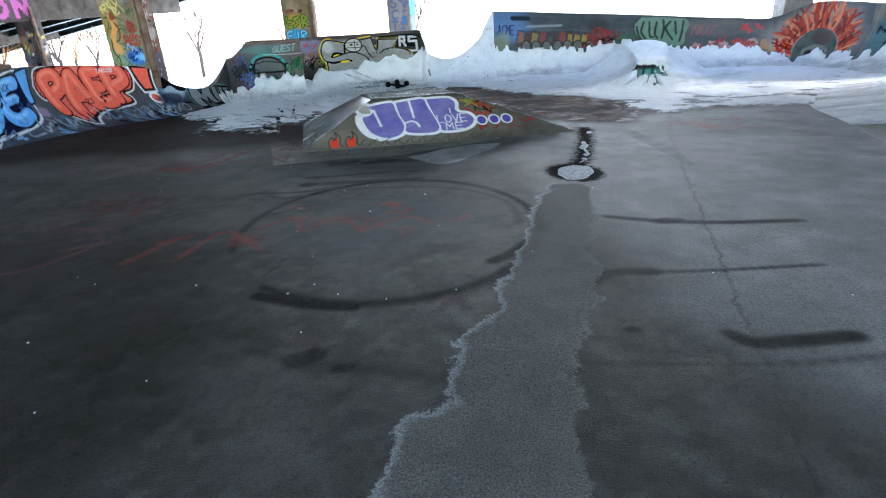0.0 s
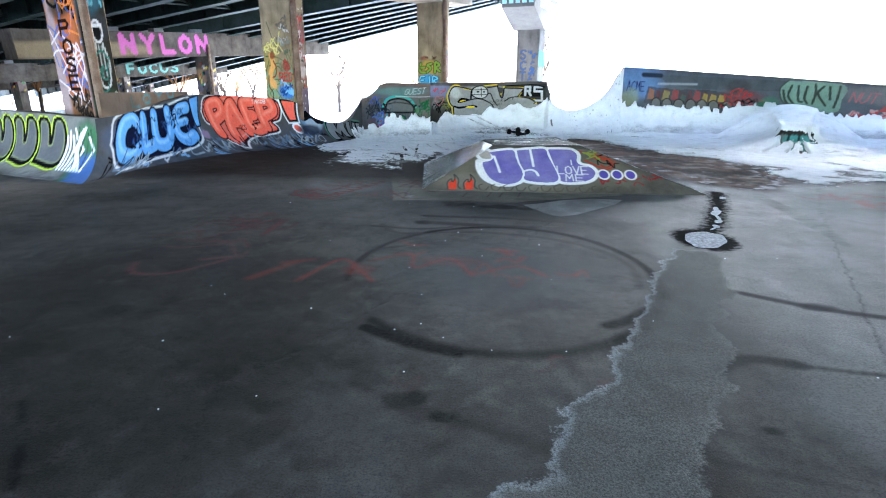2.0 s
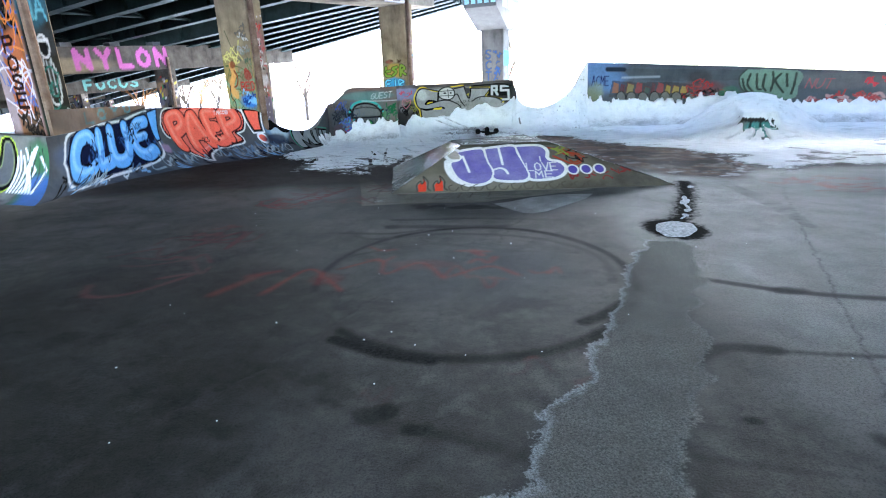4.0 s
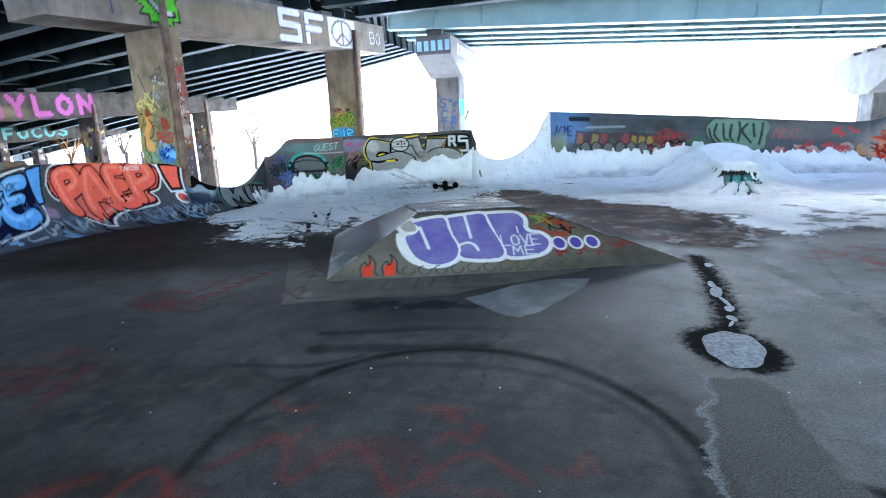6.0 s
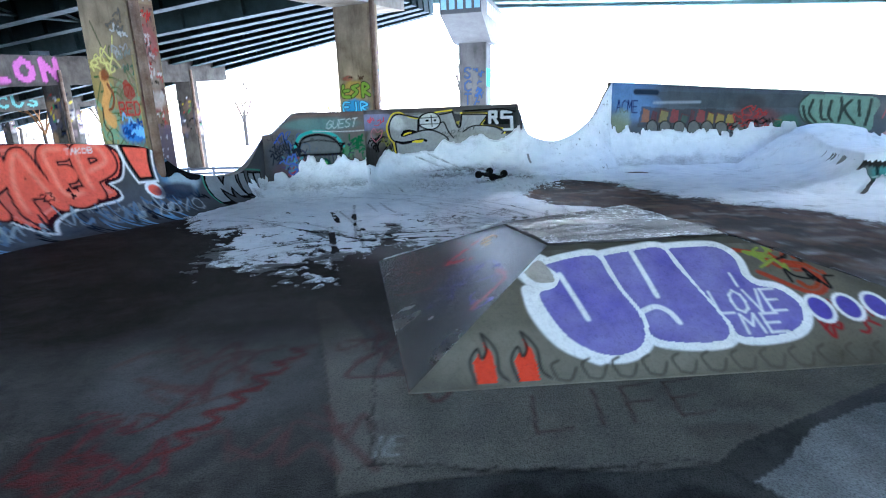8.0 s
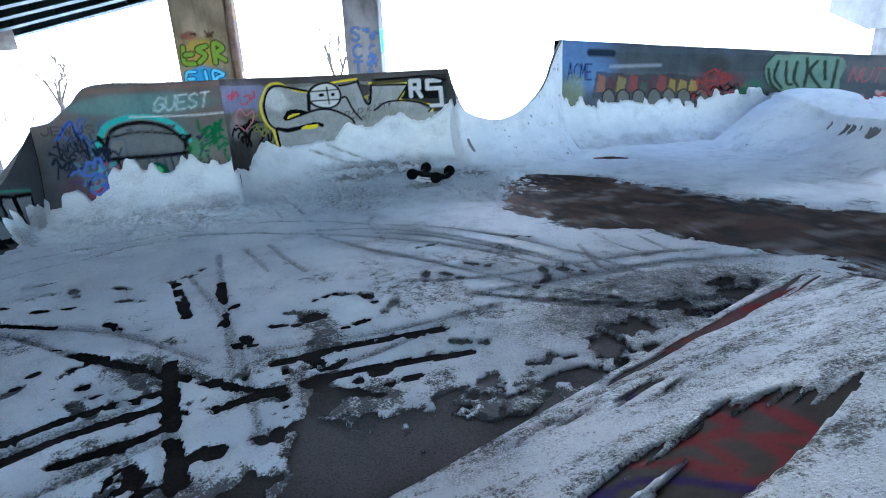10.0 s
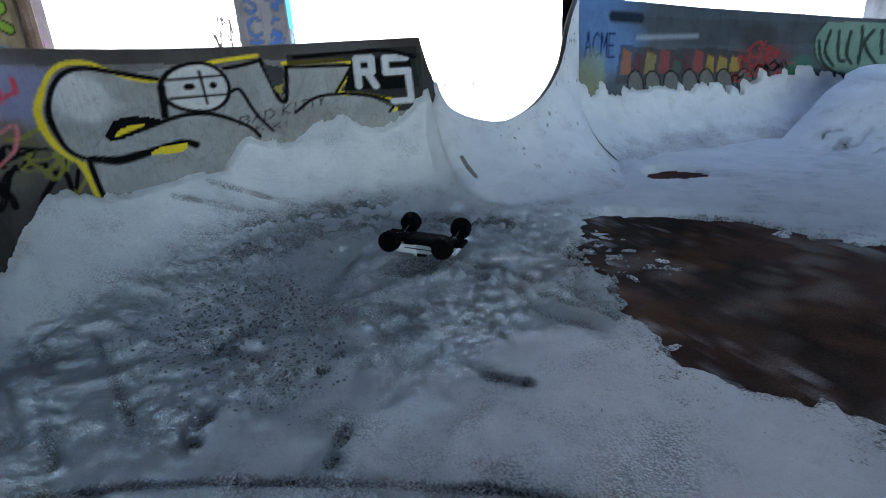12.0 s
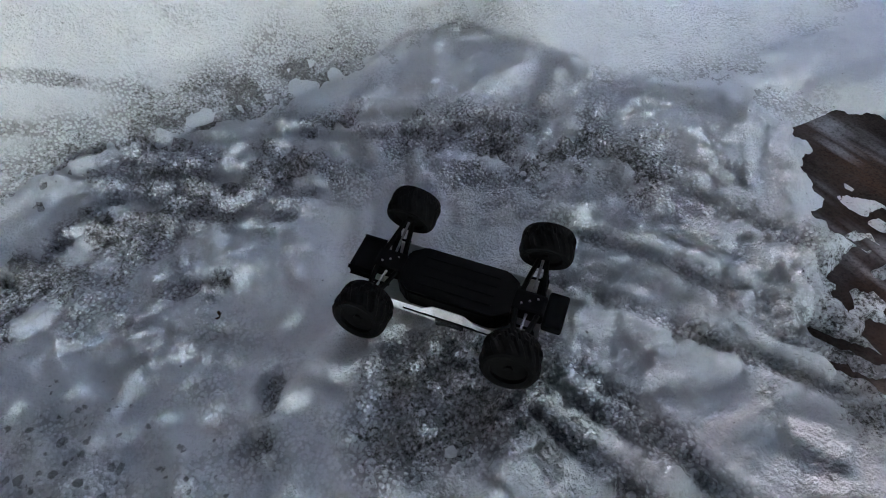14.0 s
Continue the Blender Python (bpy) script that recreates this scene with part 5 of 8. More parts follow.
upper_ledge()
B_TURQ = Bank([(-3.75, 16.65), (-3.3, 16.55), (-2.9, 16.5), (-2.4, 16.45), (-1.9, 16.45), (-1.5, 16.6)],
              [(-3.98, 17.75, 1.22), (-3.72, 17.7, 1.27), (-3.42, 17.68, 1.48), (-3.1, 17.66, 1.7), (-2.4, 17.58, 1.7), (-1.62, 17.5, 1.7)], 0.016, 0.016)
bank_thing("wall_turquoise", B_TURQ, tq, "concrete quarter pipe with a turquoise creature and tags",
           (lambda s: 0.4 + 0.24 * smooth01(s, 0.3, 1.0) + 0.06 * np.sin(s * 4), 0.06, 2), teeth=0.6)
B_SILVER = Bank([(-1.5, 16.6), (-1.25, 17.15), (-0.9, 17.65), (-0.45, 18.2), (0.1, 18.6), (0.7, 18.8), (1.4, 18.85), (2.2, 18.75)],
                [(-1.62, 17.5, 1.71), (-1.5, 18.0, 1.72), (-1.25, 18.5, 1.73), (-0.87, 19.0, 1.74), (-0.25, 19.45, 1.75), (0.5, 19.65, 1.76), (1.4, 19.72, 1.78), (2.26, 19.7, 1.79)], 0.014, 0.014)
bank_thing("wall_silver", B_SILVER, silver, "curved concrete wall with silver and yellow graffiti letters",
           (lambda s: 0.5 + 0.2 * smooth01(s, 0.75, 1.15) + 0.05 * np.sin(s * 2.2 + 1) + 0.12 * smooth01(s, 2.6, 3.2) + 0.16 * smooth01(s, 3.4, 4.1) + 0.12 * smooth01(s, 4.25, 4.9), 0.06, 3),
           # two ruts up the bank drawn as colour: the shade of their relief
           teeth=0.15, dirt_shade=lambda a, z: np.maximum(0.02 + (0.2 + 0.7 * smooth01(a, 2.0, 2.6) * smooth01(4.6 - a, 0, 0.5)) * smooth01(0.3 - z, 0, 0.25) * WAVES[3].many(a, z * 2, 0.1), 0.5 * (0.2 + WAVES[4].many(a, z, 0.15)) * (1 - smooth01(np.minimum(lines_near(a, z, [(2.1, 0.5), (2.6, 0.28), (3.2, 0.0)]), lines_near(a, z, [(2.5, 0.55), (3.1, 0.25), (3.6, 0.0)])), 0.01, 0.05))))
bm = bmesh.new()
seam = [Vector(q) for q in B_SILVER.P[:: 4, 0] if q[2] < 0.5]
for k, (q0, q1) in enumerate(zip(seam[:-1], seam[1:])):
    tube(bm, q0 + Vector((0, 0, -0.02)), q1 + Vector((0, 0, -0.02)), 0.085 - 0.0012 * k, 0.085 - 0.0012 * (k + 1), 10)
tagged(part("snow_bank", bm, SNOW, smooth=True), "ridge of packed snow in the corner of two walls", "snow", kind="stuff")
B_GAP = Bank([(2.2, 18.75), (2.3, 18.3), (2.5, 17.9), (2.9, 17.75), (3.4, 17.75), (3.9, 17.9), (4.3, 18.3), (4.68, 18.7), (4.9, 18.9)],
             [(2.26, 19.7, 1.79), (2.36, 19.68, 1.42), (2.5, 19.6, 1.03), (2.9, 19.5, 0.83), (3.3, 19.5, 0.81), (3.8, 19.6, 1.0), (4.35, 19.9, 1.4), (4.7, 20.15, 1.95), (4.95, 20.27, 2.3)], 0.02, 0.02, thick=0.03, power=0.82, ease=[0, 0.4, 0.9, 1, 1, 1, 0.8, 0.4, 0])
bank_thing("wall_gap", B_GAP, lambda p: p.cloud(0.2, 1.3, 0.3, 0.6, lin(40, 44, 48), 0.8, 2), "low concrete saddle between two walls under snow",
           # one dark slot: a hollow's shade put into the snow colour, without a dent
           (lambda s: 0.95 + 1.5 * smooth01(s, 0.0, 0.5) + 0.6 * smooth01(s, 1.8, 2.6), 0.05, 4), dirt_shade=lambda a, z: np.maximum.reduce([0.03 + 0.3 * smooth01(0.12 - z, 0, 0.1) * WAVES[3].many(a, z * 2, 0.25), 0.85 * (1 - smooth01(lines_near(a, z, [(0.2, 0.46), (0.21, 0.36), (0.23, 0.28)]), 0.012, 0.035)), 0.55 * smooth01(WAVES[6].many(a * 1.5, z, 0.09), 0.74, 0.8) * smooth01(a, 0.4, 0.8)]))
B_BIG = Bank([(4.9, 18.9), (6.1, 19.05), (7.5, 18.98), (8.9, 18.75), (10.3, 18.45), (11.6, 18.0), (12.6, 17.55), (13.5, 17.0), (14.2, 16.3), (14.45, 15.2)],
             [(4.95, 20.27, 2.3), (6.4, 20.35, 2.22), (7.8, 20.3, 2.12), (9.2, 20.1, 2.02), (10.8, 19.85, 1.9), (12.2, 19.35, 1.76), (13.4, 18.9, 1.66), (14.5, 18.4, 1.6), (15.5, 17.5, 2.02), (15.85, 15.75, 1.85)], 0.028, 0.026)


def long_wall(p):
    tall = B_BIG.lip[:, 2]
    p.b = p.b * np.where(p.a > 9.9, 2.5, 2.22) / tall[None, :]
    big(p)
    flames(p, 10.05)


bank_thing("wall_long", B_BIG, long_wall, "long concrete wall with faded blue, green and flame graffiti",
           (lambda s: 0.98 + 0.10 * np.sin(s * 1.7) - 0.34 * smooth01(s, 4.5, 8.5) - 0.28 * smooth01(s, 9.3, 10.6), 0.07, 4), teeth=0.6)
B_EAST = Bank([(14.45, 15.2), (14.4, 12.6), (14.4, 10.5), (14.3, 7.0), (14.4, 2.0), (14.4, -6.0)], [(15.85, 15.75, 1.85), (16.0, 12.6, 1.8), (15.9, 10.5, 1.8), (15.8, 7.0, 1.7), (15.9, 2.0, 1.7), (15.9, -6.0, 1.7)], 0.06, 0.05)
bank_thing("wall_east", B_EAST, lambda p: p.cloud(1.0, 0.9, 1.2, 0.8, lin(70, 130, 140), 0.7, 2).scribble(0.1, 0.3, 2.0, 0.9, NAVY, 14, 0.06, 4).scribble(2.5, 0.5, 6.0, 0.9, lin(40, 110, 150), 18, 0.06, 6),
           "concrete bank with teal graffiti tags", (lambda s: 0.5 + 0.1 * np.sin(s * 2), 0.06, 2))
B_MOUND = Bank([(6.0, 4.0), (7.0, 5.8), (8.0, 7.6), (8.8, 9.3), (10.0, 10.8), (11.6, 12.0)], [(9.4, 2.6, 1.0), (10.0, 4.4, 1.05), (10.8, 6.4, 1.0), (11.6, 8.2, 0.9), (12.4, 9.6, 0.75), (13.2, 10.9, 0.5)], 0.05, 0.05, straight=False, thick=1.2, power=0.6)
bank_thing("wall_mound", B_MOUND, lambda p: p.cloud(3.0, 0.5, 4.0, 0.8, lin(196, 190, 180), 0.8, 2).cloud(5.0, 0.1, 1.5, 0.12, BROWN, 0.6, 3), "low concrete mound dusted with snow",
           (lambda s: 2.0 * smooth01(s, 3.4, 5.0) - 0.5, 0.03, 1))


def spine():
    """Flat-topped ledge running out from the long wall, with a quarter-round fan down its sides and front."""
    a, b = np.array([8.5, 14.98]), np.array([10.05, 18.7])
    x, y = np.meshgrid(np.arange(6.3, 12.4, 0.03), np.arange(12.9, 19.0, 0.03))
    d = (b - a) / np.linalg.norm(b - a)
    u, v = (x - a[0]) * d[0] + (y - a[1]) * d[1], -(x - a[0]) * d[1] + (y - a[1]) * d[0]
    half = 0.42 + 0.25 * smooth01(u, 2.2, 3.5)
    far = np.hypot(np.clip(-u, 0, None), np.clip(np.abs(v) - half, 0, None))
    r = 1.5 + 0.3 * WAVES[1].many(x, y, 1.5)
    top = 0.62 + 0.42 * smooth01(u, 2.1, 3.5)
    w = np.clip(1 - far / r, 0, 1)
    mound = smooth01(u, 2.0, 3.3)
    side = (1 - np.sqrt(np.clip(1 - w**2.2, 0, 1))) * 0.98 * (1 - mound) + mound * smooth01(w, 0.0, 1.15)
    crown = 1 - 0.1 * mound * (v / half) ** 2
    z = np.where(far <= 0, top * crown, top * np.where(mound > 0, crown.clip(0.9, 1), 1) * side) - 0.012
    p = Paint(v, -u)
    p.cloud(0.0, 0.35, 0.5, 0.6, lin(84, 150, 146), 0.9, 2)
    for q in (-0.24, 0.0, 0.22):
        p.stroke([(q, 0.06), (q * 1.2, 0.3), (q * 1.3 + 0.08, 0.55)], 0.06, lin(24, 50, 50)).stroke([(q - 0.08, 0.25), (q + 0.12, 0.28)], 0.05, lin(190, 214, 210))
    p.stroke([(-0.45, 0.02), (0.45, 0.02)], 0.1, lin(40, 38, 36))
    P = np.stack([x, y, z], -1)
    keep = (z[:-1, :-1] > -0.011) | (z[1:, 1:] > -0.011)
    tagged(part("ledge_ramp", grid_mesh("ledge_ramp", P, keep, p.c), WALL), "concrete ledge ramp with flared sides under snow", "ramp")
    fan = np.arctan2(v, 0.35 - u)
    streak = WAVES[5].at(fan * 15.0 + 40, far * 0.7, 1.0) + 0.25 * (WAVES[3].many(x, y, 0.16) - 0.5)
    front = smooth01(-u, 0.0, 0.05) * (1 - smooth01(np.abs(fan), 0.55, 0.95))
    bare = front * (1 - smooth01(far, 0.3, 0.5)) * (1 - smooth01(np.abs(v), 0.36, 0.46)) * smooth01(WAVES[2].many(x, y, 0.12) + 0.3, 0.6, 0.8)
    bare = np.maximum(bare, front * smooth01(streak, 0.62, 0.74) * (1 - smooth01(far, 0.9, 1.4)))
    frag = WAVES[6].many(u + 3.0, v * 0.2, 0.18)
    bare = np.maximum(bare, (u > -0.1) * (u < 2.2) * smooth01(far, 0.0, 0.02) * (1 - smooth01(far, 0.05 + 0.3 * (frag - 0.5), 0.09 + 0.7 * (frag - 0.5))) * smooth01(frag, 0.52, 0.6))
    flecks = smooth01(WAVES[4].many(x * 0.8, y * 2.2, 0.16), 0.62, 0.68) * smooth01(far, 0.5, 0.8) * smooth01(WAVES[1].many(x, y, 0.9), 0.45, 0.6)
    bare = np.maximum(bare, flecks)
    depth = 0.012 + 0.05 * smooth01(far, 0.0, 0.5) + 0.03 * (far <= 0) + 0.03 * WAVES[2].many(x, y, 0.4)
    depth = depth * smooth01(r - far, 0.0, 0.6)
    t2 = np.where(bare < 0.5, depth * smooth01(0.5 - bare, 0.0, 0.3) + 0.004, -0.03)
    keep = keep & (np.maximum.reduce([t2[:-1, :-1], t2[1:, 1:], t2[1:, :-1], t2[:-1, 1:]]) > 0)
    tagged(part("snow_bank", grid_mesh("snow_bank", P + np.stack([0 * x, 0 * x, t2], -1), keep, fields={"dirt_shade": 0.04 + 0.0 * x}), SNOW), "drifted snow lying on the ledge ramp", "snow", kind="stuff")


spine()


# ---------------------------------------------------------------- the low pyramid ramp
FOOT = [Vector((-0.55, 8.33, 0)), Vector((3.95, 8.45, 0)), Vector((2.95, 12.7, 0)), Vector((-0.95, 11.3, 0))]
TOP = [Vector((0.57, 9.42, 0.62)), Vector((2.1, 9.5, 0.62)), Vector((1.8, 10.95, 0.62)), Vector((0.34, 10.25, 0.62))]


def ramp_face(name, a, b, c, d, painter, step, label="", parent=None, material=RAMP):
    """One sloping face with its own paint; a-b is the foot, d-c the top edge."""
    n, m = int((b - a).length / step) + 2, int(((d - a).length + (c - b).length) / 2 / step) + 2
    u, v = np.meshgrid(np.linspace(0, 1, n), np.linspace(0, 1, m))
    A, B, C, D = (np.array(p) for p in (a, b, c, d))
    P = (A * (1 - u[..., None]) + B * u[..., None]) * (1 - v[..., None]) + (D * (1 - u[..., None]) + C * u[..., None]) * v[..., None]
    P[0, :, 2] -= 0.02
    e = (B - A) / np.linalg.norm(B - A)
    along = (P - A) @ e
    rise = np.linalg.norm(P - A - along[..., None] * e, axis=-1)
    p = Paint(along, rise)
    painter(p)
    me = grid_mesh(name, P, colours=p.c)
    return part(name, me, material, parent, label)


def front_paint(p):
    p.cloud(2.0, 0.5, 2.6, 0.7, lin(120, 112, 94), 0.6, 2)
    p.cloud(1.0, 0.2, 1.2, 0.3, lin(132, 126, 112), 0.5, 4)
    p.fill([(0, 1.17), (4.5, 1.17), (4.5, 1.3), (0, 1.3)], lin(70, 66, 56), 0.7)
    rim, purple = lin(206, 200, 196), lin(80, 68, 140)
    p.scribble(2.5, 0.25, 1.3, 0.25, lin(120, 34, 34), 16, 0.025, 4)
    p.scribble(2.6, 0.75, 0.5, 0.35, lin(130, 56, 34), 8, 0.035, 5)
    p.curve([(2.62, 1.1), (2.9, 1.0), (3.15, 0.75), (3.0, 0.62), (2.7, 0.85)], 0.05, lin(140, 50, 30), much=0.9)
    p.scribble(2.62, 0.8, 0.35, 0.3, lin(120, 130, 50), 4, 0.03, 6).scribble(2.6, 0.7, 0.6, 0.4, BLACK, 4, 0.02, 7)
    J = [(1.08, 1.02), (1.3, 1.08), (1.5, 1.09), (1.54, 0.9), (1.58, 0.72), (1.64, 0.52), (1.62, 0.33), (1.53, 0.23), (1.39, 0.19), (1.25, 0.22), (1.1, 0.35), (1.01, 0.55), (0.98, 0.74), (1.1, 0.79), (1.16, 0.9)]
    Y = [(1.56, 1.09), (1.79, 1.13), (2.04, 1.15), (2.09, 0.95), (2.15, 0.73), (2.22, 0.42), (2.19, 0.29), (2.08, 0.25), (1.84, 0.26), (1.67, 0.32), (1.68, 0.5), (1.6, 0.77)]
    K = [(2.1, 1.14), (2.3, 1.15), (2.5, 1.13), (2.58, 1.0), (2.56, 0.82), (2.62, 0.72), (2.76, 0.67), (2.83, 0.52), (2.75, 0.36), (2.57, 0.28), (2.28, 0.28), (2.25, 0.42), (2.17, 0.75)]
    tip = [(0.9, 0.95), (1.05, 1.07), (1.12, 0.86), (0.98, 0.85)]
    for q in (J, Y, K, tip):
        loop = spline(q + [q[0]], 90)[0]
        p.stroke(loop, 0.13, rim).fill(loop, rim)
    p.curve([(0.9, 0.78), (0.92, 0.56), (1.04, 0.31), (1.25, 0.17)], 0.1, rim)
    for q in (J, Y, K):
        p.fill(spline(q + [q[0]], 90)[0], purple, mottle=0.25)
    p.fill(tip, lin(150, 140, 128), curved=True)
    for q in ([(1.17, 0.92), (1.22, 0.71), (1.27, 0.49)], [(1.79, 1.14), (1.81, 0.92), (1.83, 0.66)], [(1.66, 0.53), (1.78, 0.57), (1.86, 0.52), (1.9, 0.42)]):
        p.curve(q, 0.035, rim)
    p.letter("I", 2.42, 0.72, 0.13, 0.09, 0.018, rim).letter("LOVE", 2.22, 0.48, 0.2, 0.1, 0.018, rim, 0.3).letter("ME", 2.34, 0.3, 0.16, 0.12, 0.018, rim, 0.35)
    for k in range(3):
        ring = [(2.96 + 0.215 * k + 0.09 * math.cos(a), 0.48 + 0.12 * math.sin(a)) for a in np.linspace(0, math.tau, 20)]
        p.fill(ring, purple).stroke(ring, 0.028, rim)
    for a in (0.44, 0.71):
        p.fill([(a, 0.04), (a - 0.01, 0.2), (a + 0.03, 0.26), (a + 0.05, 0.2), (a + 0.08, 0.26), (a + 0.07, 0.36), (a + 0.12, 0.28), (a + 0.13, 0.16), (a + 0.13, 0.04)], lin(186, 58, 38))
        p.curve([(a - 0.01, 0.04), (a - 0.03, 0.2), (a + 0.03, 0.3), (a + 0.05, 0.22), (a + 0.09, 0.3), (a + 0.07, 0.42), (a + 0.15, 0.28), (a + 0.15, 0.12), (a + 0.2, 0.05)], 0.014, BLACK)
    for k in range(12):
        a = 0.95 + 0.2 * k
        p.curve([(a, 0.04), (a - 0.02, 0.14), (a + 0.04, 0.18)], 0.014, lin(64, 56, 46), much=0.7).curve([(a, 0.04), (a + 0.08, 0.03), (a + 0.14, 0.12)], 0.014, lin(64, 56, 46), much=0.7)


def left_paint(p):
    """Red flame outlines, a red stroke letter, a yellow hexagon and dark tags."""
    red, deep, dark = lin(150, 26, 30), lin(120, 18, 22), lin(8, 7, 7)
    p.cloud(0.7, 0.5, 0.7, 0.5, lin(62, 46, 40), 0.5, 3)
    for q in ([(0.28, 0.12), (0.45, 0.3), (0.6, 0.32), (0.62, 0.2), (0.5, 0.2), (0.56, 0.34), (0.49, 0.44)], [(0.5, 0.1), (0.68, 0.2), (0.83, 0.4), (0.72, 0.5), (0.7, 0.36), (0.62, 0.44)],
              [(0.79, 0.07), (0.92, 0.26), (1.11, 0.4), (1.02, 0.52), (0.98, 0.38), (0.9, 0.38)], [(1.0, 0.06), (1.15, 0.18), (1.32, 0.36), (1.22, 0.52), (1.18, 0.4), (1.1, 0.36)], [(1.3, 0.08), (1.5, 0.25), (1.62, 0.42), (1.5, 0.5)]):
        p.curve(q, 0.022, red, much=0.9)
    p.stroke([(0.99, 0.79), (1.22, 1.05), (1.3, 0.63), (1.5, 0.84)], 0.1, red, 0.03, 0.9)
    p.stroke([(1.34, 0.59), (1.1, 0.8)], 0.07, deep, 0.03, 0.8)
    ring = [(1.23, 1.06), (1.26, 1.18), (1.39, 1.21), (1.47, 1.1), (1.46, 1.02), (1.33, 0.98)]
    p.fill(ring, lin(150, 110, 34), 0.9, mottle=0.3).stroke(ring + [ring[0]], 0.035, dark)
    p.stroke([(1.31, 1.04), (1.34, 1.14)], 0.025, dark).stroke([(1.36, 1.14), (1.42, 1.12), (1.38, 1.03)], 0.025, dark)
    p.curve([(1.55, 1.0), (1.49, 1.14), (1.57, 1.23), (1.68, 1.2), (1.7, 1.08)], 0.05, dark).curve([(1.32, 0.73), (1.4, 0.86), (1.5, 0.8), (1.44, 0.68)], 0.035, dark)
    p.curve([(1.62, 0.62), (1.74, 0.94), (1.94, 1.0), (2.08, 0.96), (2.0, 0.75)], 0.07, lin(44, 34, 110), soft=0.03, much=0.8).scribble(1.6, 0.5, 0.6, 0.5, lin(50, 40, 120), 6, 0.04, 3, much=0.7)
    p.curve([(2.0, 0.95), (2.2, 0.96), (2.4, 0.6)], 0.07, deep, soft=0.03, much=0.8)
    p.scribble(0.6, 0.6, 0.5, 0.4, dark, 8, 0.035, 5).scribble(1.8, 0.1, 0.8, 0.4, dark, 6, 0.05, 6)


ramp = empty("pyramid_ramp", pose(0, 0, 0), "low concrete pyramid ramp with purple graffiti on its front", "ramp")
ramp_face("front_slope", FOOT[0], FOOT[1], TOP[1], TOP[0], front_paint, 0.014, "slope with purple bubble letters", ramp)
ramp_face("right_slope", FOOT[1], FOOT[2], TOP[2], TOP[1], lambda p: p.cloud(1.5, 0.6, 1.6, 0.8, lin(170, 172, 174), 0.6, 2), 0.05, "", ramp)
ramp_face("back_slope", FOOT[2], FOOT[3], TOP[3], TOP[2], lambda p: p.cloud(2.0, 0.5, 2.2, 0.9, lin(120, 112, 116), 0.5, 2).cloud(1.6, 0.5, 1.0, 0.5, lin(130, 60, 64), 0.5, 4).scribble(0.6, 0.2, 3.0, 0.9, lin(140, 44, 52), 10, 0.06, 3, much=0.6).scribble(0.8, 0.2, 2.6, 0.8, lin(60, 50, 90), 6, 0.05, 4), 0.04, "", ramp)
ramp_face("left_slope", FOOT[3], FOOT[0], TOP[0], TOP[3], left_paint, 0.025, "dark polished slope with red swirls", ramp, RAMP_SHEEN)
ramp_face("flat_top", TOP[0], TOP[1], TOP[2], TOP[3], lambda p: p.cloud(0.6, 0.5, 1.0, 0.8, lin(170, 168, 170), 0.6, 2), 0.05, "", ramp)


def ramp_dust():
    """Wind-blown snow on the back slope and the flat top."""
    for a, b, c, d, need in ((FOOT[2], FOOT[3], TOP[3], TOP[2], 0.33), (TOP[0], TOP[1], TOP[2], TOP[3], 0.25), (FOOT[1], FOOT[2], TOP[2], TOP[1], 0.46)):
        u, v = np.meshgrid(np.linspace(0.01, 0.99, 260), np.linspace(0.02, 0.98, 110))
        A, B, C, D = (np.array(q) for q in (a, b, c, d))
        P = (A * (1 - u[..., None]) + B * u[..., None]) * (1 - v[..., None]) + (D * (1 - u[..., None]) + C * u[..., None]) * v[..., None]
        k = WAVES[4].many(P[..., 0] * 0.3 + P[..., 1] * 0.4, P[..., 1] * 3.6 - P[..., 0] * 1.2, 0.5) - need
        P[..., 2] += np.where(k > 0, 0.004 + 0.008 * smooth01(k, 0, 0.1) + 0.01 * smooth01(WAVES[6].many(P[..., 0] * 0.3 + P[..., 1] * 0.5, P[..., 1] * 3.0 - P[..., 0] * 1.0, 0.4), 0.5, 0.62), -0.012)
        keep = np.maximum(k[:-1, :-1], k[1:, 1:]) > 0
        tagged(part("snow_dust", grid_mesh("snow_dust", P, keep, fields={"dirt_shade": np.full(u.shape, 0.1), "thin": (0.10 if need == 0.33 else 0.34) + 0.55 * WAVES[2].many(P[..., 0] * 0.6, P[..., 1] * 2.5, 0.35)}), SNOW), "thin wind-blown snow on the pyramid ramp", "snow", kind="stuff")


ramp_dust()


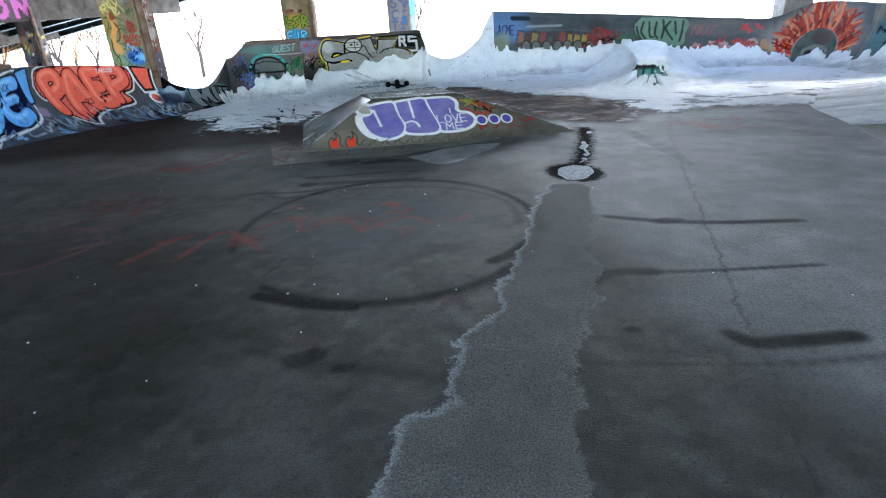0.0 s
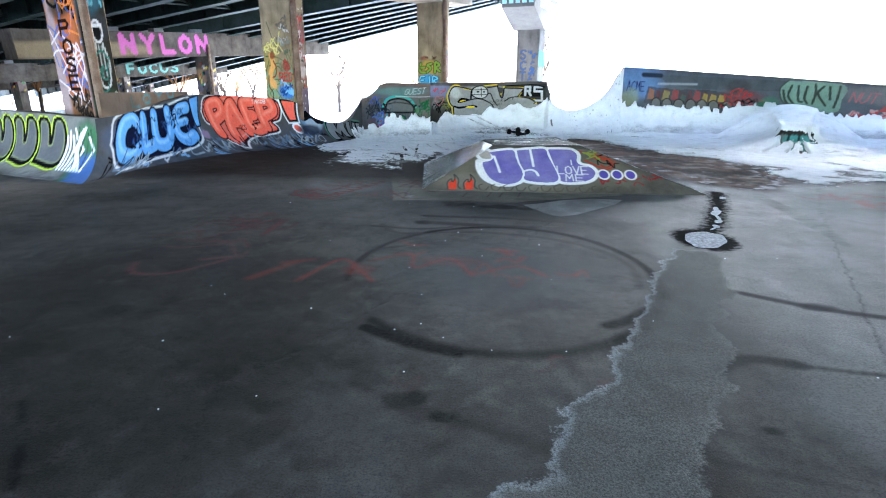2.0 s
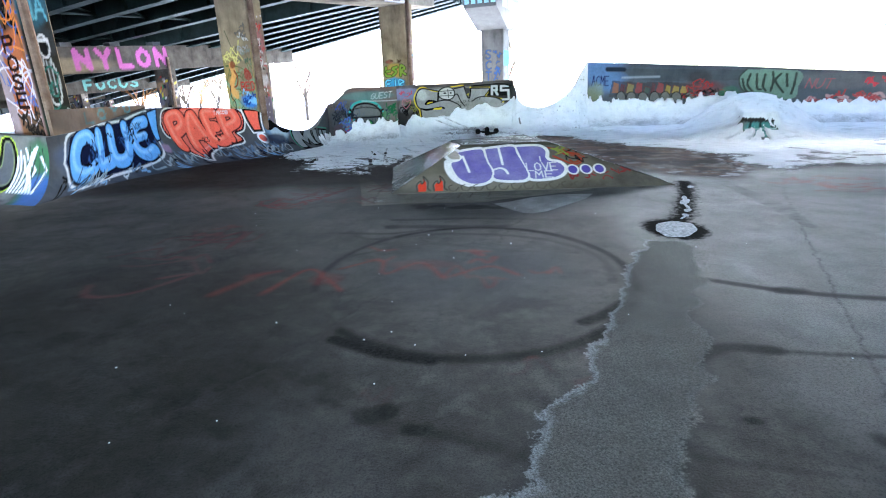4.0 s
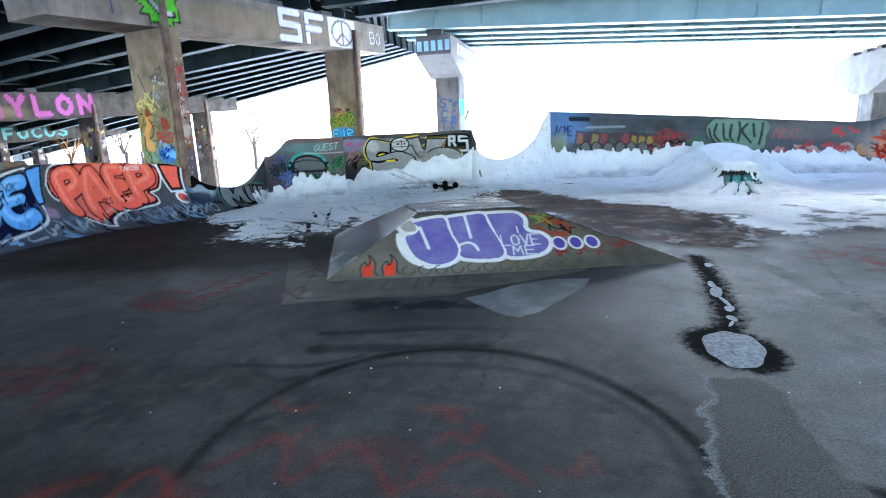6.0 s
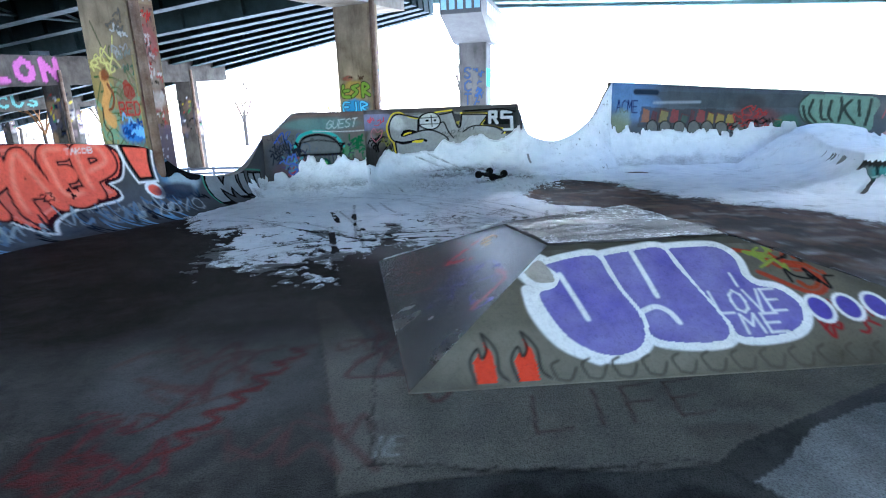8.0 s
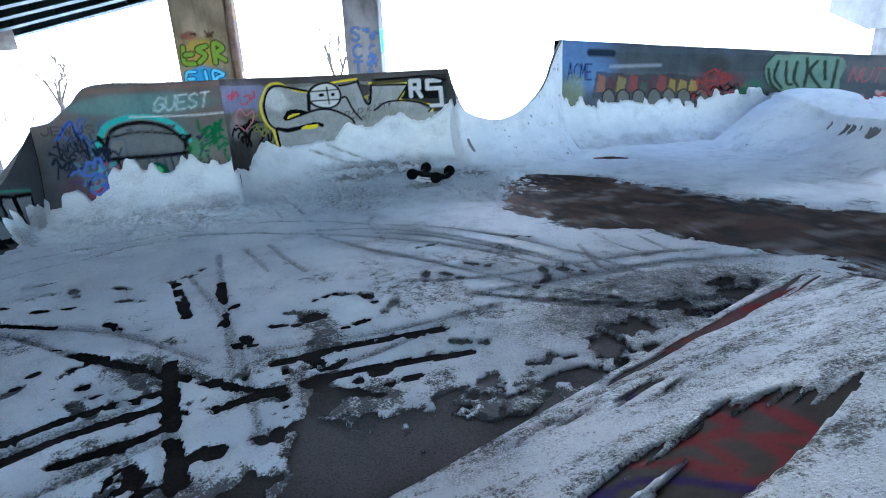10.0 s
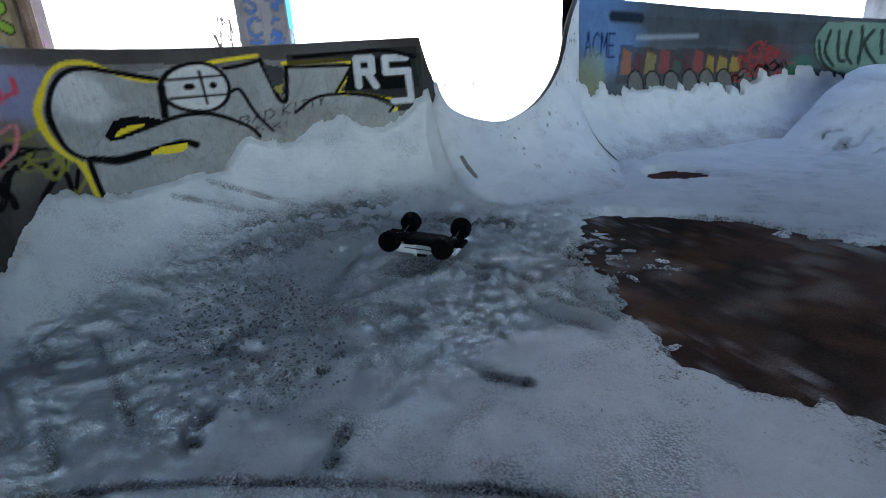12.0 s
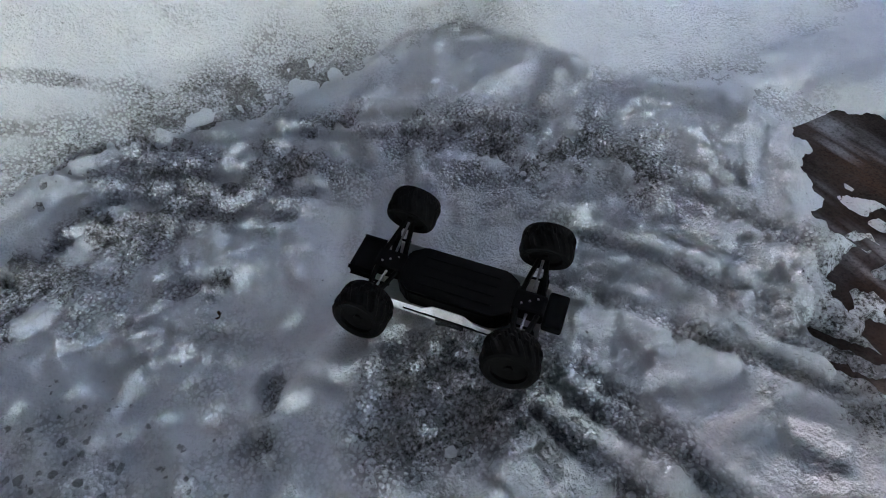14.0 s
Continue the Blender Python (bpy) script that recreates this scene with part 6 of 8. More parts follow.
# ---------------------------------------------------------------- snow on the floor
def build_snow():
    xs = steps((-5.5, -3.4, 0.04), (-3.4, 4.0, 0.016), (4.0, 15.4, 0.07))
    ys = steps((9.2, 10.2, 0.04), (10.2, 15.0, 0.019), (15.0, 19.6, 0.016))
    x, y = np.meshgrid(xs, ys)
    w = WAVES
    # which ground is covered, in metres from its edge
    edge = [(-4.3, 16.6), (-4.5, 15.0), (-4.1, 13.9), (-3.3, 12.9), (-3.1, 12.1), (-3.0, 11.5), (-2.85, 11.0), (-2.64, 11.1), (-2.26, 11.2), (-1.98, 10.9), (-1.55, 10.5), (-1.38, 10.6), (-1.4, 11.3), (-0.9, 11.6), (0.8, 11.8), (3.2, 12.0), (3.6, 11.0), (5.8, 9.6), (7.4, 10.2), (9.0, 9.6), (12, 10.2), (15.6, 12), (16, 21), (-5, 21)]
    cover = signed(x, y, edge)
    bare = signed(x, y, DARK_PATCH)
    speck = w[1].many(x, y, 0.22)
    fine = w[4].many(x, y, 0.12)
    bits = smooth01(w[6].many(x + 0.3 * y, y * 1.6, 0.5), 0.58, 0.7) * 0.38 * smooth01(17.2 - y, 0, 1.0)
    m = np.clip(cover, -0.6, 0.7) - np.clip(bare + 0.2 + 0.13 * smooth01(y, 16.4, 17.0) + 0.4 * (w[2].many(x, y, 0.7) - 0.5) * smooth01(17.0 - y, 0.0, 1.0), 0.0, 0.55) * 2.6 + bits * (bare > -0.1)
    m = m + 0.6 * (speck - 0.5) + 0.3 * (fine - 0.5) + 0.06
    # thawed holes towards the near left
    thaw = smooth01(15.2 - y, 0.0, 3.2) * smooth01(0.6 - x, 0.0, 1.6)
    m = m + 0.35 * thaw * (w[3].many(x, y, 0.09, 2) - 0.5) * 1.4 * smooth01(14.5 - y, 0, 2)
    m = m - thaw * (0.10 + 0.9 * smooth01(w[5].many(x, y * 1.5, 0.35), 0.6, 0.74) + 0.8 * smooth01(w[6].many(x, y, 0.22), 0.62, 0.75))
    tracks = [[(-2.35, 12.33), (-2.09, 12.46), (-1.72, 12.54)], [(-2.29, 12.18), (-2.0, 12.31), (-1.67, 12.41)], [(-2.07, 12.05), (-1.74, 12.14), (-1.35, 12.29), (-1.13, 12.34)],
              [(-1.13, 12.34), (-0.6, 12.39), (0.0, 12.36)], [(-1.1, 12.65), (-0.59, 12.71), (-0.07, 12.71)], [(-1.72, 12.89), (-1.61, 12.26), (-1.5, 11.74)], [(-1.56, 14.23), (-1.45, 13.18)],
              [(-1.94, 14.39), (-1.73, 13.58)], [(-2.46, 13.33), (-1.7, 12.74), (-1.07, 12.26)], [(-3.19, 14.34), (-2.81, 14.12)], [(-3.03, 13.95), (-2.64, 13.75)]]
    for k, line in enumerate(tracks):
        d = lines_near(x, y, spline(line, 24)[0]) + 0.03 * (w[k % 8].many(x, y, 0.07) - 0.5)
        m = m - 1.3 * (1 - smooth01(d, 0.025, 0.06)) * smooth01(w[(k + 2) % 8].many(x, y, 0.25), 0.25, 0.45)
    # boot prints trodden through to the slab
    soles = [(-0.74, 13.58, 0.5), (-0.42, 13.42, 1.8), (-0.58, 13.01, 0.4), (-0.85, 12.55, 2.4), (-0.58, 12.31, 0.3), (-0.42, 12.2, 0.2), (-0.66, 12.15, 2.6), (-1.01, 11.99, 0.1), (-1.79, 14.63, 1.0),
             (-1.06, 13.16, 2.9), (-2.93, 14.47, 0.6), (-2.5, 12.99, 1.3), (-2.2, 13.07, 0.5), (-1.67, 11.83, 1.9), (-0.88, 11.55, 0.7), (-0.13, 12.69, 0.2), (-1.43, 13.61, 1.2), (-1.28, 13.02, 2.0),
             (-2.22, 13.62, 2.2), (-2.61, 14.1, 2.7), (-3.09, 14.81, 0.4), (-2.36, 14.43, 2.5)]
    for cx, cy, turn in soles:
        u, v = (x - cx) * math.cos(turn) + (y - cy) * math.sin(turn), -(x - cx) * math.sin(turn) + (y - cy) * math.cos(turn)
        d = np.minimum(np.hypot((u - 0.04) / 0.085, v / 0.045), np.hypot((u + 0.09) / 0.04, v / 0.036)) + 0.7 * (w[3].many(x, y, 0.07) - 0.5)
        m = m - 1.2 * (1 - smooth01(d, 0.75, 1.1))
    band = lines_near(x, y, [(-1.1, 11.5), (-0.3, 11.72), (0.5, 12.0), (1.4, 12.25), (2.3, 12.65)])
    m = m - 0.95 * (1 - smooth01(band + 0.3 * (w[1].many(x, y, 0.6) - 0.5), 0.05, 0.4)) * smooth01(w[5].many(x, y * 1.4, 0.16), 0.42, 0.56)
    lane = lines_near(x, y, [(-1.0, 10.6), (-0.8, 12.0), (-0.85, 13.2)])
    m = m - 0.9 * smooth01(0.30 - lane, 0.0, 0.3) * smooth01(w[2].many(x, y, 0.35), 0.35, 0.6)
    m = m - 1.4 * smooth01(0.38 - np.hypot((x - 5.0) / 1.5, (y - 18.5) / 0.9) + 0.55 * (w[1].many(x, y, 0.25) - 0.5), 0, 0.15)
    depth = 0.007 + 0.03 * smooth01(y, 13.0, 17.5) * w[0].many(x, y, 1.2)
    z = np.where(m > 0, 0.004 + depth * smooth01(m, 0.0, 0.16), -0.03 + 0.03 * smooth01(m, -0.25, 0.0))
    z = z + 0.035 * (w[3].many(x, y, 0.5) - 0.5) * smooth01(m, 0, 0.3) * smooth01(y, 13, 16)
    rough = smooth01(y, 14.5, 17) * smooth01(4.2 - x, 0, 1)
    z = z + rough * (0.03 * (w[6].many(x, y, 0.12) - 0.5) + 0.02 * smooth01(w[1].many(x, y, 0.2), 0.5, 0.7)) * smooth01(m, 0, 0.3)
    dirt_shade = 0.04 + 0.2 * smooth01(w[7].many(x, y, 0.9), 0.55, 0.8) * smooth01(y, 12, 15)
    thin = 0.1 + 0.34 * smooth01(w[0].many(x, y, 0.5), 0.5, 0.72) * smooth01(17.0 - y, 0, 3) + 0.35 * (1 - smooth01(m, 0.0, 0.22)) + 0.14 * smooth01(13.2 - y, 0, 1.6)
    thin = np.maximum(thin, 0.32 * smooth01(bare + 0.3 * (w[5].many(x, y, 0.35) - 0.5), -0.28, 0.0))
    trod = 1 - smooth01(np.hypot((x - 1.6) / 1.6, (y - 12.6) / 0.7) + 0.5 * (w[5].many(x, y, 0.5) - 0.5), 0.5, 1.1)
    thin, dirt_shade = np.maximum(thin, 0.52 * trod), np.maximum(dirt_shade, 0.45 * trod)
    lane2 = lines_near(x, y, [(-2.6, 13.6), (-1.6, 12.6), (-1.2, 12.2), (-0.6, 12.1)])
    thin = np.maximum(thin, 0.62 * smooth01(0.34 - np.minimum(lane2, lane), 0.0, 0.3) * smooth01(w[1].many(x, y, 0.4), 0.3, 0.6))
    # tyre ruts
    fine_ruts = [[(-3.6, 15.6), (-2.4, 16.1), (-1.53, 16.13), (-1.06, 16.06), (-0.56, 15.87), (0.13, 15.48), (0.76, 14.95), (1.24, 14.32), (1.48, 13.83), (1.62, 13.51), (1.8, 12.7)],
                 [(-0.66, 15.53), (-0.2, 15.41), (0.25, 15.13), (0.68, 14.67), (0.97, 14.21), (1.21, 13.8), (1.4, 13.2)],
                 [(-3.7, 15.0), (-2.4, 15.8), (-1.49, 15.75), (-1.12, 15.58), (-0.71, 15.39), (-0.36, 15.18), (0.24, 14.72), (0.81, 14.06), (1.11, 13.52), (1.3, 12.9)],
                 [(-0.05, 15.16), (0.32, 14.91), (0.72, 14.46), (1.0, 14.04), (1.25, 13.6), (1.41, 13.31)],
                 [(-0.66, 15.3), (-0.35, 14.79), (-0.05, 14.36), (0.27, 13.97), (0.56, 13.54), (0.98, 12.97), (1.26, 12.67)],
                 [(-0.1, 13.63), (0.28, 13.51), (0.7, 13.46), (1.54, 13.46), (2.11, 13.43), (2.6, 13.35)], [(0.46, 13.19), (0.96, 13.18), (1.96, 13.2), (2.43, 13.12), (2.93, 13.02)],
                 [(-1.18, 15.18), (-1.03, 14.67), (-0.86, 14.22)], [(-1.4, 15.07), (-1.26, 14.64), (-1.17, 14.35)], [(2.02, 14.19), (2.0, 13.82), (2.05, 13.54)], [(2.35, 13.93), (2.32, 13.44)],
                 [(1.67, 13.91), (1.62, 13.7), (1.52, 13.35), (1.55, 13.18)], [(-1.3, 17.4), (-1.03, 16.2)], [(-1.0, 17.4), (-0.78, 16.41)],
                 [(-2.78, 11.66), (-2.44, 12.02), (-2.07, 12.26), (-1.64, 12.37)], [(-2.52, 11.52), (-2.18, 11.81), (-1.6, 12.09)], [(-2.76, 11.94), (-2.3, 12.25), (-1.79, 12.45)],
                 [(-1.14, 12.35), (-0.49, 12.56), (-0.04, 12.77)], [(-1.22, 12.82), (-0.46, 12.8), (0.4, 12.9)], [(-3.56, 14.33), (-2.8, 13.82), (-2.16, 13.46), (-1.5, 12.8)], [(-3.89, 14.06), (-2.99, 13.76), (-2.48, 13.34), (-1.63, 12.55)],
                 [(-1.84, 14.49), (-1.4, 13.2), (-1.16, 11.9)], [(-1.65, 15.02), (-1.34, 12.58)], [(-1.63, 12.55), (-1.5, 11.56), (-1.35, 10.7)], [(0.3, 13.2), (1.2, 12.6), (2.2, 12.4)]]
    deep_ruts = [[(1.66, 17.89), (1.92, 17.46), (2.06, 17.04), (2.3, 16.6)], [(1.54, 17.71), (1.76, 17.29), (2.0, 16.89), (2.09, 16.5)], [(1.31, 17.37), (1.51, 16.94), (1.65, 16.5), (1.7, 16.15)], [(1.28, 17.24), (1.38, 16.86), (1.58, 16.35), (1.68, 15.99)],
                 [(1.42, 16.68), (1.39, 16.28), (1.51, 15.96)], [(1.5, 18.55), (1.99, 18.27), (2.12, 18.01), (2.23, 17.69), (2.38, 17.24)], [(1.79, 17.7), (1.96, 17.42), (2.08, 17.18), (2.2, 16.9)], [(1.45, 17.3), (1.52, 17.05), (1.56, 16.7), (1.8, 16.3)],
                 [(0.2, 19.0), (0.65, 18.75), (1.0, 18.55), (1.5, 18.3)], [(0.3, 18.8), (0.6, 18.55), (0.9, 18.35)], [(0.5, 19.05), (0.95, 18.85), (1.4, 18.6)]]
    for k, rut in enumerate(fine_ruts + deep_ruts):
        deep = k >= len(fine_ruts)
        q = spline(rut, 30)[0]
        d = lines_near(x, y, q) + 0.02 * (w[k % 8].many(x, y, 0.1) - 0.5)
        wide = 0.037 if deep else 0.028
        z = z - (0.02 if deep else 0.009) * (1 - smooth01(d, wide * 0.4, wide * 1.25)) + (0.024 if deep else 0.010) * smooth01(d, wide * 0.9, wide * 1.3) * (1 - smooth01(d, wide * 1.4, wide * 2.2)) * (0.3 + w[(k + 3) % 8].many(x, y, 0.15))
        strength = (0.25 if deep else 0.44) * (0.55 + 0.75 * w[(k + 1) % 8].many(x, y, 0.5))
        dirt_shade = np.maximum(dirt_shade, strength * (1 - smooth01(d, wide * 0.45, wide * 1.5)))
    # boot prints and churned snow
    rng = np.random.default_rng(12)
    prints = [(0.08, 17.41, 0.4), (0.04, 18.6, 0.5), (0.48, 18.22, 2.9), (0.62, 17.66, 1.1), (-0.5, 16.22, 1.2), (0.8, 15.85, 2.3), (0.15, 16.46, 0.9), (-0.25, 16.97, 0.4), (1.8, 18.19, 1.4), (0.0, 15.83, 1.0), (2.3, 18.5, 1.9)] + [(rng.uniform(-3.0, 1.5), rng.uniform(12.2, 14.6), rng.uniform(0, 3)) for _ in range(22)]
    for cx, cy, turn in prints:
        u, v = (x - cx) * math.cos(turn) + (y - cy) * math.sin(turn), -(x - cx) * math.sin(turn) + (y - cy) * math.cos(turn)
        d = np.minimum(np.hypot((u - 0.03) / 0.095, v / 0.05), np.hypot((u + 0.12) / 0.05, v / 0.042)) + 0.3 * (w[3].many(x, y, 0.06) - 0.5)
        z = z - (0.034 if cy > 15 else 0.007) * (1 - smooth01(d, 0.7, 1.05)) + 0.014 * smooth01(d, 0.9, 1.1) * (1 - smooth01(d, 1.15, 1.5))
        if cy < 15:
            thin = np.maximum(thin, 0.66 * (1 - smooth01(d, 0.75, 1.05)))
        else:
            dirt_shade = np.maximum(dirt_shade, 0.42 * (1 - smooth01(d, 0.6, 1.0)))
    field = 1 - smooth01(np.hypot((x - 0.25) / 1.0, (y - 16.9) / 1.7), 0.6, 1.1)
    dirt_shade = np.maximum(dirt_shade, field * 0.15 * smooth01(w[1].many(x, y, 0.4), 0.3, 0.65))
    # slush darkened under the truck: part wet, part its shadow put into the colour
    slush_shadow = 1 - smooth01(np.hypot((x - 1.1) / 0.42, (y - 17.42) / 0.3) + 0.6 * (w[3].many(x, y, 0.2) - 0.5), 0.5, 1.05)
    dirt_shade = np.maximum(dirt_shade, 0.42 * slush_shadow)
    crumbs = smooth01(y, 15.8, 16.6) * smooth01(3.2 - x, 0, 0.6)
    z = z + crumbs * (0.03 * (w[2].many(x, y, 0.05, 3) - 0.5) + 0.03 * smooth01(w[5].many(x, y, 0.07, 2), 0.56, 0.66))
    z = z + field * 0.03 * (w[7].many(x, y, 0.16) - 0.5)
    pit = (1 - smooth01(np.hypot((x + 0.15) / 0.85, (y - 17.1) / 1.3), 0.5, 1.0)) * (0.45 + 0.9 * w[6].many(x, y, 0.4))
    pit = np.maximum(pit, 0.7 * smooth01(w[1].many(x, y, 0.8), 0.5, 0.7) * smooth01(15.5 - y, 0, 2.0))
    z = z - 0.010 * (1 - smooth01(np.hypot(x - 1.26, y - 17.68), 0.2, 0.4))
    z = np.where(m > 0.1, np.maximum(z, 0.005), z)
    for bank, bend in ((B_TURQ, 0.46), (B_SILVER, 0.5), (B_GAP, 0.15), (B_BIG, 0.36)):
        step = max(1, len(bank.foot) // 40)
        line = np.vstack([bank.foot[::step, :2], bank.foot[-1:, :2]])
        lip = np.vstack([bank.lip[::step, :2], bank.lip[-1:, :2]])
        away = lines_near(x, y, line)
        d = away * inside(x, y, np.vstack([line, lip[::-1]]))
        near_foot = 1 - smooth01(np.where(d > 0, 0, away), 0.1, 0.7)
        z = z + np.where(d > 0, 0.06 * np.exp(-d / 0.5), 0.06 * np.exp(-away / 0.32)) * smooth01(m, 0, 0.2)
        thin, dirt_shade = thin * (1 - near_foot), dirt_shade * (1 - 0.75 * near_foot)
        z = z + bend * d**2 - 0.3 * np.clip(d - 0.34, 0, 2)
    churn = np.maximum(1 - smooth01(lines_near(x, y, [(-0.1, 18.35), (0.5, 18.75), (1.2, 18.65), (1.7, 18.35), (2.1, 17.95)]), 0.12, 0.45), 0.12 * (1 - smooth01(np.hypot((x - 0.3) / 0.9, (y - 16.6) / 1.3), 0.5, 1.1)))
    z = z + churn * 0.07 * (w[4].many(x, y, 0.09) - 0.5)
    dirt_shade = np.maximum(dirt_shade, churn * (0.1 + 0.4 * smooth01(w[2].many(x, y, 0.13), 0.38, 0.62) * (0.35 + w[5].many(x, y, 0.35))))
    keep = np.maximum.reduce([z[:-1, :-1], z[1:, :-1], z[:-1, 1:], z[1:, 1:]]) > -0.02
    return grid_mesh("snow", np.stack([x, y, z + 0.006], -1), keep=keep, fields={"dirt_shade": dirt_shade, "thin": thin, "pit": pit})


tagged(part("snow", build_snow(), SNOW), "thin trodden snow with tyre ruts over the slab", "snow", kind="stuff")


# ---------------------------------------------------------------- the road bridge overhead
P3 = Vector((-2.2, 22.7, 0))
ALONG = Vector((0.94, -0.342, 0)).normalized()
ACROSS = Vector((0.342, 0.94, 0)).normalized()
BENT = Vector((0.424, 0.906, 0)).normalized()
SIDE = Vector((0.906, -0.424, 0)).normalized()


def painted_box(name, material, parent, m, lo, hi, painters, step=0.05, label=""):
    """A block with bevelled corners whose four upright faces carry paint; painters: per face, given (along, z)."""
    x0, y0, z0 = lo
    x1, y1, z1 = hi
    b = 0.03
    ring = [(x0 + b, y0), (x1 - b, y0), (x1, y0 + b), (x1, y1 - b), (x1 - b, y1), (x0 + b, y1), (x0, y1 - b), (x0, y0 + b)]
    pts, sides = [], []
    for k in range(8):
        a, c = np.array(ring[k]), np.array(ring[(k + 1) % 8])
        n = max(1, int(np.linalg.norm(c - a) / step)) if k % 2 == 0 else 1
        for j in range(n):
            pts.append(a + (c - a) * j / n)
            sides.append((k // 2, np.linalg.norm(c - a) * j / n))
    pts.append(np.array(ring[0]))
    sides.append((3, 9.0))
    pts = np.array(pts)
    zs = np.linspace(z0, z1, max(2, int((z1 - z0) / step) + 1))
    n, h = len(pts), len(zs)
    P = np.zeros((h, n, 3))
    P[..., :2] = pts[None]
    P[..., 2] = zs[:, None]
    colours = np.zeros((h, n, 4))
    side = np.array([s for s, _ in sides])
    run = np.array([r for _, r in sides])
    for k, painter in painters.items():
        pick = side == k
        p = Paint(np.broadcast_to(run[pick], (h, pick.sum())).copy(), np.broadcast_to(zs[:, None], (h, pick.sum())).copy())
        painter(p)
        colours[:, pick] = p.c
    me = grid_mesh(name, P, colours=colours)
    bm = bmesh.new()
    bm.from_mesh(me)
    bm.verts.ensure_lookup_table()
    for row in (0, h - 1):
        loop = [bm.verts[row * n + k] for k in range(n - 1)]
        bm.faces.new(loop if row else loop[::-1])
    bm.to_mesh(me)
    bm.free()
    me.transform(m)
    me.polygons.foreach_set("use_smooth", [False] * len(me.polygons))
    return part(name, me, material, parent, label)


def frame_of(origin, x_axis):
    x = Vector(x_axis).normalized()
    y = Vector((0, 0, 1)).cross(x)
    return Matrix.Translation(origin) @ Matrix((x, y, Vector((0, 0, 1)))).transposed().to_4x4()


def column_paint(seed, hues, top):
    def painter(p):
        rng = np.random.default_rng(seed)
        for k in range(12):
            p.cloud(rng.uniform(0, 1.1), rng.uniform(0.8, top), rng.uniform(0.2, 0.5), rng.uniform(0.2, 0.55), hues[rng.integers(len(hues))], rng.uniform(0.5, 0.9), int(rng.integers(7)))
        for k in range(16):
            p.scribble(rng.uniform(-0.1, 0.7), rng.uniform(0.9, top), 0.4, rng.uniform(0.2, 0.45), (BLACK, WHITE, RED, NAVY, YELLOW, lin(60, 140, 80))[rng.integers(6)], 2, rng.uniform(0.02, 0.05), int(rng.integers(99)))
    return painter


def p2_front(p):
    p.a = p.a * 0.88
    # an orange painted shape on yellow ground, then tags, a blue cloud and a pale blot
    p.fill([(0, 0.9), (0.52, 0.9), (0.52, 2.75), (0, 2.75)], lin(178, 158, 88), 0.85, mottle=0.5)
    p.scribble(0.0, 1.0, 0.45, 1.7, lin(96, 150, 120), 12, 0.05, 51, much=0.7).scribble(0.0, 1.0, 0.45, 1.7, lin(70, 90, 50), 8, 0.03, 52).scribble(0.05, 2.2, 0.4, 0.6, lin(210, 200, 120), 5, 0.04, 53)
    p.curve([(0.28, 2.45), (0.34, 2.2), (0.22, 1.95), (0.24, 1.7), (0.34, 1.6)], 0.17, lin(206, 150, 84), much=0.95)
    p.cloud(0.34, 2.45, 0.13, 0.14, lin(120, 56, 30), 0.9, 2).cloud(0.3, 1.68, 0.17, 0.15, lin(212, 158, 90), 0.9, 3)
    p.curve([(0.36, 2.3), (0.46, 2.1), (0.4, 1.9), (0.3, 1.85)], 0.05, lin(120, 70, 40)).curve([(0.14, 1.9), (0.12, 1.6), (0.25, 1.4), (0.2, 1.1)], 0.03, BLACK)
    p.letter("MAM", 0.1, 1.05, 0.16, 0.09, 0.025, lin(30, 40, 30), 0.2)
    p.cloud(0.85, 2.4, 0.4, 0.6, lin(132, 116, 92), 0.4, 4)
    for k, (z, hue) in enumerate([(2.75, lin(150, 150, 150)), (2.55, lin(110, 116, 110)), (2.95, lin(180, 178, 172)), (3.15, lin(90, 90, 84)), (2.4, lin(70, 90, 70))]):
        p.scribble(0.52, z, 0.5, 0.25, hue, 4, 0.03, 60 + k)
    p.fill([(0.72, 2.3), (0.82, 2.35), (0.98, 2.12), (0.84, 2.0), (0.72, 2.1)], lin(140, 36, 32), 0.85, curved=True)
    p.cloud(0.8, 1.85, 0.4, 0.16, lin(120, 44, 40), 0.6, 5).letter("RED", 0.55, 1.75, 0.22, 0.13, 0.035, lin(166, 40, 36))
    p.cloud(0.8, 1.45, 0.4, 0.26, lin(52, 112, 186), 0.95, 2).scribble(0.52, 1.35, 0.5, 0.3, lin(24, 60, 120), 9, 0.03, 66).scribble(0.55, 1.4, 0.45, 0.3, lin(120, 176, 226), 6, 0.025, 67)
    p.cloud(0.84, 1.12, 0.16, 0.12, lin(196, 196, 196), 0.95, 3)
    p.cloud(0.8, 1.13, 0.025, 0.025, BLACK, 1.0, 1).cloud(0.89, 1.13, 0.025, 0.025, BLACK, 1.0, 2)
    p.cloud(0.8, 0.88, 0.4, 0.16, lin(48, 56, 50), 0.85, 4)
    p.letter("OUR", 0.62, 0.95, 0.12, 0.12, 0.03, BLACK, 0.25)
    p.scribble(0.5, 0.55, 0.6, 0.3, lin(150, 50, 80), 8, 0.03, 68).scribble(0.5, 0.5, 0.6, 0.3, lin(180, 180, 190), 5, 0.02, 69)


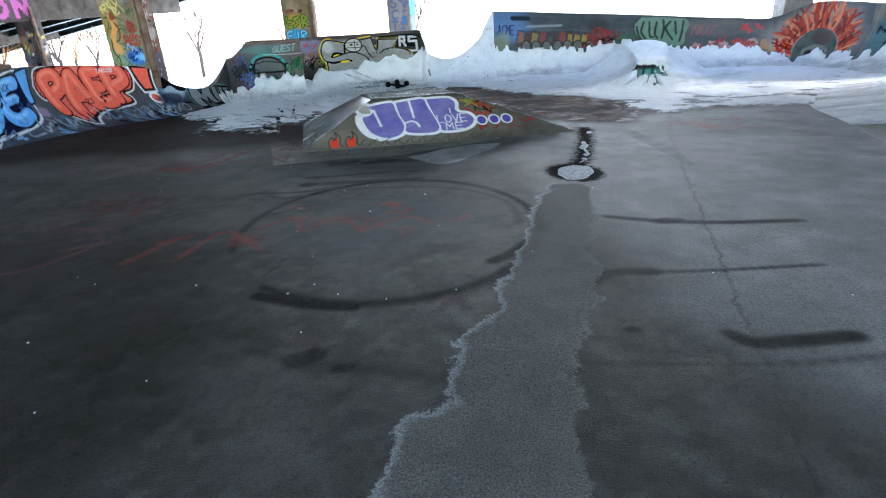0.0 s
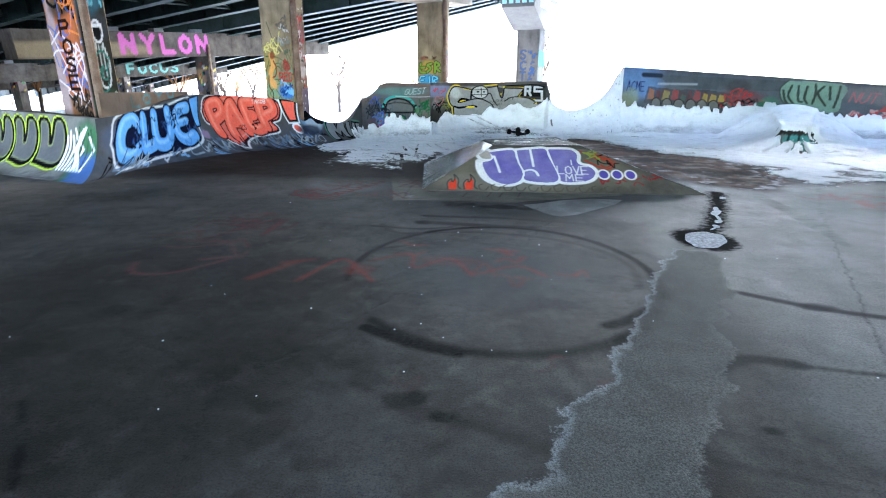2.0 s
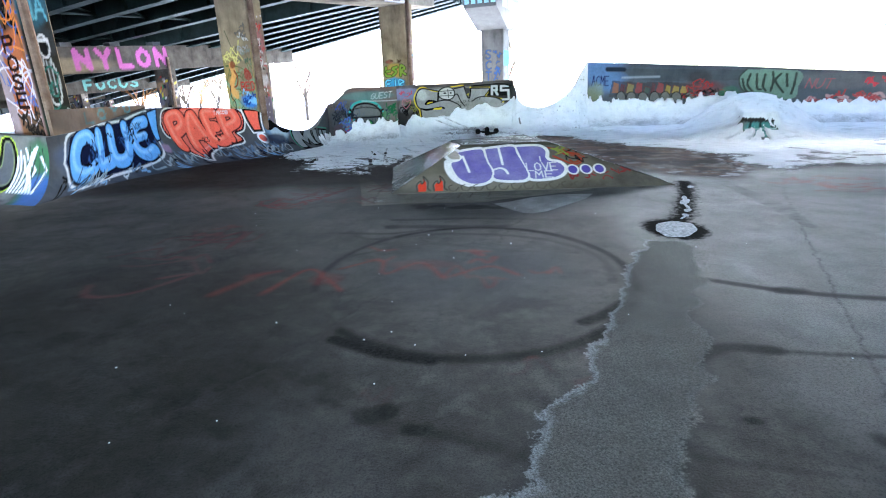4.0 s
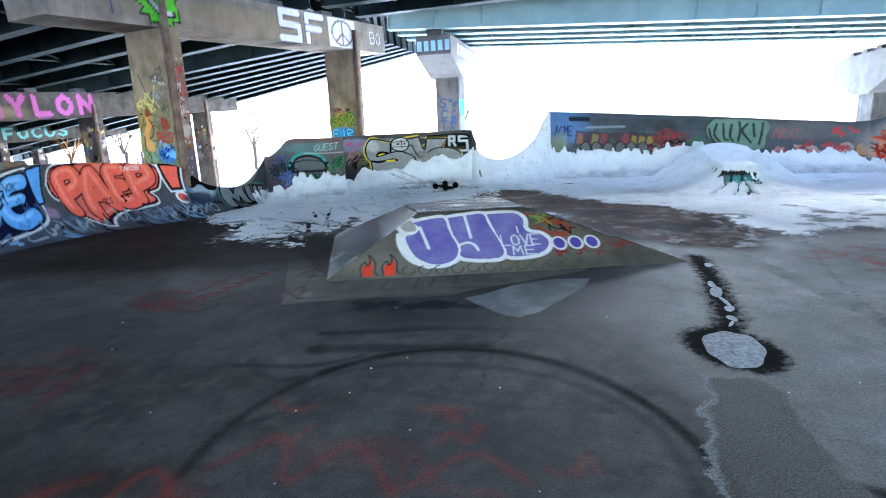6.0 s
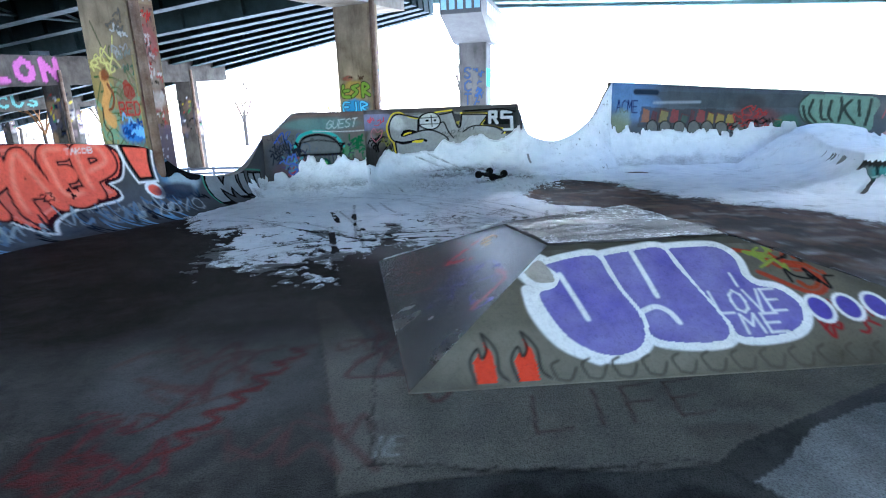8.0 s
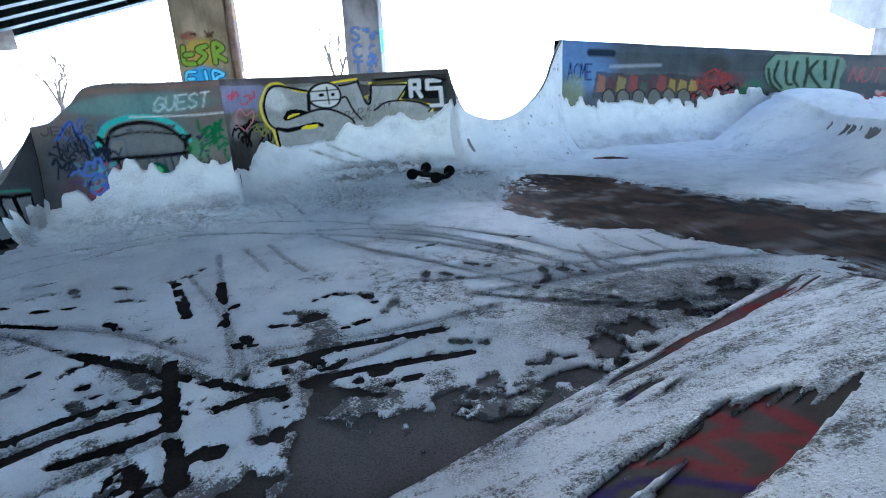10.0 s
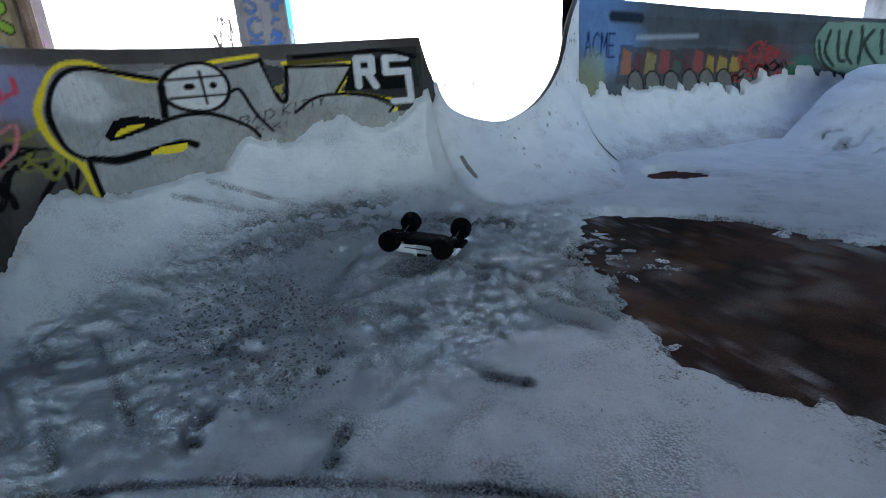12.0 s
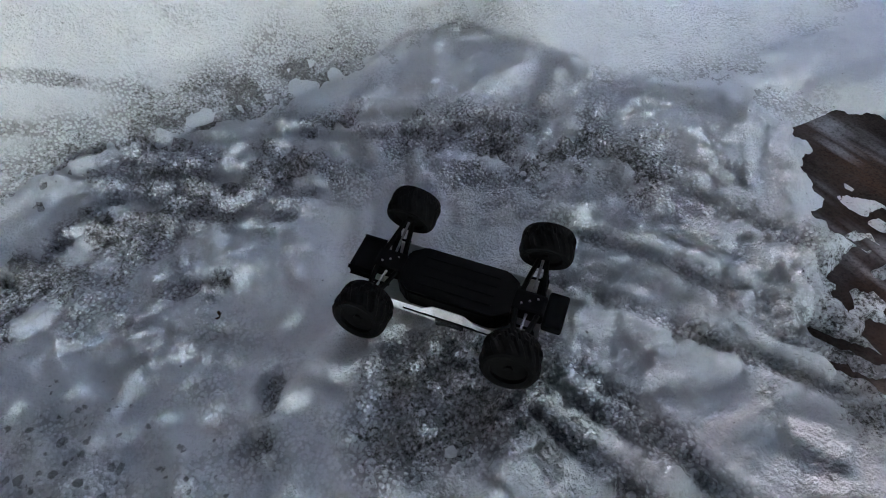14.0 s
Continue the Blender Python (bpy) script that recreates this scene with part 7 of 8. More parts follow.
def p2_side(p):
    p.a = p.a * 1.9
    p.fill([(0.03, 1.5), (1.0, 1.5), (1.0, 3.6), (0.03, 3.6)], lin(158, 112, 112), 0.7, mottle=0.6)
    p.cloud(0.5, 2.6, 0.5, 0.7, lin(178, 172, 168), 0.6, 3).cloud(0.4, 1.95, 0.5, 0.3, lin(150, 60, 72), 0.7, 5).cloud(0.6, 3.0, 0.5, 0.4, lin(160, 70, 82), 0.7, 1)
    for k in range(9):
        p.scribble(0.04, 1.6 + 0.2 * k, 0.9, 0.3, (lin(176, 44, 60), lin(220, 214, 216), lin(70, 44, 60))[k % 3], 5, 0.03, 140 + k, much=0.8)
    p.scribble(0.1, 0.15, 0.8, 0.5, lin(150, 70, 70), 6, 0.018, 151).cloud(0.2, 0.5, 0.3, 0.4, lin(60, 54, 84), 0.6, 4)
    p.fill([(0.05, 0.7), (1.0, 0.7), (1.0, 1.55), (0.05, 1.6)], lin(92, 82, 140), 0.75, mottle=0.4)
    for k in range(14):
        p.scribble(0.1 + 0.1 * (k % 3), 1.55 + 0.16 * k, 0.65, 0.13, (lin(30, 30, 34), lin(214, 212, 212), lin(150, 36, 40), lin(190, 188, 190))[k % 4], 3, 0.022, k + 80)
    p.cloud(0.55, 2.0, 0.4, 0.2, lin(206, 200, 200), 0.8, 2).scribble(0.2, 1.65, 0.7, 0.12, lin(30, 90, 60), 3, 0.02, 95).scribble(0.2, 3.3, 0.7, 0.2, lin(190, 40, 40), 4, 0.035, 96)
    for k in range(5):
        p.scribble(0.1, 0.75 + 0.16 * k, 0.6, 0.1, lin(200, 196, 214), 3, 0.018, 99 + k)


def p1_front(p):
    """Rust-run concrete under orange and black tags."""
    p.a = p.a * 0.88
    p.c[..., :3], p.c[..., 3] = lin(126, 74, 42), 0.85
    p.cloud(0.15, 2.2, 0.2, 2.0, lin(150, 140, 150), 0.7, 3).cloud(0.6, 3.6, 0.7, 0.6, lin(150, 116, 80), 0.7, 2).cloud(0.8, 1.3, 0.5, 0.6, lin(60, 36, 22), 0.8, 5)
    p.fill([(0.3, 1.4), (0.95, 1.4), (0.95, 3.0), (0.3, 3.0)], lin(176, 84, 34), 0.75, mottle=0.6)
    p.cloud(0.55, 3.1, 0.45, 0.3, lin(26, 20, 18), 0.85, 1).scribble(0.2, 2.9, 0.8, 0.6, BLACK, 12, 0.06, 7).scribble(0.0, 1.6, 0.3, 1.6, lin(60, 90, 150), 8, 0.03, 8).scribble(0.0, 1.0, 0.35, 1.8, lin(200, 190, 200), 8, 0.025, 9)
    for k, ch in enumerate("POSE"):
        p.letter(ch, 0.42, 2.55 - 0.34 * k, 0.26, 0.3, 0.07, lin(34, 16, 12))
    p.scribble(0.3, 0.9, 0.8, 0.6, lin(30, 24, 22), 10, 0.05, 11).scribble(0.5, 2.2, 0.5, 1.2, lin(206, 120, 50), 6, 0.025, 13)


def p1_side(p):
    """Dark face with a pale outlined shape and teal letters."""
    p.a = p.a * 1.8
    p.c[..., :3], p.c[..., 3] = lin(24, 28, 30), 0.9
    p.cloud(0.4, 3.4, 0.6, 0.6, lin(52, 110, 128), 0.8, 3).cloud(0.5, 1.2, 0.6, 0.4, lin(30, 70, 52), 0.8, 2).cloud(0.6, 2.7, 0.5, 0.3, lin(50, 60, 70), 0.6, 5)
    p.letter("NA", 0.1, 3.1, 0.4, 0.32, 0.06, lin(120, 190, 206), 0.25).letter("Y", 0.4, 3.6, 0.3, 0.3, 0.06, lin(200, 206, 206))
    head = [(0.52 + 0.17 * math.cos(t), 2.62 + 0.2 * math.sin(t)) for t in np.linspace(0, math.tau, 20)]
    p.fill(head, lin(30, 30, 32)).stroke(head, 0.05, WHITE).stroke([(0.36, 2.72), (0.68, 2.74)], 0.07, WHITE)
    p.curve([(0.42, 2.4), (0.34, 2.05), (0.42, 1.6), (0.68, 1.62), (0.76, 2.05), (0.64, 2.4)], 0.045, lin(210, 212, 212)).stroke([(0.5, 2.35), (0.5, 1.75)], 0.05, lin(180, 184, 186)).stroke([(0.6, 2.35), (0.62, 1.8)], 0.05, lin(180, 184, 186))
    p.scribble(0.1, 0.9, 0.8, 0.5, lin(170, 180, 170), 8, 0.03, 15).scribble(0.1, 1.5, 0.3, 0.8, lin(60, 120, 110), 5, 0.03, 16)


def p3_front(p):
    """Yellow-green letters over a blue tag, on bare concrete."""
    p.a = p.a * 0.85
    p.cloud(0.5, 2.35, 0.5, 0.38, lin(176, 148, 56), 0.85, 2).cloud(0.5, 1.85, 0.5, 0.3, lin(62, 150, 206), 0.95, 3)
    olive = lin(120, 150, 52)
    for q in ([(0.14, 2.5), (0.12, 2.2), (0.34, 2.16)], [(0.3, 2.36), (0.16, 2.34)], [(0.6, 2.5), (0.42, 2.44), (0.56, 2.32), (0.42, 2.18)], [(0.74, 2.16), (0.76, 2.54), (0.92, 2.44), (0.78, 2.34), (0.94, 2.2)]):
        p.curve(q, 0.13, BLACK).curve(q, 0.085, olive)
    for q in ([(0.3, 2.0), (0.12, 1.98), (0.12, 1.7), (0.32, 1.7)], [(0.14, 1.86), (0.26, 1.86)], [(0.5, 2.0), (0.5, 1.74), (0.4, 1.68)], [(0.66, 1.68), (0.66, 2.0), (0.86, 1.92), (0.7, 1.84), (0.88, 1.68)]):
        p.curve(q, 0.09, NAVY).curve(q, 0.05, lin(110, 196, 236))
    p.cloud(0.3, 2.72, 0.25, 0.1, lin(150, 50, 40), 0.7, 5).scribble(0.1, 2.65, 0.7, 0.15, lin(70, 46, 30), 5, 0.025, 9)
    p.scribble(0.1, 1.2, 0.8, 0.4, lin(120, 100, 150), 6, 0.03, 12)


def p3_side(p):
    p.a = p.a * 1.8
    p.cloud(0.5, 2.2, 0.6, 0.9, lin(176, 160, 172), 0.5, 4)
    for k in range(9):
        p.scribble(0.1, 1.5 + 0.24 * k, 0.6, 0.2, (lin(96, 140, 150), lin(206, 204, 208), lin(150, 110, 150))[k % 3], 3, 0.04, k + 40)



def bent(shift, name_label, painted, paints=None, cols=(0.0, -8.05), start=-10.6, end=2.1, drop=0.0, words="", side=None):
    """A row of columns under a cap beam; shift: metres along the road."""
    root = empty("bridge_bent", Matrix.Identity(4), name_label, "bridge pier", "bridge bents under the road")
    o = P3 + ALONG * shift
    m0 = frame_of(o, side or SIDE)
    blank = lambda p: None
    for k, b in enumerate(cols):
        zt = 4.85 + 0.06 * b - drop
        faces = (paints or {}).get(k, {0: column_paint(60 + k, [lin(150, 120, 90), lin(120, 100, 90), lin(90, 90, 110)], 2.6), 1: column_paint(70 + k, [lin(150, 140, 130), lin(130, 110, 110)], 2.6)})
        # far columns take the darker concrete with the shade in its colour
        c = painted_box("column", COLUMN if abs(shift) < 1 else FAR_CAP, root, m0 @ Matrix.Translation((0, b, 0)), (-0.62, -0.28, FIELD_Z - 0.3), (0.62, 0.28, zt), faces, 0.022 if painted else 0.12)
        bm = bmesh.new()
        tube(bm, m0 @ Vector((0.70, b - 0.17, FIELD_Z - 0.2)), m0 @ Vector((0.70, b - 0.17, zt + 0.6)), 0.08, 0.08, 10)
        if k < 3 and shift > -20:
            part("drain_pipe", bm, RUST, c, "vertical drain pipe strapped to the column")
        else:
            bm.free()
    # cap beam, sloping with the road
    height = 1.0 if abs(shift) < 1 else 1.3
    slope = math.atan(0.06)
    beam_m = m0 @ Matrix.Translation((0, 2.1, 4.93 - drop)) @ Matrix.Rotation(slope, 4, "X") @ Matrix.Translation((0, -2.1, 0))

    def beam_face(p):
        p.cloud(-4.0 - start, 0.4, 6, 0.5, lin(206, 184, 144), 0.5, 2)
        if painted and not words:
            a = -4.0 - start
            for q in ([(a + 0.9, 0.88), (a + 0.1, 0.88), (a + 0.1, 0.52), (a + 0.9, 0.5), (a + 0.9, 0.12), (a + 0.05, 0.12)], [(a + 1.3, 0.1), (a + 1.3, 0.88), (a + 2.1, 0.88)], [(a + 1.3, 0.5), (a + 1.95, 0.5)]):
                p.stroke(q, 0.26, lin(70, 70, 72)).stroke(q, 0.2, WHITE)
            p.fill([(a + 2.4, 0.04), (a + 2.4, 0.96), (a + 4.0, 0.96), (a + 4.0, 0.04)], WHITE)
            ring = [(a + 3.2 + 0.6 * math.cos(t), 0.5 + 0.4 * math.sin(t)) for t in np.linspace(0, math.tau, 24)]
            p.stroke(ring, 0.07, lin(120, 118, 112)).stroke([(a + 3.2, 0.1), (a + 3.2, 0.9)], 0.07, lin(120, 118, 112)).stroke([(a + 2.8, 0.2), (a + 3.2, 0.5), (a + 3.6, 0.2)], 0.07, lin(120, 118, 112))
            p.letter("BO", a + 5.0, 0.3, 0.4, 0.3, 0.07, lin(80, 80, 84)).letter("BO", a + 5.0, 0.3, 0.4, 0.3, 0.04, WHITE)
            # a spiky green blot with a toothy grin, and a small purple badge
            g = -7.95 - start
            spikes = [(g + math.cos(t) * (0.62 if k % 2 else 0.44), 0.48 + math.sin(t) * (0.52 if k % 2 else 0.38)) for k, t in enumerate(np.linspace(0.3, 5.6, 22))]
            p.fill(spikes, lin(110, 206, 60)).stroke(spikes + [spikes[0]], 0.04, BLACK)
            p.curve([(g - 0.3, 0.62), (g - 0.05, 0.36), (g + 0.3, 0.3)], 0.16, BLACK).curve([(g - 0.24, 0.57), (g - 0.02, 0.36), (g + 0.26, 0.31)], 0.09, WHITE)
            p.curve([(g - 0.1, 0.72), (g + 0.02, 0.66), (g + 0.12, 0.74)], 0.05, BLACK)
            h = -9.15 - start
            p.curve([(h - 0.25, 0.9), (h - 0.22, 0.62), (h, 0.5), (h + 0.22, 0.62), (h + 0.25, 0.9)], 0.05, lin(86, 66, 110)).stroke([(h - 0.25, 0.78), (h + 0.25, 0.78)], 0.04, lin(86, 66, 110))
            for q in (-0.22, 0.0, 0.22):
                p.stroke([(h + q, 0.5), (h + q, 0.2)], 0.03, lin(86, 66, 110))
        elif words == "NYLON":
            for j, ch in enumerate(words):
                p.letter(ch, NYLON_AT - start + 1.1 * j, 0.24, 0.84, 0.62, 0.3, lin(166, 92, 140))
        elif words == "FOCUS":
            for j, ch in enumerate(words):
                p.letter(ch, FOCUS_AT - start + 1.0 * j, 0.3, 0.75, 0.6, 0.24, lin(104, 150, 142))

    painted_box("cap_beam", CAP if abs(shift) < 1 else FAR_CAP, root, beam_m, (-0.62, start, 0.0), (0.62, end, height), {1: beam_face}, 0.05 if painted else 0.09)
    # bearing blocks
    for k in range(int((end - start) / 2.5)):
        n = end - 0.7 - 2.5 * k
        bm = bmesh.new()
        box(bm, (-0.3, n - 0.28, height), (0.3, n + 0.28, height + 0.22), 0.02)
        bm.transform(beam_m)
        part("bearing_block", bm, PIER, root)
    return root


bent(0.0, "concrete bridge bent with painted columns and white lettering", True, {0: {0: p3_front, 1: p3_side}, 1: {0: p2_front, 1: p2_side}}, (0.0, -7.78), -10.5, side=Vector((0.893, -0.45, 0)))
bent(0.02, "concrete bridge bent with dark rust-stained painted columns", True, {0: {0: p1_front, 1: p1_side}}, (-13.4, -21.5), -25.0, -12.2, 0.0, "plain")
NYLON_AT, FOCUS_AT = -1.5, 10.0
bent(-18.0, "concrete bridge bent with pink block letters on its beam", False, None, (11.3, 3.7, -4.0), -6.3, 14.1, 1.7, "NYLON")
bent(-18.4, "low stained concrete bridge bent in deep shade", False, None, (-9.5, -17.2), -24.0, -7.2, 2.5)
bent(-36.0, "distant concrete bridge bent with pale green letters", False, None, (17.5, 9.8, 2.1, -5.6), -10.0, 20.0, 3.1, "FOCUS")
bent(-54.0, "distant plain concrete bridge bent", False, None, (24.0, 16.0, 8.0, 0.0), -4.0, 27.0, 4.2)
bent(24.0, "plain concrete bridge bent beside the park", False, None, (0.0, -8.05, -14.6, -22.0), -24.0)


def hammerhead(shift, plain):
    """A single shaft with a wide flared cap."""
    root = empty("hammerhead_pier", Matrix.Identity(4), "pale concrete hammerhead pier with blue paint on its shaft" if not plain else "pale concrete hammerhead pier with teal paint on its shaft", "bridge pier", "hammerhead piers")
    m = frame_of(Vector((18.3, 22.4, -1.6)) if plain else Vector((2.0, 27.6, 0)), Vector((0.955, -0.3, 0)))

    def shaft_front(p):
        for k, ch in enumerate(("SEE", "CUE", "TIC")):
            p.letter(ch[0], 0.2, 2.9 - 0.5 * k, 0.4, 0.25, 0.07, lin(60, 90, 140)).scribble(0.5, 2.9 - 0.5 * k, 0.4, 0.35, lin(60, 90, 140), 3, 0.06, k)

    def shaft_side(p):
        p.fill([(0.1, 2.55), (1.1, 2.55), (1.1, 3.25), (0.1, 3.25)], lin(90, 190, 235) if not plain else lin(110, 200, 200))
        p.scribble(0.1, 1.6, 0.8, 0.8, lin(120, 190, 220), 6, 0.06, 6)

    painted_box("shaft", PIER_PAINTED, root, m, (-0.55, -0.6, FIELD_Z - 0.3), (0.55, 0.6, 4.3), {0: shaft_front, 1: shaft_side}, 0.05)
    bm = bmesh.new()
    outline = [(-2.6, 5.7), (-2.6, 4.95), (-0.6, 4.2), (0.6, 4.2), (2.6, 4.95), (2.6, 5.7)]
    turn = Matrix.Rotation(math.pi / 2, 4, "X")
    across = m @ Matrix.Rotation(math.pi / 2, 4, "Z")
    prism(bm, outline, -0.75, 0.75, across @ turn)
    bmesh.ops.recalc_face_normals(bm, faces=bm.faces)
    cap = part("hammerhead_cap", bm, PIER, root)
    for k in range(5):
        bm = bmesh.new()
        box(bm, (-0.32, -2.2 + 1.1 * k - 0.22, 5.7), (0.32, -2.2 + 1.1 * k + 0.22, 5.98), 0.02)
        bm.transform(m)
        part("bearing_block", bm, PIER, root)
    if not plain:
        # a name painted on the cap: plain bars
        for k in range(6):
            bm = bmesh.new()
            box(bm, (0.752, -1.5 + 0.5 * k, 5.05), (0.76, -1.18 + 0.5 * k, 5.5))
            bm.transform(m)
            part("paint_bar", bm, PALEBLUE, cap, "pale blue painted bar")
        for k in range(6):
            bm = bmesh.new()
            box(bm, (-1.0 + 0.3 * k, -2.612, 5.1), (-0.8 + 0.3 * k, -2.602, 5.5))
            bm.transform(m)
            if -1.0 + 0.3 * k > -0.75 and -0.8 + 0.3 * k < 0.75:
                part("paint_bar", bm, PALEBLUE, cap)
            else:
                bm.free()


PIER_PAINTED = wall_material("painted_pier_concrete", (0.09, 0.088, 0.084), (0.17, 0.166, 0.158))
PALEBLUE = mottled("pale_blue_spray", (0.32, 0.56, 0.66), (0.44, 0.68, 0.76), 0.2, 0.7)
hammerhead(0.0, False)
hammerhead(20.0, True)


def road(name, n0, n1, girders, z_at, label, steel, L0=-110.0, m=None, L1=90.0):
    """A deck: slab on long steel girders with cross frames."""
    root = empty(name, Matrix.Identity(4), label, "bridge deck", "", "structure")
    m = m or frame_of(P3, ALONG)
    bm = bmesh.new()
    zs0, zs1 = z_at(n0) + 1.15, z_at(n1) + 1.15
    v = [bm.verts.new(m @ Vector(p)) for p in ((L0, n0, zs0), (L1, n0, zs0), (L1, n1, zs1), (L0, n1, zs1), (L0, n0, zs0 + 0.35), (L1, n0, zs0 + 0.35), (L1, n1, zs1 + 0.35), (L0, n1, zs1 + 0.35))]
    for q in ((3, 2, 1, 0), (4, 5, 6, 7), (0, 1, 5, 4), (1, 2, 6, 5), (2, 3, 7, 6), (3, 0, 4, 7)):
        bm.faces.new([v[k] for k in q])
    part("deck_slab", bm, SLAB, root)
    for n in (n0 + 0.15, n1 - 0.15):
        bm = bmesh.new()
        box(bm, (L0, n - 0.15, z_at(n) + 1.5), (L1, n + 0.15, z_at(n) + 2.35), 0.03)
        bm.transform(m)
        part("parapet", bm, PIER, root)
    for n in girders:
        z = z_at(n)
        bm = bmesh.new()
        box(bm, (L0, n - 0.012, z + 0.02), (L1, n + 0.012, z + 1.15))
        box(bm, (L0, n - 0.2, z - 0.02), (L1, n + 0.2, z + 0.025))
        box(bm, (L0, n - 0.18, z + 1.1), (L1, n + 0.18, z + 1.148))
        a = max(L0, -72.0)
        while a < min(60, L1):
            box(bm, (a - 0.008, n - 0.17, z + 0.03), (a + 0.008, n + 0.17, z + 1.09))
            a += 2.0
        bm.transform(m)
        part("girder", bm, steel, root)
    for a in np.arange(max(L0, -72), min(60, L1), 6.0):
        for g, h in zip(girders[:-1], girders[1:]):
            bm = bmesh.new()
            z = (z_at(g) + z_at(h)) / 2
            tube(bm, (a, g, z_at(g) + 0.2), (a, h, z_at(h) + 0.2), 0.05, 0.05, 6)
            tube(bm, (a, g, z_at(g) + 0.2), (a, h, z_at(h) + 1.0), 0.045, 0.045, 6)
            bm.transform(m)
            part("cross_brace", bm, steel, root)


road("road_deck", -25.0, 2.0, [1.4 - 2.5 * k for k in range(11)], lambda n: 6.18 + 0.058 * n, "steel girder road deck over the skatepark", SHADED_STEEL, 0.0)
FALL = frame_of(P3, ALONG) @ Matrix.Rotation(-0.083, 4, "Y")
road("road_deck", -25.0, 2.0, [1.4 - 2.5 * k for k in range(11)], lambda n: 6.18 + 0.058 * n, "steel girder road deck falling away to the west", SHADED_STEEL, -74.0, FALL, 0.0)
# added out of sight at the rear, to cut sky light on the near floor
road("rear_sky_block", -30.5, -25.3, [-26.0 - 2.1 * k for k in range(3)], lambda n: 4.74, "unseen steel girder deck added behind the skatepark to block sky light", SHADED_STEEL, -20.0)
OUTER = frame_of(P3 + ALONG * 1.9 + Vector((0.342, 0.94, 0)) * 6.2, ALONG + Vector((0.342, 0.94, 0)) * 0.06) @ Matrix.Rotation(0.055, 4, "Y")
road("outer_road_deck", -3.1, 3.3, [-2.6, -1.3, 0.0, 1.3, 2.6], lambda n: 6.0, "green steel girder deck of the outer carriageway", LIT_STEEL, -2.0, OUTER)


def flared_road():
    """The outer carriageway fans out towards the far bents."""
    root = empty("slip_road_deck", Matrix.Identity(4), "green steel girder deck of a slip road fanning out", "bridge deck", "", "structure")
    m = FALL
    far, wide = -70.0, 24.0
    bm = bmesh.new()
    prism(bm, [(0, 3.0), (0, 9.6), (far, 9.6 + wide), (far, 3.0)], 7.15, 7.5, m)
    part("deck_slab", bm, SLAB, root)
    for k in range(8):
        t = k / 7
        a, b = Vector((0.0, 3.5 + 5.6 * t, 0)), Vector((far, 3.5 + (5.6 + wide) * t, 0))
        turn = frame_of(a, b - a)
        long = (b - a).length
        bm = bmesh.new()
        box(bm, (0, -0.012, 6.02), (long, 0.012, 7.15))
        box(bm, (0, -0.2, 5.98), (long, 0.2, 6.025))
        for j in range(int(long / 3)):
            box(bm, (j * 3.0 - 0.008, -0.17, 6.03), (j * 3.0 + 0.008, 0.17, 7.1))
        bm.transform(m @ turn)
        part("girder", bm, SHADED_STEEL, root)
    bm = bmesh.new()
    turn = frame_of(Vector((0, 9.5, 0)), Vector((far, wide, 0)))
    box(bm, (0, -0.15, 7.5), (math.hypot(far, wide), 0.15, 8.35), 0.03)
    bm.transform(m @ turn)
    part("parapet", bm, PIER, root)


flared_road()


# ---------------------------------------------------------------- winter trees and far edge
def tree_mesh(seed, high):
    """Trunk and forking limbs as two meshes."""
    rng = np.random.default_rng(seed)
    trunk, limbs = bmesh.new(), bmesh.new()
    tube(trunk, (0, 0, -0.2), (0.05 * high * rng.normal() * 0.3, 0, high * 0.28), high * 0.022, high * 0.017, 8)

    def grow(a, way, length, r, level):
        b = a + way * length
        tube(limbs, a, b, r, r * 0.62, 5 if level < 2 else 3, caps=False)
        if level < 5:
            for k in range(3 if level < 4 else 2):
                side = Vector(rng.normal(size=3)).normalized()
                w = (way + side * (0.62 if level else 0.5) + Vector((0, 0, 0.12))).normalized()
                grow(a + way * length * rng.uniform(0.55, 1.0), w, length * rng.uniform(0.58, 0.8), r * 0.6, level + 1)

    top = Vector((0, 0, high * 0.26))
    for k in range(4):
        ang = k * 1.7 + rng.random()
        grow(top, Vector((math.cos(ang) * 0.45, math.sin(ang) * 0.45, 1)).normalized(), high * 0.24, high * 0.012, 1)
    return mesh_of("trunk", trunk), mesh_of("crown", limbs)


TREES = [tree_mesh(s, h) for s, h in ((3, 7.0), (5, 9.0), (8, 6.0))]


def tree(k, x, y, turn, size, label, leafy=False):
    root = empty("bare_tree", pose(x, y, FIELD_Z, 0, 0, turn) @ Matrix.Scale(size * 1.35, 4), label, "tree", "winter trees")
    part("trunk", TREES[k][0], BARK, root)
    part("crown", TREES[k][1], RUST_LEAF if leafy else BARK, root)


for n, (ang, far, k, size) in enumerate([(-29, 70, 0, 1.0), (-26, 78, 1, 0.7), (-17.5, 66, 0, 1.05), (-9, 80, 2, 1.1), (4, 62, 1, 1.0), (-38, 74, 0, 1.0), (-44, 68, 2, 1.2), (-33, 62, 2, 1.0), (-50, 75, 1, 0.9), (-13, 90, 2, 1.0), (-22, 95, 0, 1.0), (-57, 80, 0, 1.0)]):
    a = radians(ang)
    tree(k, 0.5 + far * math.sin(a), 2 + far * math.cos(a), n * 47, size, "bare winter tree standing in the snowfield")
for n, (ang, far) in enumerate([(-27.5, 84), (-24.5, 86), (-31, 82), (-35, 88), (-41, 86)]):
    a = radians(ang)
    tree(2, 0.5 + far * math.sin(a), 2 + far * math.cos(a), n * 61, 1.1, "small tree holding rust-brown winter leaves", True)

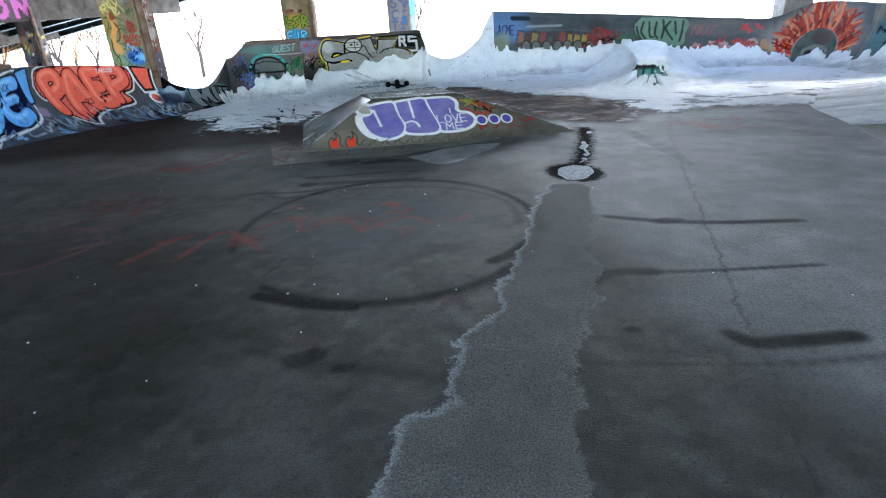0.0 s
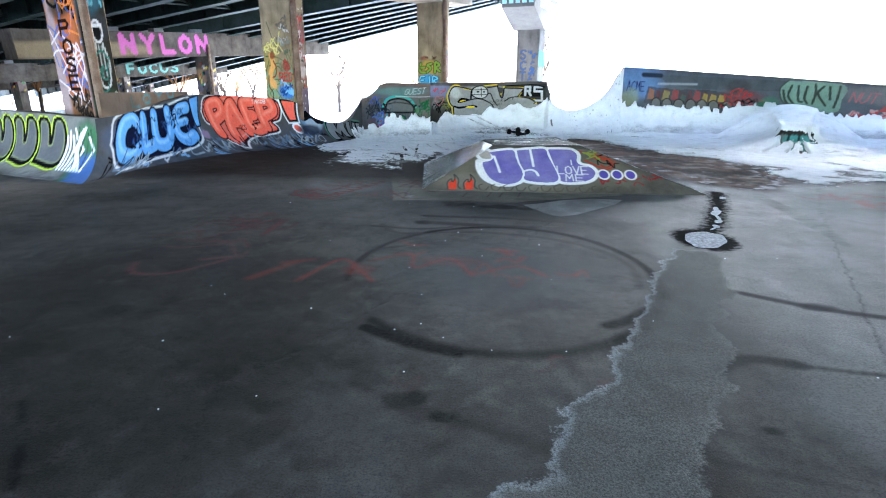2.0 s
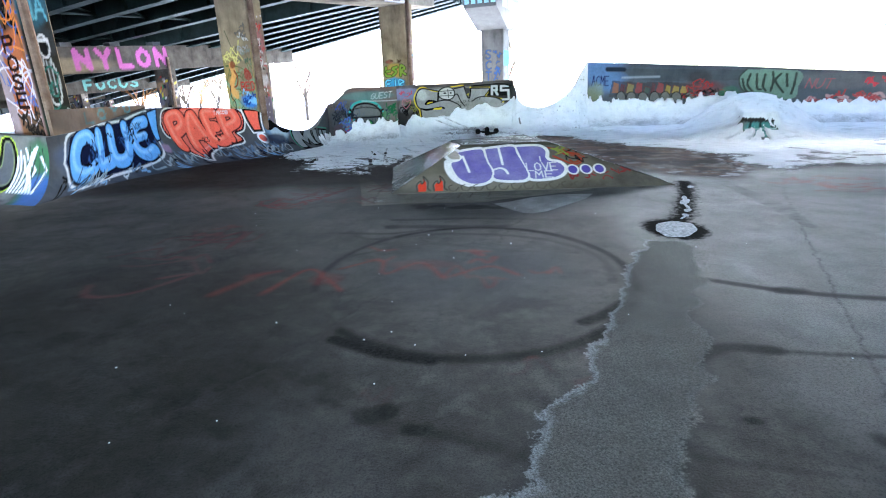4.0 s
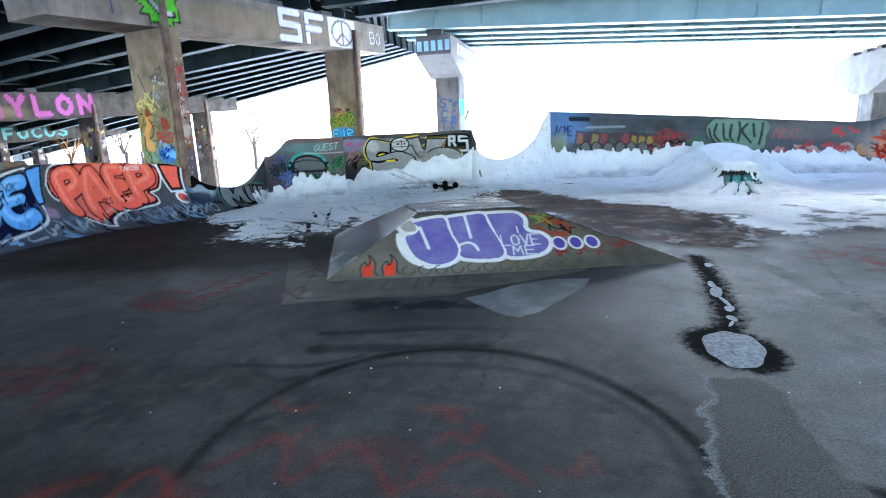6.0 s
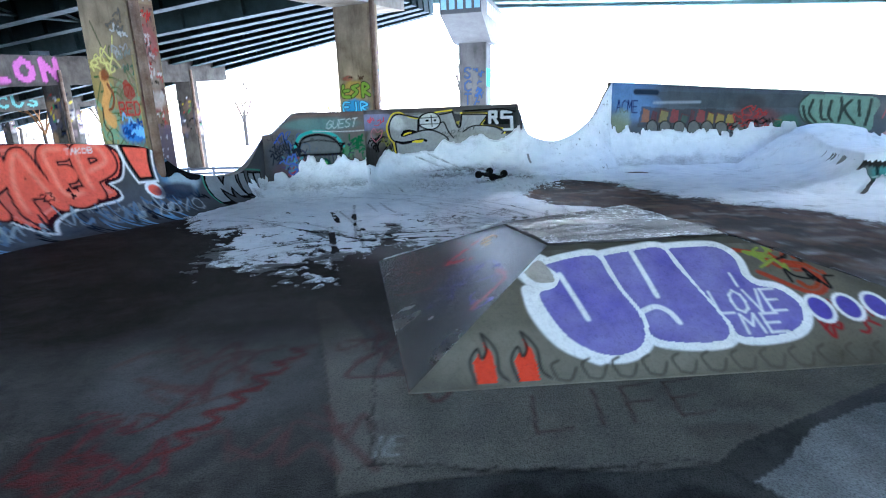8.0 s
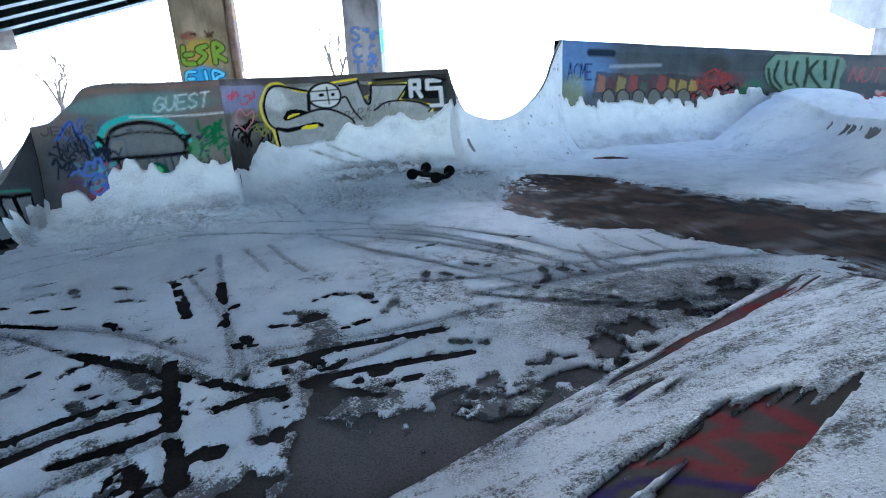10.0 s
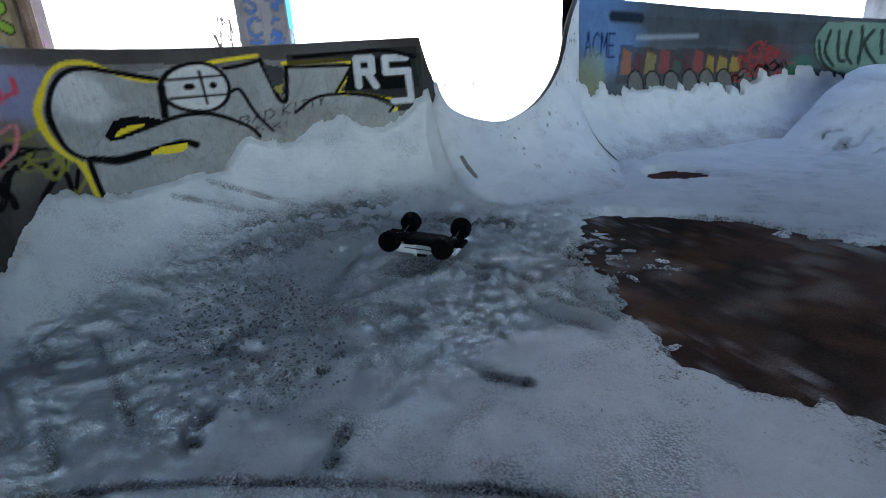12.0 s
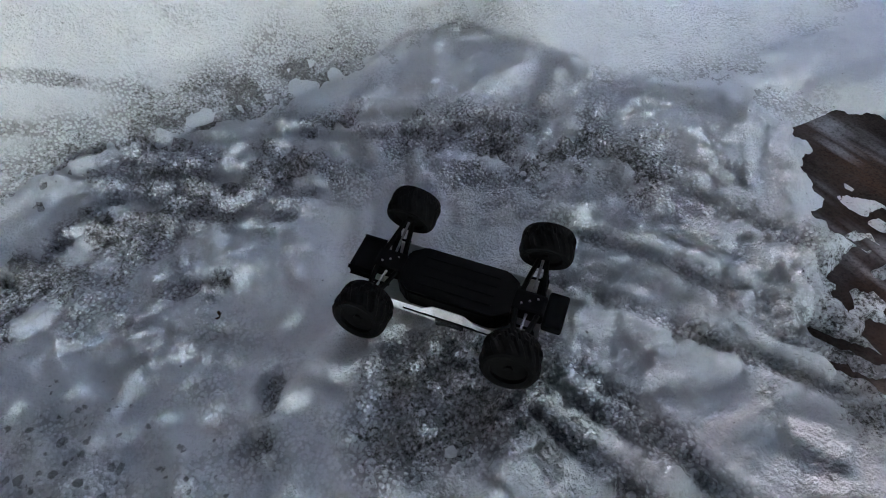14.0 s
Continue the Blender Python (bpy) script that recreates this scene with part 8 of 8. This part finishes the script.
bm = bmesh.new()
rng = np.random.default_rng(2)
for k in range(1500):
    a, far = radians(rng.uniform(-75, 30)), rng.uniform(105, 130)
    x, y = far * math.sin(a), far * math.cos(a)
    tube(bm, (x, y, FIELD_Z - 0.1), (x + rng.normal() * 0.6, y, FIELD_Z + rng.uniform(1.4, 4.2)), 0.07, 0.02, 3, caps=False)
tagged(part("brush", bm, BRUSH), "dry tan brush along the far edge of the field", "brush", kind="stuff")


def guard_rail():
    root = empty("guard_rail", Matrix.Identity(4), "low steel rail on posts across the snowfield", "guard rail")
    a, b = Vector((-30.0, 33.5, FIELD_Z)), Vector((16.0, 31.0, FIELD_Z))
    bm = bmesh.new()
    for z in (0.42, 0.66):
        tube(bm, a + Vector((0, 0, z)), b + Vector((0, 0, z)), 0.06, 0.06, 8)
    part("rail", bm, RAIL, root)
    for k in range(37):
        bm = bmesh.new()
        p = a.lerp(b, k / 36)
        box(bm, p + Vector((-0.06, -0.06, -0.1)), p + Vector((0.06, 0.06, 0.74)), 0.01)
        part("post", bm, RAIL, root)


guard_rail()


# ---------------------------------------------------------------- overturned model truck
def truck():
    """A monster truck model lying on its roof: local x runs from tail to nose, z up as it lies."""
    root = empty("model_truck", pose(1.263, 17.677, 0.016, 3.7, 3.5, -49.8) @ Matrix.Scale(1.1, 4), "black and white model monster truck lying upside down in the snow", "toy truck")
    wheel_at = [(-0.205, 0.176), (-0.205, -0.176), (0.205, 0.176), (0.205, -0.176)]
    zc = 0.165
    tyre_r, tyre_w = 0.077, 0.088
    bm = bmesh.new()
    prof = [(-0.46, 0.62), (-0.5, 0.8), (-0.47, 0.9), (-0.38, 0.97), (-0.26, 1.0), (-0.13, 1.0), (0.0, 0.98), (0.13, 1.0), (0.26, 1.0), (0.38, 0.97), (0.47, 0.9), (0.5, 0.8), (0.46, 0.62)]
    sides = 84
    rings = []
    for w, r in prof:
        row = []
        for k in range(sides):
            # chevron lugs stand proud of the carcass
            lug = r > 0.85 and (k + int(abs(w) * 8) + (3 if w > 0 else 0)) % 6 < 3
            q = tyre_r * (r if lug else min(r, 0.92))
            row.append(bm.verts.new((q * math.cos(k * math.tau / sides), w * tyre_w, q * math.sin(k * math.tau / sides))))
        rings.append(row)
    for a, b in zip(rings, rings[1:] + rings[:1]):
        for k in range(sides):
            bm.faces.new((a[k], a[(k + 1) % sides], b[(k + 1) % sides], b[k]))
    bmesh.ops.recalc_face_normals(bm, faces=bm.faces)
    tyre = mesh_of("tyre", bm)
    bm = bmesh.new()
    tube(bm, (0, -0.03, 0), (0, 0.03, 0), tyre_r * 0.66, tyre_r * 0.66, 24)
    tube(bm, (0, -0.036, 0), (0, 0.036, 0), 0.012, 0.012, 6)
    for k in range(6):
        ang = k * math.tau / 6
        tube(bm, (0.016 * math.cos(ang), 0.031, 0.016 * math.sin(ang)), (0.046 * math.cos(ang), 0.034, 0.046 * math.sin(ang)), 0.006, 0.006, 6)
    rim = mesh_of("rim", bm)
    for x, y in wheel_at:
        w = new("wheel")
        w.empty_display_size = 0.05
        w.parent = root
        w.matrix_local = pose(x, y, zc + (0.012 if y > 0 else -0.005), 12 if y > 0 else -12, 0, 6 if x > 0 else 0)
        part("tyre", tyre, RUBBER, w, "knobbly black tyre")
        part("rim", rim, PLASTIC, w, "black plastic rim")
    # chassis tub, uppermost
    bm = bmesh.new()
    prism(bm, [(-0.165, -0.05), (-0.125, -0.08), (0.125, -0.08), (0.17, -0.05), (0.17, 0.05), (0.125, 0.08), (-0.125, 0.08), (-0.165, 0.05)], 0.085, 0.152)
    bmesh.ops.bevel(bm, geom=list(bm.edges), offset=0.006, segments=2, affect="EDGES")
    part("chassis", bm, PLASTIC, root, "black plastic chassis tub")
    for k in range(4):
        bm = bmesh.new()
        box(bm, (-0.11, -0.045 + 0.03 * k - 0.002, 0.151), (0.11, -0.045 + 0.03 * k + 0.002, 0.1545), 0.0005)
        part("chassis_rib", bm, PLASTIC, root)
    for x in (-0.205, 0.205):
        s = 1 if x > 0 else -1
        bm = bmesh.new()
        box(bm, (x - 0.045, -0.032, 0.105), (x + 0.045, 0.032, 0.158), 0.008)
        part("gearbox", bm, PLASTIC, root)
        bm = bmesh.new()
        box(bm, (x + s * 0.045, -0.055, 0.12), (x + s * 0.10, 0.055, 0.15), 0.008)
        part("bumper", bm, PLASTIC, root)
        for y in (-1, 1):
            bm = bmesh.new()
            for dx in (-0.03, 0.03):
                tube(bm, (x + dx, y * 0.03, 0.148), (x + dx * 0.4, y * 0.135, zc), 0.008, 0.007, 6)
            tube(bm, (x - 0.03, y * 0.078, 0.152), (x + 0.03, y * 0.078, 0.152), 0.004, 0.004, 6)
            part("suspension_arm", bm, PLASTIC, root)
            bm = bmesh.new()
            tube(bm, (x, y * 0.02, 0.14), (x, y * 0.135, zc), 0.004, 0.004, 6)
            part("drive_shaft", bm, ALLOY, root, "dull metal drive shaft")
            bm = bmesh.new()
            tube(bm, (x + s * 0.02, y * 0.10, 0.15), (x + s * 0.02, y * 0.045, 0.07), 0.009, 0.009, 8)
            for j in range(6):
                c = Vector((x + s * 0.02, y * 0.10, 0.15)).lerp(Vector((x + s * 0.02, y * 0.045, 0.07)), 0.2 + j * 0.11)
                tube(bm, c + Vector((0, 0, -0.002)), c + Vector((0, 0, 0.002)), 0.014, 0.014, 10)
            part("shock_absorber", bm, PLASTIC, root)
        for k in range(3):
            bm = bmesh.new()
            tube(bm, (x - 0.02 + 0.02 * k, 0.012 * (k - 1), 0.157), (x - 0.02 + 0.02 * k, 0.012 * (k - 1), 0.161), 0.004, 0.003, 6)
            part("screw", bm, ALLOY, root, "bright screw head")
    # painted shell below, roof in the snow
    bm = bmesh.new()
    rows = [(-0.25, 0.095, 0.05, 0.10), (-0.20, 0.10, 0.035, 0.115), (-0.07, 0.10, 0.035, 0.115), (-0.045, 0.085, 0.0, 0.115), (0.045, 0.085, 0.0, 0.115), (0.085, 0.10, 0.035, 0.115), (0.2, 0.10, 0.045, 0.115), (0.25, 0.09, 0.06, 0.10)]
    rings = []
    for x, half, roof, sill in rows:
        mid = (roof + sill) / 2 + 0.012
        rings.append([bm.verts.new((x, y, z)) for y, z in ((-half * 0.98, sill), (-half, mid), (-half * 0.84, roof + 0.006), (-half * 0.7, roof), (half * 0.7, roof), (half * 0.84, roof + 0.006), (half, mid), (half * 0.98, sill))])
    for a, b in zip(rings, rings[1:]):
        for k in range(7):
            bm.faces.new((a[k], a[k + 1], b[k + 1], b[k]))
    bm.faces.new(rings[0])
    bm.faces.new(rings[-1][::-1])
    bmesh.ops.recalc_face_normals(bm, faces=bm.faces)
    shell = part("body_shell", bm, SHELL, root, "scuffed white pickup body shell")
    thick = shell.modifiers.new("thickness", "SOLIDIFY")
    thick.thickness = 0.002
    for y in (-1, 1):
        bm = bmesh.new()
        box(bm, (-0.04, y * 0.0845 - 0.002, 0.016), (0.045, y * 0.0845 + 0.002, 0.05), 0.001)
        part("side_window", bm, GLASS_BLACK, shell, "smoked side window")
        bm = bmesh.new()
        box(bm, (-0.13, y * 0.1 - 0.002, 0.088), (0.13, y * 0.1 + 0.002, 0.094), 0.0005)
        part("trim_stripe", bm, PLASTIC, shell, "black side stripe")
        bm = bmesh.new()
        box(bm, (0.249, y * 0.06 - 0.016, 0.075), (0.253, y * 0.06 + 0.016, 0.09), 0.002)
        part("headlight", bm, ALLOY, shell, "small headlight")


truck()


# ---------------------------------------------------------------- small litter
def leaf_mesh(seed):
    rng = np.random.default_rng(seed)
    bm = bmesh.new()
    pts = []
    for k in range(14):
        a = k * math.tau / 14
        r = 0.02 * (1 + 0.5 * math.cos(a * 5 + rng.random())) + 0.004 * rng.normal()
        pts.append(bm.verts.new((r * math.cos(a), r * math.sin(a) * 0.7, 0.004 + 0.008 * abs(math.sin(a)))))
    top = bm.verts.new((0, 0, 0.004))
    for k in range(14):
        bm.faces.new((pts[k], pts[(k + 1) % 14], top))
    geo = bmesh.ops.extrude_face_region(bm, geom=list(bm.faces))
    bmesh.ops.translate(bm, verts=[v for v in geo["geom"] if isinstance(v, bmesh.types.BMVert)], vec=(0, 0, 0.0015))
    bmesh.ops.recalc_face_normals(bm, faces=bm.faces)
    return mesh_of("dead_leaf", bm)


def ice_patch(x, y, rx, ry, turn, seed, label):
    """A thin lens of frozen water with an uneven rim."""
    bm = bmesh.new()
    rng = np.random.default_rng(seed)
    rings = []
    turns = rng.uniform(0, 6, 3)
    wob = [1 + 0.06 * math.sin(2 * k * math.tau / 28 + turns[0]) + 0.05 * math.sin(3 * k * math.tau / 28 + turns[1]) + 0.04 * math.sin(7 * k * math.tau / 28 + turns[2]) for k in range(28)]
    for r, z in ((1.0, 0.0), (0.93, 0.006), (0.6, 0.009), (0.25, 0.01)):
        rings.append([bm.verts.new((rx * r * wob[k] * math.cos(k * math.tau / 28), ry * r * wob[k] * math.sin(k * math.tau / 28), z)) for k in range(28)])
    for a, b in zip(rings, rings[1:]):
        for k in range(28):
            bm.faces.new((a[k], a[(k + 1) % 28], b[(k + 1) % 28], b[k]))
    bm.faces.new(rings[-1])
    ob = part("ice_patch", bm, ICE, None, "", True)
    ob.matrix_world = pose(x, y, 0.0, 0, 0, turn)
    return tagged(ob, label, "ice", "frozen runoff")


ice_patch(2.99, 5.9, 0.21, 0.36, -30, 1, "grey ice frozen in the drain hollow")
for k, (x, y, r, l) in enumerate([(4.08, 8.28, 0.06, 0.14), (3.72, 7.5, 0.03, 0.12), (3.62, 7.25, 0.035, 0.14), (3.5, 6.95, 0.03, 0.1), (3.42, 6.75, 0.035, 0.12), (3.33, 6.5, 0.02, 0.08), (3.28, 6.38, 0.02, 0.06)]):
    ice_patch(x + 0.03 * math.sin(k * 5), y, r * (0.8 + 0.5 * (k % 3)), l * (0.7 + 0.3 * (k % 4)), -22 + 25 * math.sin(k * 3), k + 3, "sliver of white ice in the runoff trail")


LEAVES = [leaf_mesh(k) for k in range(3)]
for k, (x, y) in enumerate([(0.464, 17.845), (0.62, 18.3), (0.95, 18.55), (1.2, 18.9), (0.75, 18.6), (0.3, 18.2), (0.55, 18.05)]):
    ob = part("dead_leaf", LEAVES[k % 3], LEAF)
    ob.matrix_world = pose(x, y, 0.03, 8 * k, 5, 70 * k)
    tagged(ob, "curled dead brown oak leaf on the snow", "leaf", "dead leaves")


def stone_mesh(seed):
    bm = bmesh.new()
    bmesh.ops.create_icosphere(bm, subdivisions=2, radius=0.5)
    rng = np.random.default_rng(seed)
    for v in bm.verts:
        v.co *= 0.8 + 0.35 * rng.random()
        v.co.z *= 0.55
    return mesh_of("pebble", bm)


STONES = [stone_mesh(k) for k in range(3)]
rng = np.random.default_rng(8)
for k in range(34):
    x, y = rng.uniform(-2.6, 3.6), rng.uniform(1.9, 7.4)
    s = rng.uniform(0.007, 0.016)
    ob = part("pebble", STONES[k % 3], STONE)
    ob.matrix_world = pose(x, y, s * 0.2, 0, 0, 50 * k) @ Matrix.Scale(s, 4)
    tagged(ob, "small pale concrete chip on the slab", "pebble", "loose chips")
churned = spline([(-0.2, 18.3), (0.5, 18.75), (1.2, 18.65), (1.7, 18.35), (2.0, 18.0)], 60)[0]
for k in range(210):
    if k < 130:
        x, y = churned[rng.integers(60)] + rng.normal(size=2) * 0.16
    else:
        x, y = rng.uniform(-0.8, 1.9), rng.uniform(16.0, 18.3)
    s = 0.012 + 0.042 * rng.random() ** 2.5
    ob = part("snow_clod", STONES[k % 3], SNOW)
    ob.matrix_world = pose(x, y, 0.035, 0, 0, 50 * k) @ Matrix.Scale(s, 4)
    tagged(ob, "broken clod of snow on the trodden ground", "snow clod", "snow clods")
